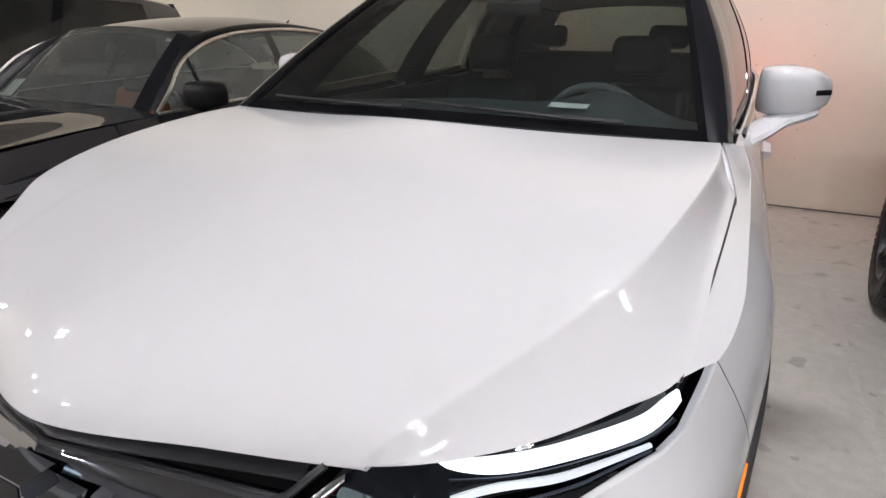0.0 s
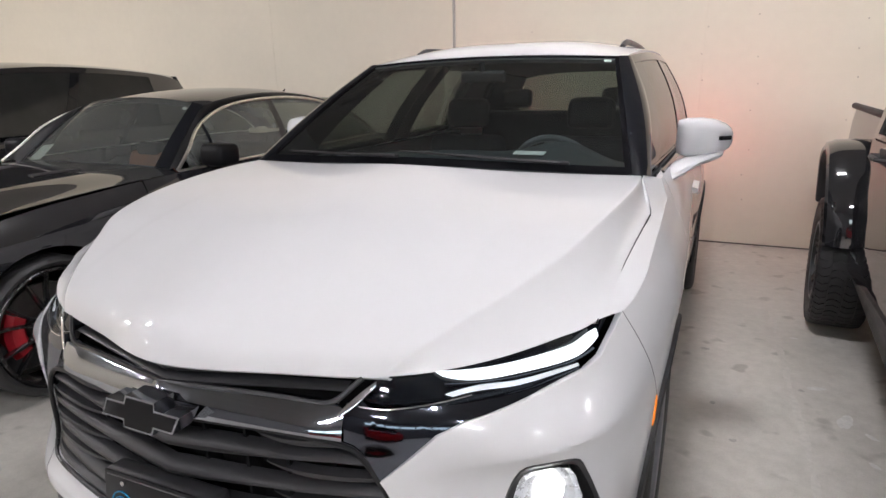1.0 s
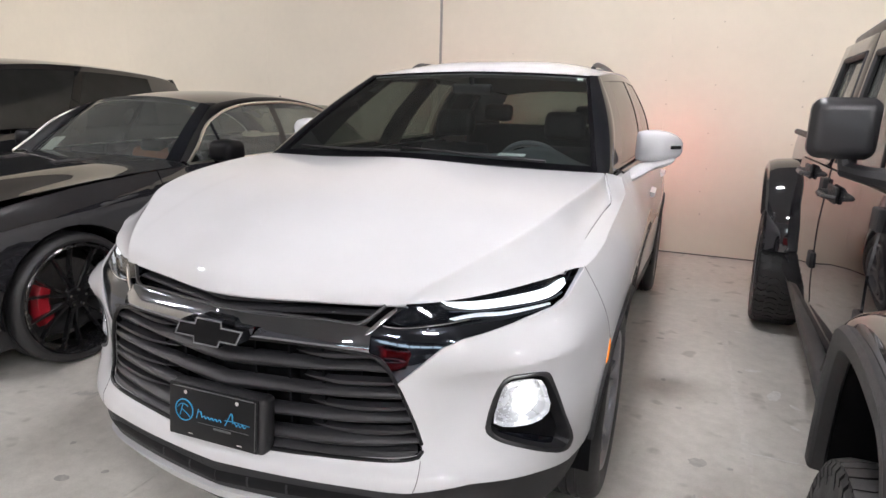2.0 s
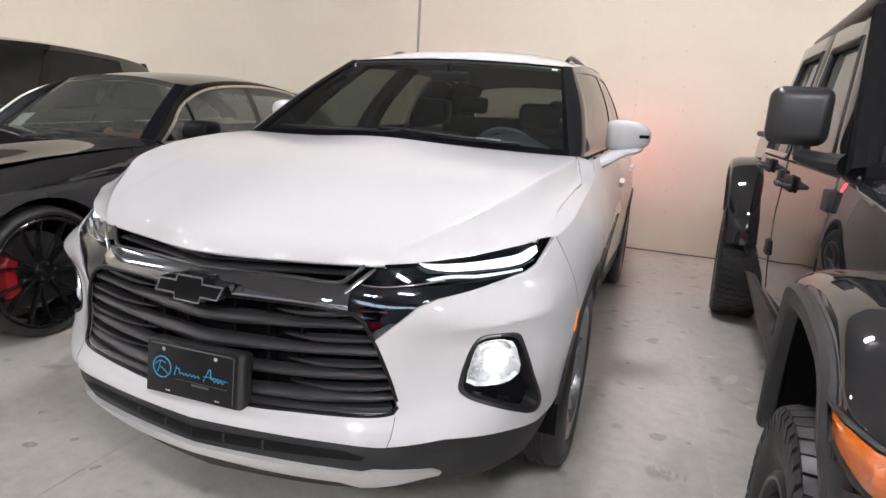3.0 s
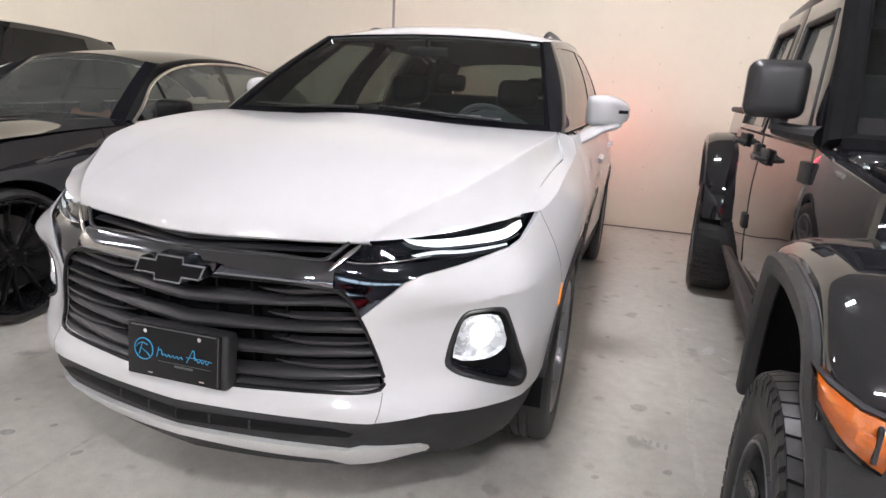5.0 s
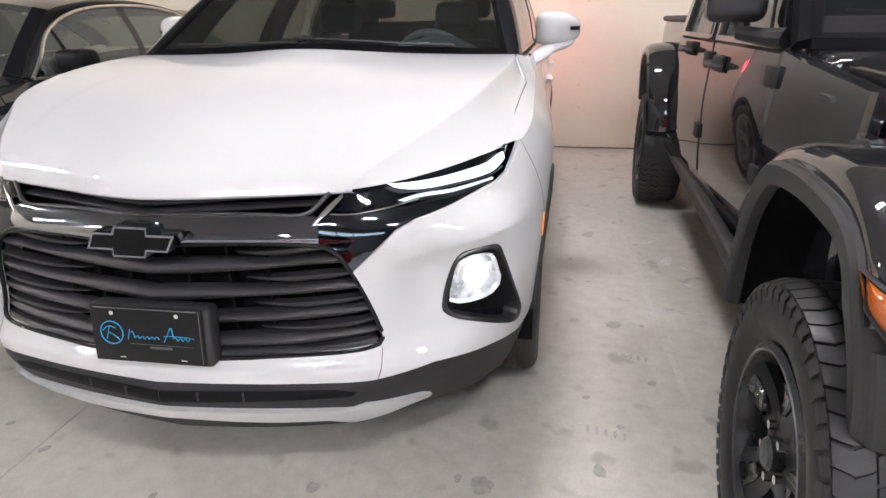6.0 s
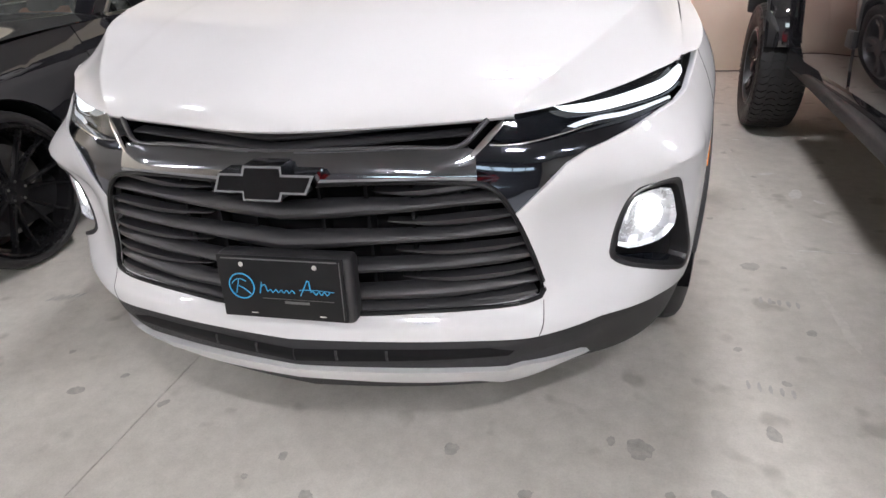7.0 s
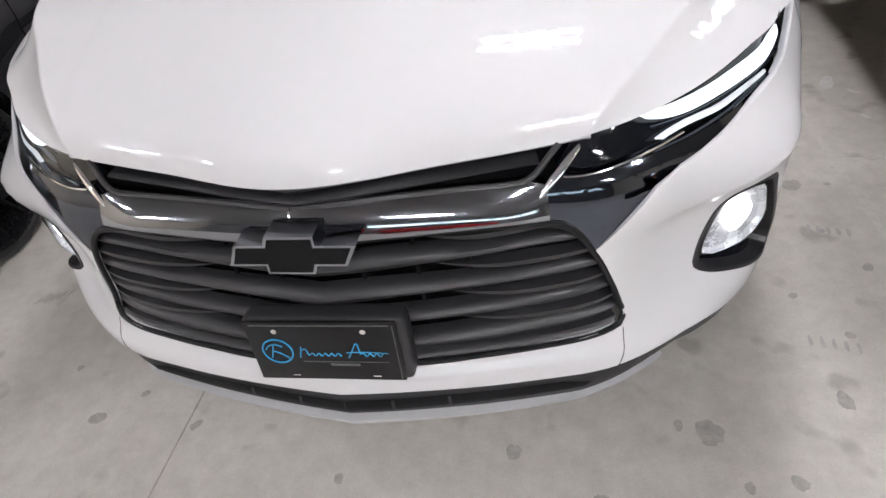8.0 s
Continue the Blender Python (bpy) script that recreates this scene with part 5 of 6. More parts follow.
    add_box(bm, (-0.07, -0.06, -0.06), (0.07, 0.06, 0.03), 0.02, 2, wheel_m)
    part("steering_wheel", bm, STEER, car)
    for x in (-0.38, 0.38):
        seat = part("front_seat", box((-0.25, -0.30, -0.12), (0.25, 0.25, 0.06), 0.05, 3, Matrix.Translation((x, 2.40, 0.62))), SEAT_BLACK, car, "black cloth front seat")
        part("seat_back", box((-0.25, -0.06, 0.0), (0.25, 0.07, 0.62), 0.06, 3, Matrix.Translation((x, 2.62, 0.60)) @ pose(0, 0, 0, -14, 0, 0)), SEAT_BLACK, seat)
        part("headrest", box((-0.135, -0.05, 0.66), (0.135, 0.06, 0.84), 0.05, 3, Matrix.Translation((x, 2.62, 0.60)) @ pose(0, 0, 0, -12, 0, 0)), SEAT_BLACK, seat)
    bench = part("rear_seat", box((-0.66, 3.10, 0.60), (0.66, 3.60, 0.78), 0.06, 3), SEAT_BLACK, car)
    part("bench_back", box((-0.66, 0, 0), (0.66, 0.14, 0.69), 0.06, 3, Matrix.Translation((0, 3.55, 0.66)) @ pose(0, 0, 0, -16, 0, 0)), SEAT_BLACK, bench)
    for x in (-0.38, 0.38):
        part("headrest", box((-0.12, 0, 0.62), (0.12, 0.09, 0.76), 0.04, 3, Matrix.Translation((x, 3.55, 0.74)) @ pose(0, 0, 0, -14, 0, 0)), SEAT_BLACK, bench)
    part("cabin_floor", box((-0.80, 1.3, 0.42), (0.80, 4.5, 0.52)), CABIN, car)
    for side in (1, -1):
        part("door_trim", box((side * 0.80 - 0.02, 1.45, 0.50), (side * 0.80 + 0.02, 3.6, 1.165), 0.015), CABIN, car)
    part("mirror_inside", box((-0.11, -0.02, -0.028), (0.11, 0.02, 0.028), 0.015, 3, Matrix.Translation((0.0, 2.04, 1.535)) @ pose(0, 0, 0, 12, 0, 8)), CABIN, car)
    bm = bmesh.new()
    add_tube(bm, [(0, 2.02, 1.60), (0, 2.035, 1.55)], 0.014, 8)
    part("mirror_stalk", bm, CABIN, car)

    # door mirrors
    for side in (1, -1):
        # a cap drawn out to a blunt outer end, on a blade-like foot
        bm = bmesh.new()
        rings = []
        for x, y0, y1, z0, z1 in ((0.902, 1.915, 1.975, 1.222, 1.325), (0.908, 1.875, 1.99, 1.207, 1.342), (0.940, 1.835, 2.005, 1.199, 1.351), (0.995, 1.825, 2.015, 1.199, 1.353), (1.045, 1.845, 2.025, 1.206, 1.345), (1.085, 1.885, 2.03, 1.218, 1.328), (1.106, 1.925, 2.03, 1.233, 1.308), (1.114, 1.965, 2.025, 1.250, 1.290)):
            ring = []
            for a in np.linspace(0, 2 * math.pi, 24, endpoint=False):
                c, d = (math.copysign(abs(f(a)) ** 0.55, f(a)) for f in (math.cos, math.sin))
                ring.append(bm.verts.new((side * x, (y0 + y1) / 2 + (y1 - y0) / 2 * c, (z0 + z1) / 2 + (z1 - z0) / 2 * d)))
            rings.append(ring)
        for p, q in zip(rings, rings[1:]):
            for k in range(24):
                bm.faces.new((p[k], p[(k + 1) % 24], q[(k + 1) % 24], q[k]))
        bm.faces.new(list(reversed(rings[0])))
        bm.faces.new(rings[-1])
        M = part("door_mirror", bm, WHITE_PAINT, car, "white door mirror with signal strip", 50)
        bm = bmesh.new()
        add_tube(bm, [(side * x, y, z) for x, y, z in curve_through([(0.878, 1.770, 1.128), (0.915, 1.80, 1.150), (0.965, 1.855, 1.182), (1.03, 1.90, 1.204), (1.075, 1.935, 1.218)], 10)], [0.058, 0.056, 0.054, 0.053, 0.052, 0.053, 0.055, 0.058, 0.056, 0.046, 0.02], 12, flat=0.42)
        part("mirror_arm", bm, WHITE_PAINT, M)
        part("signal_strip", box((-0.030, -0.008, -0.008), (0.036, 0.006, 0.010), 0.004, 2, Matrix.Translation((side * 1.080, 1.888, 1.274)) @ pose(0, 0, 0, 0, 0, side * 46)), DARK_CHROME, M)
        part("mirror_glass", box((0.93 if side > 0 else -1.09, 1.985, 1.21), (1.09 if side > 0 else -0.93, 2.02, 1.325), 0.015, 2), CHROME, M)
    for y, kind in ((WY, 1), (RY, 1)):
        for side in (1, -1):
            wheel(car, (side * 0.870, y, WZ), side, 0.375, 0.235, 0.262, "alloy")
    return car


white_crossover()


# ---- black pickup ----
def swept(path, section, side, n=34, taper=None):
    """Sweep a section of (x, out) along a path of (y, z); out is square to the path, away from the wheel."""
    c = curve_through(path, n)
    bm = bmesh.new()
    rows = []
    for i, (y, z) in enumerate(c):
        a, b = c[max(i - 1, 0)], c[min(i + 1, n)]
        t = (b - a) / np.linalg.norm(b - a)
        d = taper(y, z) if taper else 0
        rows.append([(side * (x - (d if x > 0.8 else 0)), y + t[1] * o, z - t[0] * o) for x, o in section])
    vs = add_grid(bm, rows)
    bm.faces.new(vs[0])
    bm.faces.new(list(reversed(vs[-1])))
    return bm


def side_panel(outline, side, x_at, thick=0.04, bevel=0.012):
    """A body panel from an outline in (y, z); x_at gives its half width at a height."""
    bm = bmesh.new()
    face = bm.faces.new([bm.verts.new((0, y, z)) for y, z in outline])
    face.normal_update()
    bmesh.ops.triangulate(bm, faces=[face])
    lo, hi = min(p[1] for p in outline), max(p[1] for p in outline)
    for q in np.arange(lo + 0.06, hi, 0.06):
        bmesh.ops.bisect_plane(bm, geom=bm.verts[:] + bm.edges[:] + bm.faces[:], plane_co=(0, 0, q), plane_no=(0, 0, 1), dist=1e-5)
    rim = [e for e in bm.edges if e.is_boundary]
    made = {}
    for e in rim:
        for v in e.verts:
            if v not in made:
                made[v] = (bm.verts.new((bevel, v.co.y, v.co.z)), bm.verts.new((thick, v.co.y, v.co.z)))
    cy, cz = sum(p[0] for p in outline) / len(outline), (lo + hi) / 2
    for v, (a, b) in made.items():
        v.co.y += math.copysign(min(bevel, abs(cy - v.co.y)), cy - v.co.y)
        v.co.z += math.copysign(min(bevel, abs(cz - v.co.z)), cz - v.co.z) if v.co.z < lo + 0.03 or v.co.z > hi - 0.03 else 0
    for e in rim:
        p, q = e.verts
        bm.faces.new((p, q, made[q][0], made[p][0]))
        bm.faces.new((made[p][0], made[q][0], made[q][1], made[p][1]))
    for v in bm.verts:
        v.co.x = side * (x_at(v.co.z) - v.co.x)
    return bm


FRAMES = {
    "front_door": ([(1.05, 1.215), (1.44, 1.80), (2.06, 1.80), (1.93, 1.215)], [(1.17, 1.240), (1.50, 1.700), (1.96, 1.700), (1.87, 1.240)]),
    "rear_door": ([(1.945, 1.215), (2.075, 1.80), (2.76, 1.80), (2.80, 1.215)], [(2.05, 1.240), (2.17, 1.715), (2.62, 1.715), (2.66, 1.240)]),
}
TAPERED = {"cowl_side", "front_door", "rear_door", "handle_cup", "door_handle", "hinge", "window_frame", "window", "window_seal", "sill"}


def black_pickup(m):
    car = thing("pickup_truck", "glossy black four-door pickup with grey wheel flares", "pickup truck", m=m)
    WB, R = 3.487, 0.394

    def flank(z):
        return np.interp(z, (0.4, 0.7, 0.95, 1.22, 1.80), (0.755, 0.788, 0.796, 0.780, 0.662))

    front_arch = [(0.53, 0.515), (0.46, 0.775), (0.355, 0.89), (0.245, 0.955), (0.08, 0.980), (-0.08, 0.978), (-0.185, 0.962), (-0.235, 0.928), (-0.260, 0.87), (-0.272, 0.78), (-0.262, 0.69)]
    rear_arch = [(3.90, 0.70), (3.87, 0.83), (3.80, 0.98), (3.65, 1.06), (3.46, 1.075), (3.31, 1.045), (3.20, 0.96), (3.13, 0.80), (3.10, 0.59)]

    def lean(y, z):
        # the flare narrows towards its feet
        return 0.035 * np.clip((y - 0.25) / 0.30, 0, 1) + 0.22 * np.clip(0.90 - z, 0, 1) * (y < -0.2)

    def lean_rear(y, z):
        return 0.06 * np.clip(1.0 - z, 0, 1)

    for s in (-1, 1):
        part("flare_edge", swept(front_arch, [(0.905, 0.012), (0.918, -0.004), (0.945, 0.0), (0.952, 0.010), (0.955, 0.045), (0.946, 0.055), (0.915, 0.056), (0.905, 0.045)], s, 44, lean), GREY_PLASTIC, car, "grey textured flare edge")
        part("flare_front", swept([(-0.268, 0.832), (-0.275, 0.77), (-0.264, 0.68)], [(0.62, 0.0), (0.92, 0.0), (0.945, 0.012), (0.948, 0.040), (0.93, 0.060), (0.88, 0.072), (0.62, 0.085)], s, 14, lean), GREY_PLASTIC, car)
        part("front_fender", swept(front_arch[1:9], [(0.60, 0.03), (0.90, 0.045), (0.936, 0.052), (0.932, 0.066), (0.915, 0.084), (0.88, 0.097), (0.83, 0.103), (0.76, 0.110), (0.60, 0.130)], s, 40), BLACK_PAINT, car)
        # amber lamp on the front of the flare, wrapped a little round its corner
        lens = [(0.946, 0.961), (0.924, 0.944), (0.890, 0.929), (0.856, 0.919), (0.852, 0.842), (0.875, 0.853), (0.906, 0.878), (0.934, 0.906)]
        top_, low_ = curve_through([(0.946, 0.961), (0.924, 0.944), (0.890, 0.929), (0.856, 0.919)], 12), curve_through([(0.943, 0.940), (0.932, 0.905), (0.906, 0.878), (0.852, 0.842)], 12)
        bm = bmesh.new()
        add_grid(bm, [[(s * (a[0] + (b[0] - a[0]) * q), -0.362 + 1.1 * max(0, a[0] + (b[0] - a[0]) * q - 0.90) - 0.016 * math.sin(math.pi * q), a[1] + (b[1] - a[1]) * q) for q in np.linspace(0, 1, 9)] for a, b in zip(top_, low_)])
        thicken(bm, 0.05, (0, 1, 0))
        part("turn_lamp", bm, AMBER, car, "amber turn lamp lens")
        bm = bmesh.new()
        add_tube(bm, [(s * (x + 0.003), -0.354 + 1.1 * max(0, x - 0.90), z + (0.006 if z > 0.9 else -0.004)) for x, z in lens], 0.006, 6, closed=True)
        part("lamp_bezel", bm, BLACK_PLASTIC, car)
        part("lamp_divider", box((min(s * 0.868, s * 0.874), -0.3805, 0.862), (max(s * 0.868, s * 0.874), -0.372, 0.920), 0.001, 1), GREY_PLASTIC, car)
        part("rear_fender", swept(rear_arch, [(0.72, -0.005), (0.970, -0.008), (0.998, 0.002), (1.006, 0.022), (0.994, 0.048), (0.950, 0.066), (0.85, 0.074), (0.72, 0.070)], s, 40, lean_rear), BLACK_PAINT, car)
        part("rear_flare_edge", swept(rear_arch, [(0.74, -0.022), (0.978, -0.020), (1.002, -0.006), (0.999, 0.003), (0.968, -0.006), (0.74, -0.010)], s, 40, lean_rear), GREY_PLASTIC, car)
        for path, end, narrow in ((front_arch, 0.912, lean), (rear_arch, 0.975, lean_rear)):
            part("wheel_liner", swept(path, [(0.48, 0.004), (end, 0.004), (end, 0.024), (0.48, 0.024)], s, 30, narrow), LINER, car)
            lo, hi = min(p[0] for p in path), max(p[0] for p in path)
            part("inner_wall", box((min(s * 0.44, s * 0.50), lo, 0.45), (max(s * 0.44, s * 0.50), hi, 0.99)), LINER, car)
        # cowl side, doors, bed side
        part("cowl_side", side_panel([(0.36, 0.60), (0.36, 1.155), (0.79, 1.20), (1.01, 1.225), (1.01, 0.55)], s, flank), BLACK_PAINT, car)
        for nm, y0, y1, hy in (("front_door", 1.02, 1.925, 1.74), ("rear_door", 1.94, 2.80, 2.40)):
            D = part(nm, side_panel([(y0, 0.56), (y0, 1.215), (y1, 1.215), (y1, 0.56)] if nm == "front_door" else [(y0, 0.56), (y0, 1.215), (y1, 1.215), (y1, 0.74), (y1 - 0.16, 0.56)], s, flank), BLACK_PAINT, car)
            hz0 = 0.045 if nm == "rear_door" else 0.008
            bm = box((-0.012, hy - 0.085, 1.080 + hz0), (0.004, hy + 0.085, 1.150 + hz0), 0.008, 2)
            bmesh.ops.translate(bm, verts=bm.verts, vec=(s * 0.792, 0, 0))
            part("handle_cup", bm, BLACK_PLASTIC, D)
            bm = bmesh.new()
            add_tube(bm, [(s * 0.796, hy - 0.085, 1.105 + hz0), (s * 0.835, hy - 0.06, 1.11 + hz0), (s * 0.838, hy + 0.03, 1.112 + hz0), (s * 0.832, hy + 0.07, 1.11 + hz0)], 0.014, 8, flat=0.75)
            add_tube(bm, [(s * 0.80, hy + 0.065, 1.11 + hz0), (s * 0.838, hy + 0.065, 1.11 + hz0)], 0.018, 10)
            part("door_handle", bm, GREY_PLASTIC, D, "grey grab handle with push button")
            hb = y0 + (0.02 if nm == "rear_door" else 0.0)
            for hz in (1.13, 0.79):
                part("hinge", box((s * 0.79 - 0.014, hb - 0.03, hz - 0.036), (s * 0.79 + 0.014, hb + 0.055, hz + 0.036), 0.006, 2), BLACK_PLASTIC, D)
            # upper frame, a flat pressed ring, with glass and rubber seal
            outer_, inner = FRAMES[nm]
            ring_o, ring_i = ([tuple(p) for q, r in zip(c, c[1:] + c[:1]) for p in np.linspace(q, r, 6)[:-1]] for c in (outer_, inner))
            bm = bmesh.new()
            rows = [[(s * (flank(z) + d), y, z) for (y, z), d in ((a, -0.035), (a, -0.006), (tuple(np.array(a) * 0.9 + np.array(b) * 0.1), 0.002), (b, 0.0), (b, -0.035))] for a, b in zip(ring_o + ring_o[:1], ring_i + ring_i[:1])]
            add_grid(bm, rows)
            bmesh.ops.remove_doubles(bm, verts=bm.verts, dist=0.0004)
            F_ = part("window_frame", bm, BLACK_PAINT, D, "", 40)
            bm = bmesh.new()
            bm.faces.new([bm.verts.new((s * (flank(z) - 0.022), y, z)) for y, z in inner])
            part("window", bm, HAZY_SIDE, D)
            bm = bmesh.new()
            c2 = [Vector((s * (flank(z) - 0.004), y, z)) for y, z in inner]
            add_tube(bm, [c2[0], c2[1]], 0.011, 6)
            add_tube(bm, [c2[1], c2[2]], 0.015, 6)
            add_tube(bm, [c2[2], c2[3]], 0.014, 6)
            part("window_seal", bm, BLACK_PLASTIC, D)
        part("rear_corner", side_panel([(2.815, 0.75), (2.80, 1.79), (2.90, 1.70), (2.92, 0.75)], s, flank), BLACK_PAINT, car)
        part("bed_side", side_panel([(2.93, 0.72), (2.93, 1.30), (4.62, 1.30), (4.62, 0.72)], s, flank), BLACK_PAINT, car)
        bm = bmesh.new()
        add_tube(bm, [(s * 0.78, 2.93, 1.305), (s * 0.78, 4.60, 1.305)], 0.022, 8)
        part("bed_rail", bm, BLACK_PLASTIC, car)
        # rock rail
        part("side_rail", box((s * 0.815 - 0.032, 0.50, 0.47), (s * 0.815 + 0.032, 2.98, 0.535), 0.018, 3), GREY_PLASTIC, car, "grey rock rail along the sill")
        # added to stop light leaking to the floor between rail and sill
        part("rail_plate", box((min(s * 0.68, s * 0.80), 0.52, 0.476), (max(s * 0.68, s * 0.80), 2.96, 0.488)), BLACK_PLASTIC, car)
        part("sill", box((s * 0.745 - 0.03, 0.50, 0.50), (s * 0.745 + 0.03, 2.95, 0.60), 0.01), BLACK_PAINT, car)
        # mirror on its arm
        bm = box((0.795, 1.125, 1.30), (0.990, 1.255, 1.498), 0.038, 4)
        for v in bm.verts:
            if v.co.y < 1.16:
                v.co.x = 0.89 + (v.co.x - 0.89) * 0.93
                v.co.z = 1.40 + (v.co.z - 1.40) * 0.93
            v.co.x *= s
        M = part("door_mirror", bm, SATIN_BLACK, car, "square black plastic mirror housing")
        part("mirror_glass", box((min(s * 0.80, s * 0.98), 1.25, 1.315), (max(s * 0.80, s * 0.98), 1.262, 1.485), 0.01, 2), CHROME, M)
        bm = bmesh.new()
        add_tube(bm, [(s * 0.865, 1.185, 1.30), (s * 0.862, 1.175, 1.265), (s * 0.81, 1.12, 1.255), (s * 0.745, 1.05, 1.25)], [0.03, 0.034, 0.036, 0.045], 10, flat=0.8)
        part("mirror_arm", bm, BLACK_PLASTIC, M)
        # hood side with its decal in plain blocks
        bm = bmesh.new()
        add_grid(bm, [[(s * w, y, z) for w, z in ((wb, 0.92), (wb, zt - 0.05), (wb - 0.012, zt - 0.015), (wb - 0.06, zt))] for y, wb, zt in ((-0.60, 0.56, 1.14), (-0.2, 0.60, 1.17), (0.3, 0.65, 1.195), (0.80, 0.70, 1.215))])
        part("hood_side", bm, BLACK_PAINT, car)
        bm = bmesh.new()
        add_tube(bm, [(s * (0.60 + (0.10 * (y + 0.2))), y, 1.030 + 0.035 * y) for y in np.linspace(-0.2, 0.98, 10)], 0.006, 6)
        part("hood_gap", bm, LINER, car)
        for k in range(7):
            y0 = 0.25 + 0.075 * k
            part("decal_block", box((s * (0.647 + 0.0075 * k) - 0.002, y0, 1.085), (s * (0.647 + 0.0075 * k) + 0.006, y0 + 0.048, 1.145), 0, 1), RED_DECAL, car)
        for y in (0.0, WB):
            wheel(car, (s * (0.797 if y < 1 else 0.845), y - (0.015 if y < 1 else 0.02), R + 0.008), s, R, 0.285, 0.245, "offroad")
        part("head_lamp", disc_mesh(0.09, -0.03, 0.0, 24), CHROME, car).matrix_basis = pose(s * 0.40, -0.62, 0.98, 0, 0, -90)
        part("seat", box((s * 0.36 - 0.24, 1.55, 0.70), (s * 0.36 + 0.24, 1.72, 1.48), 0.06, 3), SEAT_BLACK, car)
    bm = bmesh.new()
    add_grid(bm, [[(x, y, z) for x, y, z in curve_through([(-(w - 0.06), y0, zt), (-0.30, y0, zt + 0.035), (0.30, y0, zt + 0.035), (w - 0.06, y0, zt)], 16)] for y0, w, zt in ((-0.60, 0.56, 1.14), (-0.2, 0.60, 1.17), (0.3, 0.65, 1.195), (0.80, 0.70, 1.215))])
    part("hood", bm, BLACK_PAINT, car)
    part("grille", box((-0.62, -0.66, 0.66), (0.62, -0.58, 1.15), 0.03, 3), BLACK_PAINT, car)
    for k in range(7):
        part("grille_slot", box((-0.235 + 0.068 * k, -0.668, 0.76), (-0.195 + 0.068 * k, -0.655, 1.08), 0.004), BLACK_PLASTIC, car)
    part("front_bumper", box((-0.78, -0.86, 0.50), (0.78, -0.66, 0.68), 0.04, 3), GREY_PLASTIC, car)
    part("chassis", box((-0.60, -0.60, 0.34), (0.60, 4.60, 0.56), 0.04), BLACK_PLASTIC, car)
    part("engine_bay", box((-0.52, -0.55, 0.55), (0.52, 0.75, 1.08), 0.05), BLACK_PLASTIC, car)
    part("cabin_floor", box((-0.70, 0.75, 0.54), (0.70, 2.85, 0.62)), CABIN, car)
    part("dashboard", box((-0.68, 0.82, 0.75), (0.68, 1.10, 1.20), 0.05, 3), CABIN, car)
    part("cowl", box((-0.72, 0.72, 1.10), (0.72, 0.95, 1.222), 0.03, 3), BLACK_PAINT, car)
    # raised frame foot under the screen
    part("screen_foot", box((-0.735, -0.03, 0.0), (0.735, 0.03, 0.150), 0.025, 3, Matrix.Translation((0, 0.935, 1.195)) @ pose(0, 0, 0, -38, 0, 0)), BLACK_PAINT, car)
    for x in (-0.32, 0.30):
        bm = bmesh.new()
        add_tube(bm, [(x - 0.26, 1.075, 1.335), (x, 1.060, 1.322), (x + 0.22, 1.035, 1.318)], [0.005, 0.008, 0.011], 6)
        part("wiper", bm, BLACK_PLASTIC, car)
    bm = bmesh.new()
    a, b, c, d = (Vector(p) for p in ((-0.72, 0.93, 1.225), (-0.655, 1.41, 1.79), (0.655, 1.41, 1.79), (0.72, 0.93, 1.225)))
    for p, q in ((a, b), (b, c), (c, d), (d, a)):
        add_tube(bm, [p, q], 0.045, 8)
    part("windshield_frame", bm, LINER, car)
    bm = bmesh.new()
    bm.faces.new([bm.verts.new(p) for p in (a, b, c, d)])
    part("windshield", bm, WINDSHIELD, car)
    part("roof", box((-0.70, 1.36, 1.79), (0.70, 2.86, 1.862), 0.03, 3), SATIN_BLACK, car, "black hard top")
    part("back_panel", box((-0.70, 2.86, 0.75), (0.70, 2.90, 1.80), 0.01), BLACK_PAINT, car)
    part("bed_floor", box((-0.72, 2.93, 0.75), (0.72, 4.60, 0.80)), BLACK_PLASTIC, car)
    # cab and doors draw in towards the cowl
    for ob in car.children_recursive:
        if ob.name.split(".")[0] in TAPERED and not (ob.parent and ob.parent.name.split(".")[0] == "door_mirror"):
            for v in ob.data.vertices:
                v.co.x -= math.copysign(1.0, v.co.x) * 0.055 * (1.3 - v.co.y)
    part("tailgate", box((-0.76, 4.58, 0.75), (0.76, 4.63, 1.27), 0.01), BLACK_PAINT, car)
    return car


black_pickup(pose(2.42, -0.05, 0, 0, 0, -3.8))


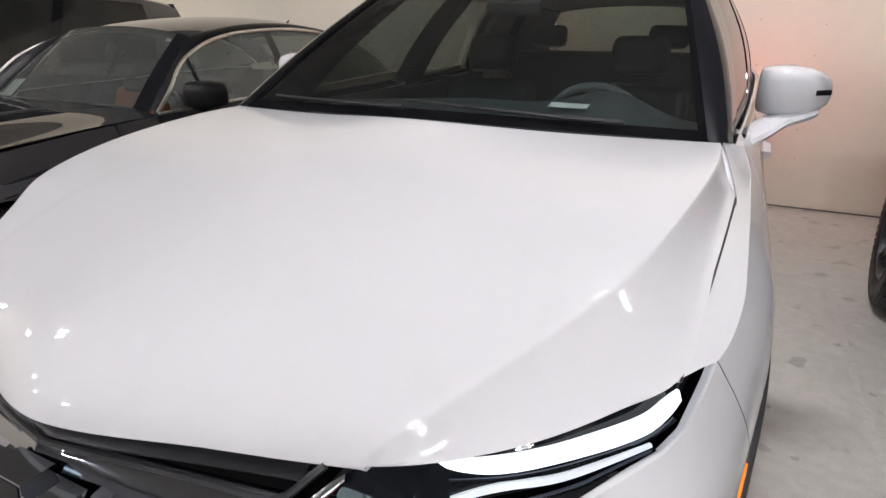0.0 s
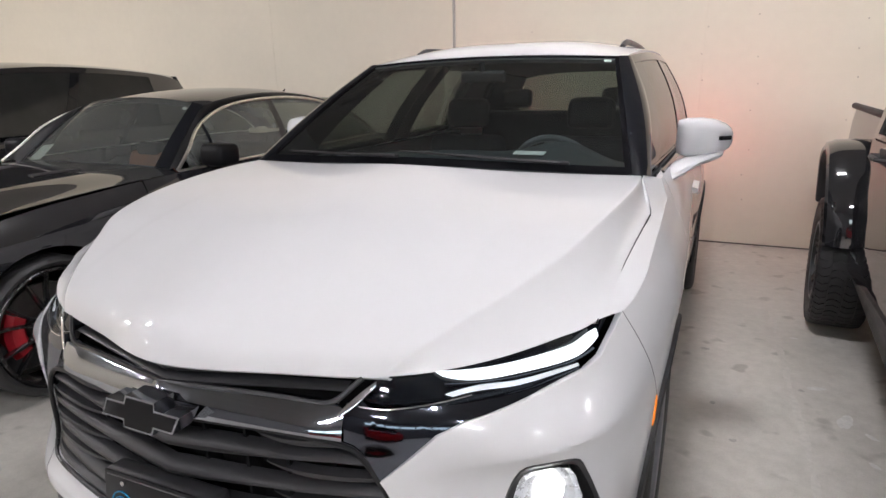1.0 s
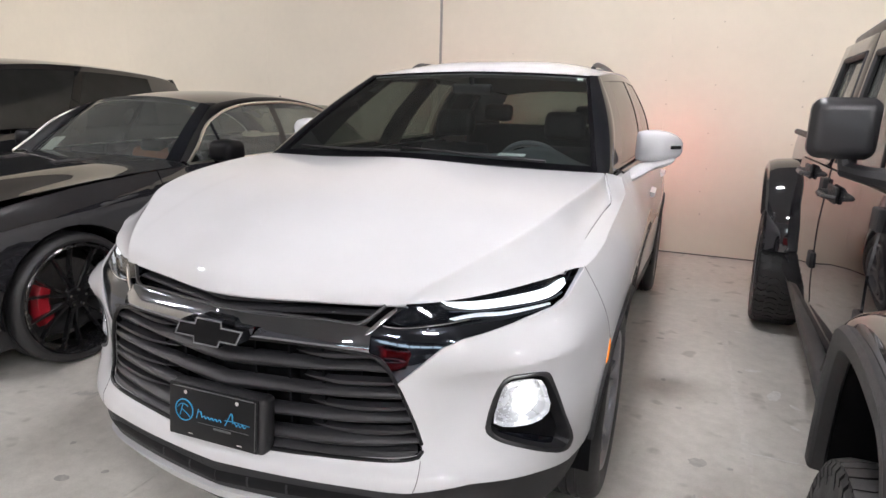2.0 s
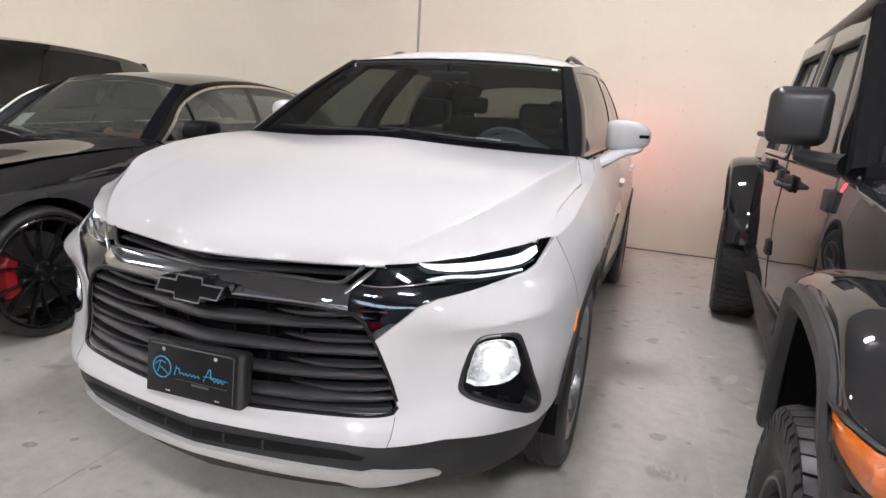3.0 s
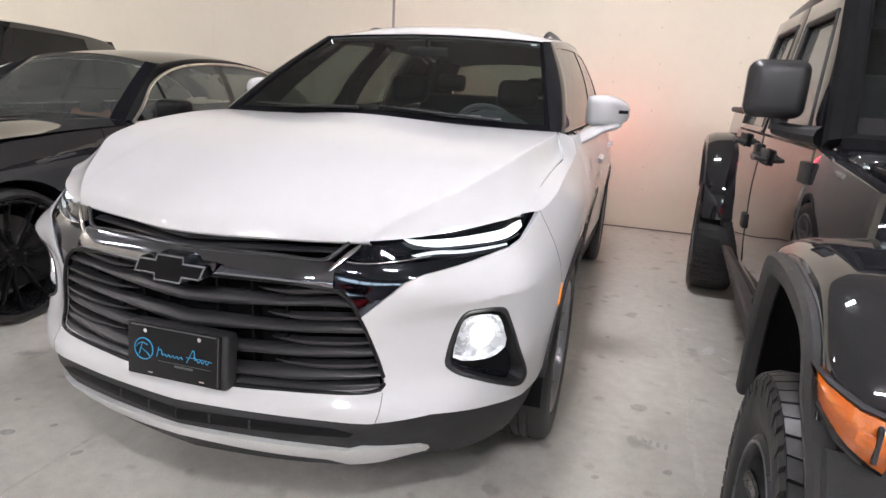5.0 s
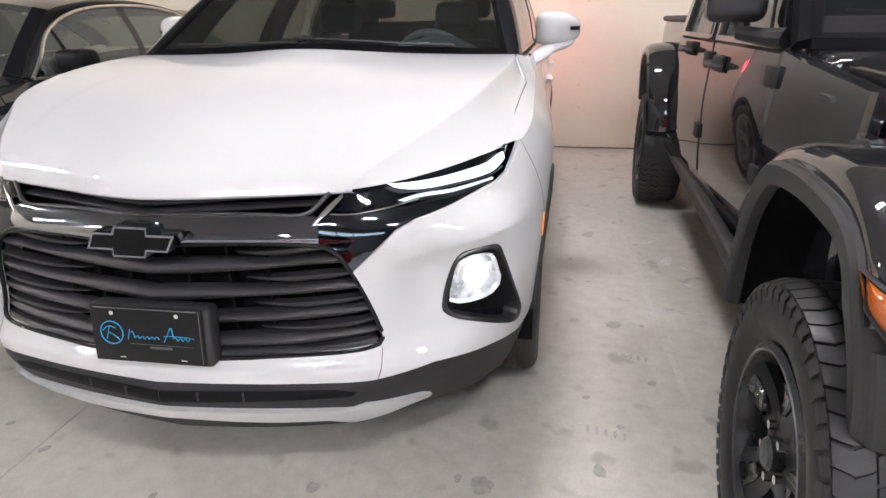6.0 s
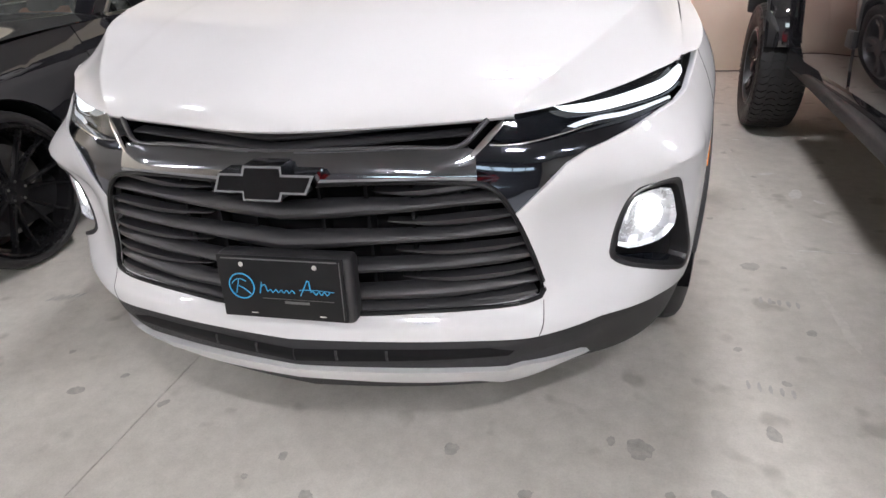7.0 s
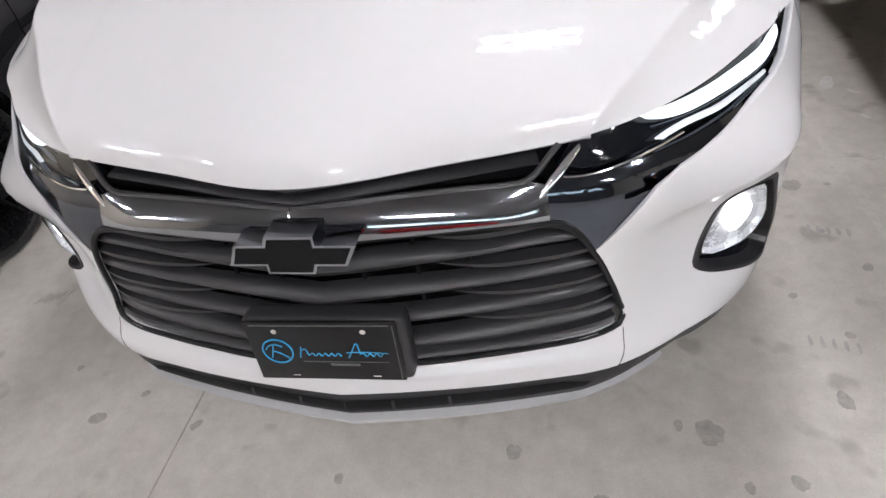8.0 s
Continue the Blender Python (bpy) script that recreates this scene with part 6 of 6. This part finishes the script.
# ---- black sedan and dark wagon ----
def low_car(name, label, m, plan, heights, stations, hood, belt, rail, roof, base, head, wheels, chrome, seats, glass_side, tail_y, wheel_spec, paint=BLACK_PAINT, own_house=False):
    """A closed car: skin, hood, glasshouse, roof, seats and wheels, from its guiding curves."""
    car = thing(name, label, "car", m=m)
    S = Skin(plan, heights, stations)
    uy = S.uy
    R, tw, rim, kind, tx = wheel_spec
    (fy, ry), zc, AR = wheels, R, R + 0.05
    top = lambda y: float(np.interp(y, belt[0], belt[1]))
    low, nose = 0.26, S.ux(0.02)
    for s in (1, -1):
        steps = [float(v) for v in np.linspace(0.30, fy + 0.62, 6)]
        fender = [(S.ux(0.55), 0.30), (S.ux(0.55), top(0.0))] + [(uy(y), top(y)) for y in steps] + [(uy(fy + 0.62), low)] + arch(S, fy, AR, zc, -8, 188, 22)
        part("front_fender", S.sheet(fender, s, 0.04), paint, car)
        y0, y1, y2 = fy + 0.627, fy + 1.68, ry - 0.30
        part("front_door", S.sheet([(uy(y0), low), (uy(y0), top(y0)), (uy((y0 + y1) / 2), top((y0 + y1) / 2)), (uy(y1), top(y1)), (uy(y1), low)], s, 0.06), paint, car)
        part("rear_door", S.sheet([(uy(y1 + 0.007), low), (uy(y1 + 0.007), top(y1)), (uy(y2), top(y2)), (uy(y2), 0.75)] + arch(S, ry, AR, zc, 140, 188, 6), s, 0.06), paint, car)
        part("rear_quarter", S.sheet([(uy(y2 + 0.007), 0.75), (uy(y2 + 0.007), top(y2)), (uy((y2 + tail_y) / 2), top((y2 + tail_y) / 2)), (uy(tail_y), top(tail_y)), (uy(tail_y), 0.35)] + arch(S, ry, AR, zc, -8, 138, 14), s, 0.06), paint, car)
        for y in (fy, ry):
            well(car, y, zc, AR - 0.004, s * (tx - 0.30), s * (tx + tw * 0.42))
            wheel(car, (s * tx, y, R), s, R, tw, rim, kind)
        part("door_handle", S.bar([(uy(y1 - 0.24), top(y1) - 0.13), (uy(y1 - 0.06), top(y1) - 0.125)], 0.026, 0.02, s, 8, -0.02), paint, car)
    part("front_bumper", S.sheet([(0, 0.24), (S.ux(0.55), 0.24), (S.ux(0.55), top(0.0)), (0, top(0.0) - 0.03)], both=True, step=0.06), paint, car)
    part("rear_bumper", S.sheet([(uy(tail_y), 0.35), (uy(tail_y), top(tail_y)), (S.run[-1] - 0.002, top(tail_y)), (S.run[-1] - 0.002, 0.35)], both=True, step=0.08), paint, car)
    bm = bmesh.new()
    cs = [curve_through(c, 26) for c in hood]
    cs[-1] = cs[-1] + np.array((0.012, 0, 0.010))
    add_grid(bm, [[p for p in curve_through([(-cs[1][i][0], cs[1][i][1], cs[1][i][2])] + [c[i] for c in cs], 30)[8:]] for i in range(27)])
    for v in bm.verts:
        v.co.x = max(v.co.x, 0)
    mirror_x(bm)
    part("hood", bm, paint, car)
    bl, rl = curve_through(seats["belt_line"], 60), curve_through(rail, 60)

    def house(q, h, s=1, out=0.0):
        p = [np.array([np.interp(q * 60, range(61), c[:, k]) for k in range(3)]) for c in (bl, rl)]
        v = p[0] + (p[1] - p[0]) * h
        return Vector((s * (v[0] + 0.03 * math.sin(math.pi * h) + out), v[1], v[2]))

    def pane(q0, q1, h0, h1, s, out, n=10, thick=0.004):
        bm = bmesh.new()
        add_grid(bm, [[house(q, h, s, out) for h in np.linspace(h0, h1, 8)] for q in np.linspace(q0, q1, n + 1)])
        thicken(bm, thick)
        return bm

    for s in (1, -1):
        for nm, q0, q1, h0, h1, material in () if own_house else (("front_pillar", 0.0, 0.05, 0, 1, paint), ("side_window", 0.05, 0.43, 0.03, 0.93, glass_side), ("centre_pillar", 0.43, 0.465, 0, 1, GLOSS_BLACK), ("side_window", 0.465, 0.80, 0.03, 0.93, glass_side), ("rear_pillar", 0.80, 1.0, 0, 1, paint), ("window_header", 0.0, 1.0, 0.92, 1.0, paint)):
            part(nm, pane(q0, q1, h0, h1, s, 0.0 if "window" == nm[-6:] else 0.005, 24 if nm == "window_header" else 10, 0.004 if material is glass_side else 0.03), material, car)
        if chrome and not own_house:
            bm = bmesh.new()
            line = [house(0.045, h, s, 0.012) for h in np.linspace(0.0, 0.86, 12)] + [house(q, 0.93, s, 0.012) for q in np.linspace(0.075, 0.80, 24)] + [house(0.815, h, s, 0.012) for h in (0.8, 0.5, 0.2, 0.02)]
            add_tube(bm, line, 0.011, 8)
            part("window_trim", bm, SATIN_CHROME, car, "bright chrome window trim")
            bm = bmesh.new()
            add_tube(bm, [house(q, 0.01, s, 0.012) for q in np.linspace(0.045, 0.82, 24)], 0.009, 8)
            part("belt_trim", bm, SATIN_CHROME, car)
        bm = box((0.0, -0.09, -0.065), (0.20, 0.09, 0.075), 0.045, 4)
        bmesh.ops.transform(bm, matrix=Matrix.Translation((seats["mirror"][0], seats["mirror"][1], seats["mirror"][2])), verts=bm.verts)
        for v in bm.verts:
            v.co.x *= s
        M = part("door_mirror", bm, EMBLEM_BLACK if chrome else paint, car)
        part("mirror_arm", box((min(s * (seats["mirror"][0] - 0.06), s * (seats["mirror"][0] + 0.06)), seats["mirror"][1] - 0.03, seats["mirror"][2] - 0.075), (max(s * (seats["mirror"][0] - 0.06), s * (seats["mirror"][0] + 0.06)), seats["mirror"][1] + 0.05, seats["mirror"][2] - 0.03), 0.015), paint, M)
    for nm, drop, material in (("roof", 0, paint), ("headliner", 0.04, HEADLINER if seats["light"] else CABIN)):
        cs = [curve_through(c, 26) for c in roof]
        bm = bmesh.new()
        add_grid(bm, [[np.array(p) - np.array((0, 0, drop)) for p in curve_through([(-cs[1][i][0], cs[1][i][1], cs[1][i][2])] + [c[i] for c in cs], 24)[8:]] for i in range(27)])
        for v in bm.verts:
            v.co.x = max(v.co.x, 0)
        mirror_x(bm)
        part(nm, bm, material, car)
    lo_, hi_ = curve_through(base, 30), curve_through(head, 30)
    bm = bmesh.new()
    add_grid(bm, [[Vector(a).lerp(Vector(b), h) + Vector((0, -0.006, 0.010)) * math.sin(math.pi * h) for h in np.linspace(0, 1, 12)] for a, b in zip(lo_, hi_)])
    part("windshield", bm, HAZY_SCREEN if chrome else WINDSHIELD, car)
    bm = bmesh.new()
    add_grid(bm, [[Vector(a) + Vector((0, -0.10, -0.012)), Vector(a) + Vector((0, -0.04, -0.022)), Vector(a) + Vector((0, 0.02, 0.004))] for a in lo_])
    part("cowl", bm, BLACK_PLASTIC, car)
    if chrome:
        # black printed border up both sides of the screen
        for ends in ((0, 1, 2), (28, 29, 30)):
            bm = bmesh.new()
            add_grid(bm, [[Vector(lo_[k]).lerp(Vector(hi_[k]), h) + Vector((0, -0.006, 0.010)) * math.sin(math.pi * h) + Vector((0, -0.004, 0.005)) for h in np.linspace(0, 1, 12)] for k in ends])
            part("screen_border", bm, GLOSS_BLACK, car)
    r0, r1 = seats["rear_glass"]
    bm = bmesh.new()
    add_grid(bm, [[(x, r0[1] + (r1[1] - r0[1]) * q, r0[2] + (r1[2] - r0[2]) * q + 0.02 * math.cos(x * 2)) for x in np.linspace(-(r0[0] + (r1[0] - r0[0]) * q), r0[0] + (r1[0] - r0[0]) * q, 10)] for q in np.linspace(0, 1, 6)])
    part("rear_window", bm, glass_side, car)
    if seats["deck"]:
        d0, d1, dw, dz0, dz1 = seats["deck"]
        bm = bmesh.new()
        add_grid(bm, [[(x, d0 + (d1 - d0) * q, dz0 + (dz1 - dz0) * q - 0.05 * (x / dw) ** 2) for x in np.linspace(-dw, dw, 12)] for q in np.linspace(0, 1, 6)])
        part("boot_lid", bm, paint, car)
    half = seats["half"]
    part("underbody", box((-half + 0.12, 0.2, 0.16), (half - 0.12, tail_y + 0.1, 0.34), 0.03), BLACK_PLASTIC, car)
    part("engine_bay", box((-half + 0.30, 0.3, 0.3), (half - 0.30, fy + 0.55, 0.78), 0.05), BLACK_PLASTIC, car)
    part("dashboard", box((-half + 0.14, fy + 0.62, 0.55), (half - 0.14, seats["dash"], top(1.6) - 0.03), 0.06, 3), CABIN, car)
    for x in (-0.38, 0.38):
        st = part("front_seat", box((x - 0.25, seats["y"], 0.40), (x + 0.25, seats["y"] + 0.5, 0.58), 0.05, 3), seats["mat"], car)
        part("seat_back", box((-0.25, 0, 0), (0.25, 0.13, 0.58), 0.06, 3, Matrix.Translation((x, seats["y"] + 0.48, 0.50)) @ pose(0, 0, 0, -18, 0, 0)), seats["mat"] if x < 0 else SEAT_BLACK, st)
        part("headrest", box((-0.13, 0.0, 0.51), (0.13, 0.10, 0.62), 0.04, 3, Matrix.Translation((x, seats["y"] + 0.48, 0.52)) @ pose(0, 0, 0, -16, 0, 0)), SEAT_BLACK, st)
    part("rear_seat", box((-half + 0.25, seats["y"] + 1.35, 0.45), (half - 0.25, seats["y"] + 1.55, 1.05), 0.06, 3), SEAT_BLACK, car)
    part("cabin_floor", box((-half + 0.14, fy + 0.6, 0.30), (half - 0.14, ry + 0.3, 0.36)), CABIN, car)
    return car, S, lo_, hi_


def sedan_house(car):
    """Arched side windows in bright trim, with one smooth black panel from the screen pillar over the rail to the tail."""
    inner = curve_through([(0.875, 1.94, 1.035), (0.835, 2.07, 1.135), (0.775, 2.22, 1.265), (0.735, 2.40, 1.350), (0.705, 2.61, 1.402), (0.690, 2.91, 1.432), (0.680, 3.33, 1.436), (0.675, 3.72, 1.392), (0.69, 4.12, 1.280), (0.73, 4.42, 1.110)], 60)
    outer = curve_through([(0.730, 1.99, 1.022), (0.685, 2.14, 1.147), (0.635, 2.30, 1.282), (0.60, 2.45, 1.394), (0.59, 2.70, 1.447), (0.58, 3.05, 1.472), (0.57, 3.50, 1.458), (0.56, 3.90, 1.403), (0.57, 4.30, 1.285), (0.62, 4.58, 1.110)], 60)
    belt = curve_through([(0.885, 1.94, 1.035), (0.895, 2.4, 1.048), (0.90, 3.2, 1.066), (0.88, 3.9, 1.084), (0.80, 4.42, 1.085)], 60)

    def side_at(y, h):
        a, b = (np.array([np.interp(y, c[:, 1], c[:, k]) for k in (0, 2)]) for c in (belt, inner))
        p = a + (b - a) * h
        return p[0] + 0.022 * math.sin(math.pi * h), p[1]

    for s in (1, -1):
        bm = bmesh.new()
        rows = []
        for a, b in zip(inner, outer):
            m = (a + b) / 2 + np.array((0.014, 0, 0.012))
            rows.append([(s * p[0], p[1], p[2]) for p in [a + np.array((-0.03, 0, -0.004))] + list(curve_through([a, m, b], 8))])
        add_grid(bm, rows)
        part("roof_side", bm, EMBLEM_BLACK, car, "smooth black pillar and roof rail", 60)
        for nm, y0, y1, out, material in (("side_window", 2.02, 2.99, -0.006, HAZY_SIDE), ("side_window", 3.05, 4.40, -0.006, HAZY_SIDE), ("centre_pillar", 2.985, 3.055, 0.0, GLOSS_BLACK)):
            bm = bmesh.new()
            rows = []
            for y in np.linspace(y0, y1, 24):
                row = []
                for h in np.linspace(0, 1, 9):
                    # the pillar leans forward towards its foot
                    yy = y - (0.07 * (1 - h) if y > 2.9 and y < 3.06 else 0)
                    x, z = side_at(yy, h)
                    row.append((s * (x + out), yy, z))
                rows.append(row)
            add_grid(bm, rows)
            part(nm, bm, material, car)
        bm = bmesh.new()
        add_tube(bm, [(s * (p[0] + 0.004), p[1], p[2]) for p in inner], 0.0105, 8)
        part("window_trim", bm, SATIN_CHROME, car, "bright chrome window trim")
        bm = bmesh.new()
        add_tube(bm, [(s * (p[0] + 0.006), p[1], p[2] - 0.004) for p in belt], 0.008, 8)
        part("belt_trim", bm, SATIN_CHROME, car)
        # shoulder between the trim and the body skin, and the small fixed corner of the front window
        bm = bmesh.new()
        add_grid(bm, [[(s * (p[0] - 0.02), p[1], p[2] - 0.006), (s * (p[0] + 0.010), p[1], p[2] - 0.012), (s * (p[0] + 0.022), p[1], p[2] - 0.05)] for p in belt])
        part("shoulder", bm, BLACK_PAINT, car)
        bm = bmesh.new()
        add_tube(bm, [(s * side_at(y, h)[0] + s * 0.004, y, side_at(y, h)[1]) for y, h in ((2.24, 0.02), (2.26, 0.5), (2.275, 0.98))], 0.012, 6, flat=0.6)
        part("quarter_bar", bm, GLOSS_BLACK, car)


def sedan():
    half = 0.94
    car, S, lo_, hi_ = low_car(
        "sedan", "glossy black sedan with black wheels and red calipers", pose(-2.78, -0.10, 0),
        [(0, 0.0), (0.3, 0.03), (0.6, 0.14), (0.80, 0.32), (0.90, 0.58), (0.935, 0.9), (0.94, 1.6), (0.94, 3.2), (0.93, 4.1), (0.88, 4.7), (0.7, 4.98), (0, 5.08)],
        (0.20, 0.40, 0.60, 0.75, 0.85, 0.95, 1.02, 1.10),
        [(0.0, (0.05, 0.0, 0.0, 0.02, 0.06, 0.12, 0.2, 0.3)), (("x", 0.8), (0.08, 0.02, 0.0, 0.02, 0.06, 0.14, 0.2, 0.3)), (("y", 1.0), (0.06, 0.02, 0.0, 0.01, 0.03, 0.09, 0.15, 0.24)), (("y", 2.0), (0.08, 0.05, 0.04, 0.02, 0.01, 0.03, 0.06, 0.12)), (("y", 3.2), (0.08, 0.05, 0.04, 0.02, 0.01, 0.02, 0.05, 0.10)), (("y", 4.1), (0.06, 0.03, 0.01, 0.0, 0.01, 0.03, 0.06, 0.12)), (("y", 4.95), (0.06, 0.02, 0.0, 0.0, 0.02, 0.05, 0.09, 0.14))],
        [[(0, 0.05, 0.80), (0, 0.5, 0.93), (0, 1.2, 1.02), (0, 1.86, 1.06)], [(0.42, 0.10, 0.79), (0.46, 0.5, 0.925), (0.48, 1.2, 1.015), (0.52, 1.92, 1.050)], [(0.60, 0.20, 0.77), (0.72, 0.5, 0.895), (0.77, 1.2, 0.985), (0.80, 1.95, 1.030)], [(0.66, 0.24, 0.76), (0.80, 0.55, 0.885), (0.845, 1.2, 0.972), (0.868, 1.92, 1.010)]],
        ((0.0, 0.3, 1.0, 1.6, 2.0, 3.2, 4.0, 4.9), (0.74, 0.82, 0.945, 1.000, 1.030, 1.06, 1.08, 1.02)),
        [(0.70, 2.52, 1.385), (0.68, 2.85, 1.435), (0.67, 3.3, 1.448), (0.66, 3.7, 1.42), (0.62, 4.15, 1.32), (0.60, 4.45, 1.20)],
        [[(0, 2.40, 1.462), (0, 2.9, 1.515), (0, 3.4, 1.515), (0, 4.08, 1.415)], [(0.34, 2.41, 1.448), (0.34, 2.9, 1.503), (0.34, 3.4, 1.504), (0.33, 4.08, 1.405)], [(0.62, 2.45, 1.402), (0.605, 2.8, 1.462), (0.59, 3.25, 1.478), (0.575, 3.75, 1.435), (0.56, 4.08, 1.365)]],
        [(-0.76, 1.985, 1.030), (-0.45, 1.93, 1.052), (0, 1.90, 1.060), (0.45, 1.93, 1.052), (0.76, 1.985, 1.030)],
        [(-0.62, 2.45, 1.402), (-0.34, 2.41, 1.446), (0, 2.40, 1.460), (0.34, 2.41, 1.446), (0.62, 2.45, 1.402)],
        (1.07, 4.03), True,
        dict(belt_line=[(0.865, 1.93, 1.035), (0.89, 2.4, 1.045), (0.90, 3.2, 1.065), (0.88, 3.9, 1.085), (0.80, 4.5, 1.08)], mirror=(0.90, 2.17, 1.105), light=True, rear_glass=((0.58, 4.05, 1.41), (0.66, 4.55, 1.09)), deck=(4.52, 5.02, 0.72, 1.095, 1.02), half=half, dash=2.28, y=2.12, mat=SEAT_TAN),
        SIDE_GLASS, 4.72, (0.362, 0.255, 0.305, "black", 0.80), own_house=True)
    sedan_house(car)
    for name, a0, a1, h0, h1, material in (("windshield_sticker", 0.885, 0.912, 0.885, 0.925, PAPER), ("dash_paper", 0.08, 0.20, 0.03, 0.26, PAPER)):
        bm = bmesh.new()
        add_grid(bm, [[Vector(lo_[int(a * 30)]).lerp(Vector(hi_[int(a * 30)]), h).lerp(Vector(lo_[int(a * 30) + 1]).lerp(Vector(hi_[int(a * 30) + 1]), h), a * 30 % 1) + Vector((0, -0.006, 0.010)) * math.sin(math.pi * h) + Vector((0, 0.008, -0.008)) for h in np.linspace(h0, h1, 4)] for a in np.linspace(a0, a1, 6)])
        part(name, bm, material, car, "white paper behind the windshield" if name == "dash_paper" else "")
    for s in (1, -1):
        bm = bmesh.new()
        add_tube(bm, [(s * 0.26, 1.45, 1.043), (s * 0.30, 1.62, 1.050), (s * 0.33, 1.70, 1.050)], [0.05, 0.06, 0.03], 10, flat=0.12)
        part("hood_vent", bm, BLACK_PLASTIC, car)
    bm = bmesh.new()
    tm = Matrix.Translation((0.40, 2.40, 1.00)) @ pose(0, 0, 0, -65, 0, 0)
    add_tube(bm, [tm @ Vector((0.15 * math.cos(a), 0.15 * math.sin(a), 0)) for a in np.linspace(0, 2 * math.pi, 30, endpoint=False)], 0.015, 8, closed=True)
    part("steering_wheel", bm, CABIN, car)
    bm = bmesh.new()
    add_tube(bm, [(0, 4.0, 1.44), (0, 4.08, 1.50)], [0.02, 0.006], 8)
    part("aerial", bm, BLACK_PAINT, car)
    return car


def wagon(label, m, paint):
    half = 0.97
    low_car(
        "wagon_car", label, m,
        [(0, 0.0), (0.4, 0.03), (0.7, 0.14), (0.86, 0.32), (0.94, 0.6), (0.965, 1.0), (0.97, 2.0), (0.97, 3.4), (0.96, 4.0), (0.90, 4.45), (0.7, 4.62), (0, 4.68)],
        (0.20, 0.45, 0.70, 0.90, 1.00, 1.10, 1.20),
        [(0.0, (0.05, 0.0, 0.0, 0.03, 0.06, 0.10, 0.2)), (("y", 1.0), (0.06, 0.02, 0.0, 0.01, 0.04, 0.09, 0.16)), (("y", 2.4), (0.08, 0.04, 0.02, 0.01, 0.02, 0.04, 0.08)), (("y", 4.0), (0.06, 0.03, 0.01, 0.0, 0.01, 0.04, 0.08)), (("y", 4.6), (0.06, 0.02, 0.0, 0.0, 0.02, 0.05, 0.09))],
        [[(0, 0.05, 0.98), (0, 0.5, 1.08), (0, 1.0, 1.12), (0, 1.40, 1.15)], [(0.45, 0.10, 0.97), (0.48, 0.5, 1.07), (0.50, 1.0, 1.11), (0.52, 1.42, 1.14)], [(0.66, 0.22, 0.94), (0.76, 0.5, 1.04), (0.80, 1.0, 1.09), (0.82, 1.48, 1.12)], [(0.70, 0.25, 0.93), (0.82, 0.55, 1.02), (0.86, 1.0, 1.075), (0.87, 1.48, 1.10)]],
        ((0.0, 0.3, 1.0, 1.6, 2.4, 3.4, 4.5), (0.92, 0.98, 1.06, 1.10, 1.12, 1.15, 1.15)),
        [(0.70, 2.15, 1.66), (0.71, 2.6, 1.72), (0.71, 3.2, 1.735), (0.70, 3.8, 1.71), (0.67, 4.2, 1.67), (0.64, 4.42, 1.62)],
        [[(0, 2.05, 1.73), (0, 2.7, 1.79), (0, 3.5, 1.79), (0, 4.45, 1.71)], [(0.36, 2.06, 1.715), (0.37, 2.7, 1.775), (0.37, 3.5, 1.775), (0.35, 4.45, 1.70)], [(0.70, 2.15, 1.665), (0.715, 2.7, 1.730), (0.71, 3.5, 1.728), (0.65, 4.42, 1.63)]],
        [(-0.84, 1.55, 1.11), (-0.45, 1.45, 1.14), (0, 1.42, 1.15), (0.45, 1.45, 1.14), (0.84, 1.55, 1.11)],
        [(-0.70, 2.15, 1.665), (-0.36, 2.06, 1.71), (0, 2.05, 1.725), (0.36, 2.06, 1.71), (0.70, 2.15, 1.665)],
        (0.93, 3.75), False,
        dict(belt_line=[(0.885, 1.50, 1.12), (0.90, 2.2, 1.135), (0.91, 3.2, 1.155), (0.89, 4.0, 1.17), (0.82, 4.5, 1.16)], mirror=(0.88, 1.85, 1.20), light=False, rear_glass=((0.60, 4.44, 1.66), (0.74, 4.62, 1.16)), deck=None, half=half, dash=1.95, y=2.2, mat=SEAT_BLACK),
        DARK_GLASS, 4.3, (0.37, 0.255, 0.26, "alloy", 0.82), paint)


sedan()
wagon("dark sport utility wagon with tinted windows", pose(-5.25, -0.05, 0), BLACK_PAINT)
# across the aisle, seen mirrored in the chrome and gloss
wagon("red sport utility wagon parked across the aisle", pose(0.9, -4.3, 0, 0, 0, 180), RED_PAINT)
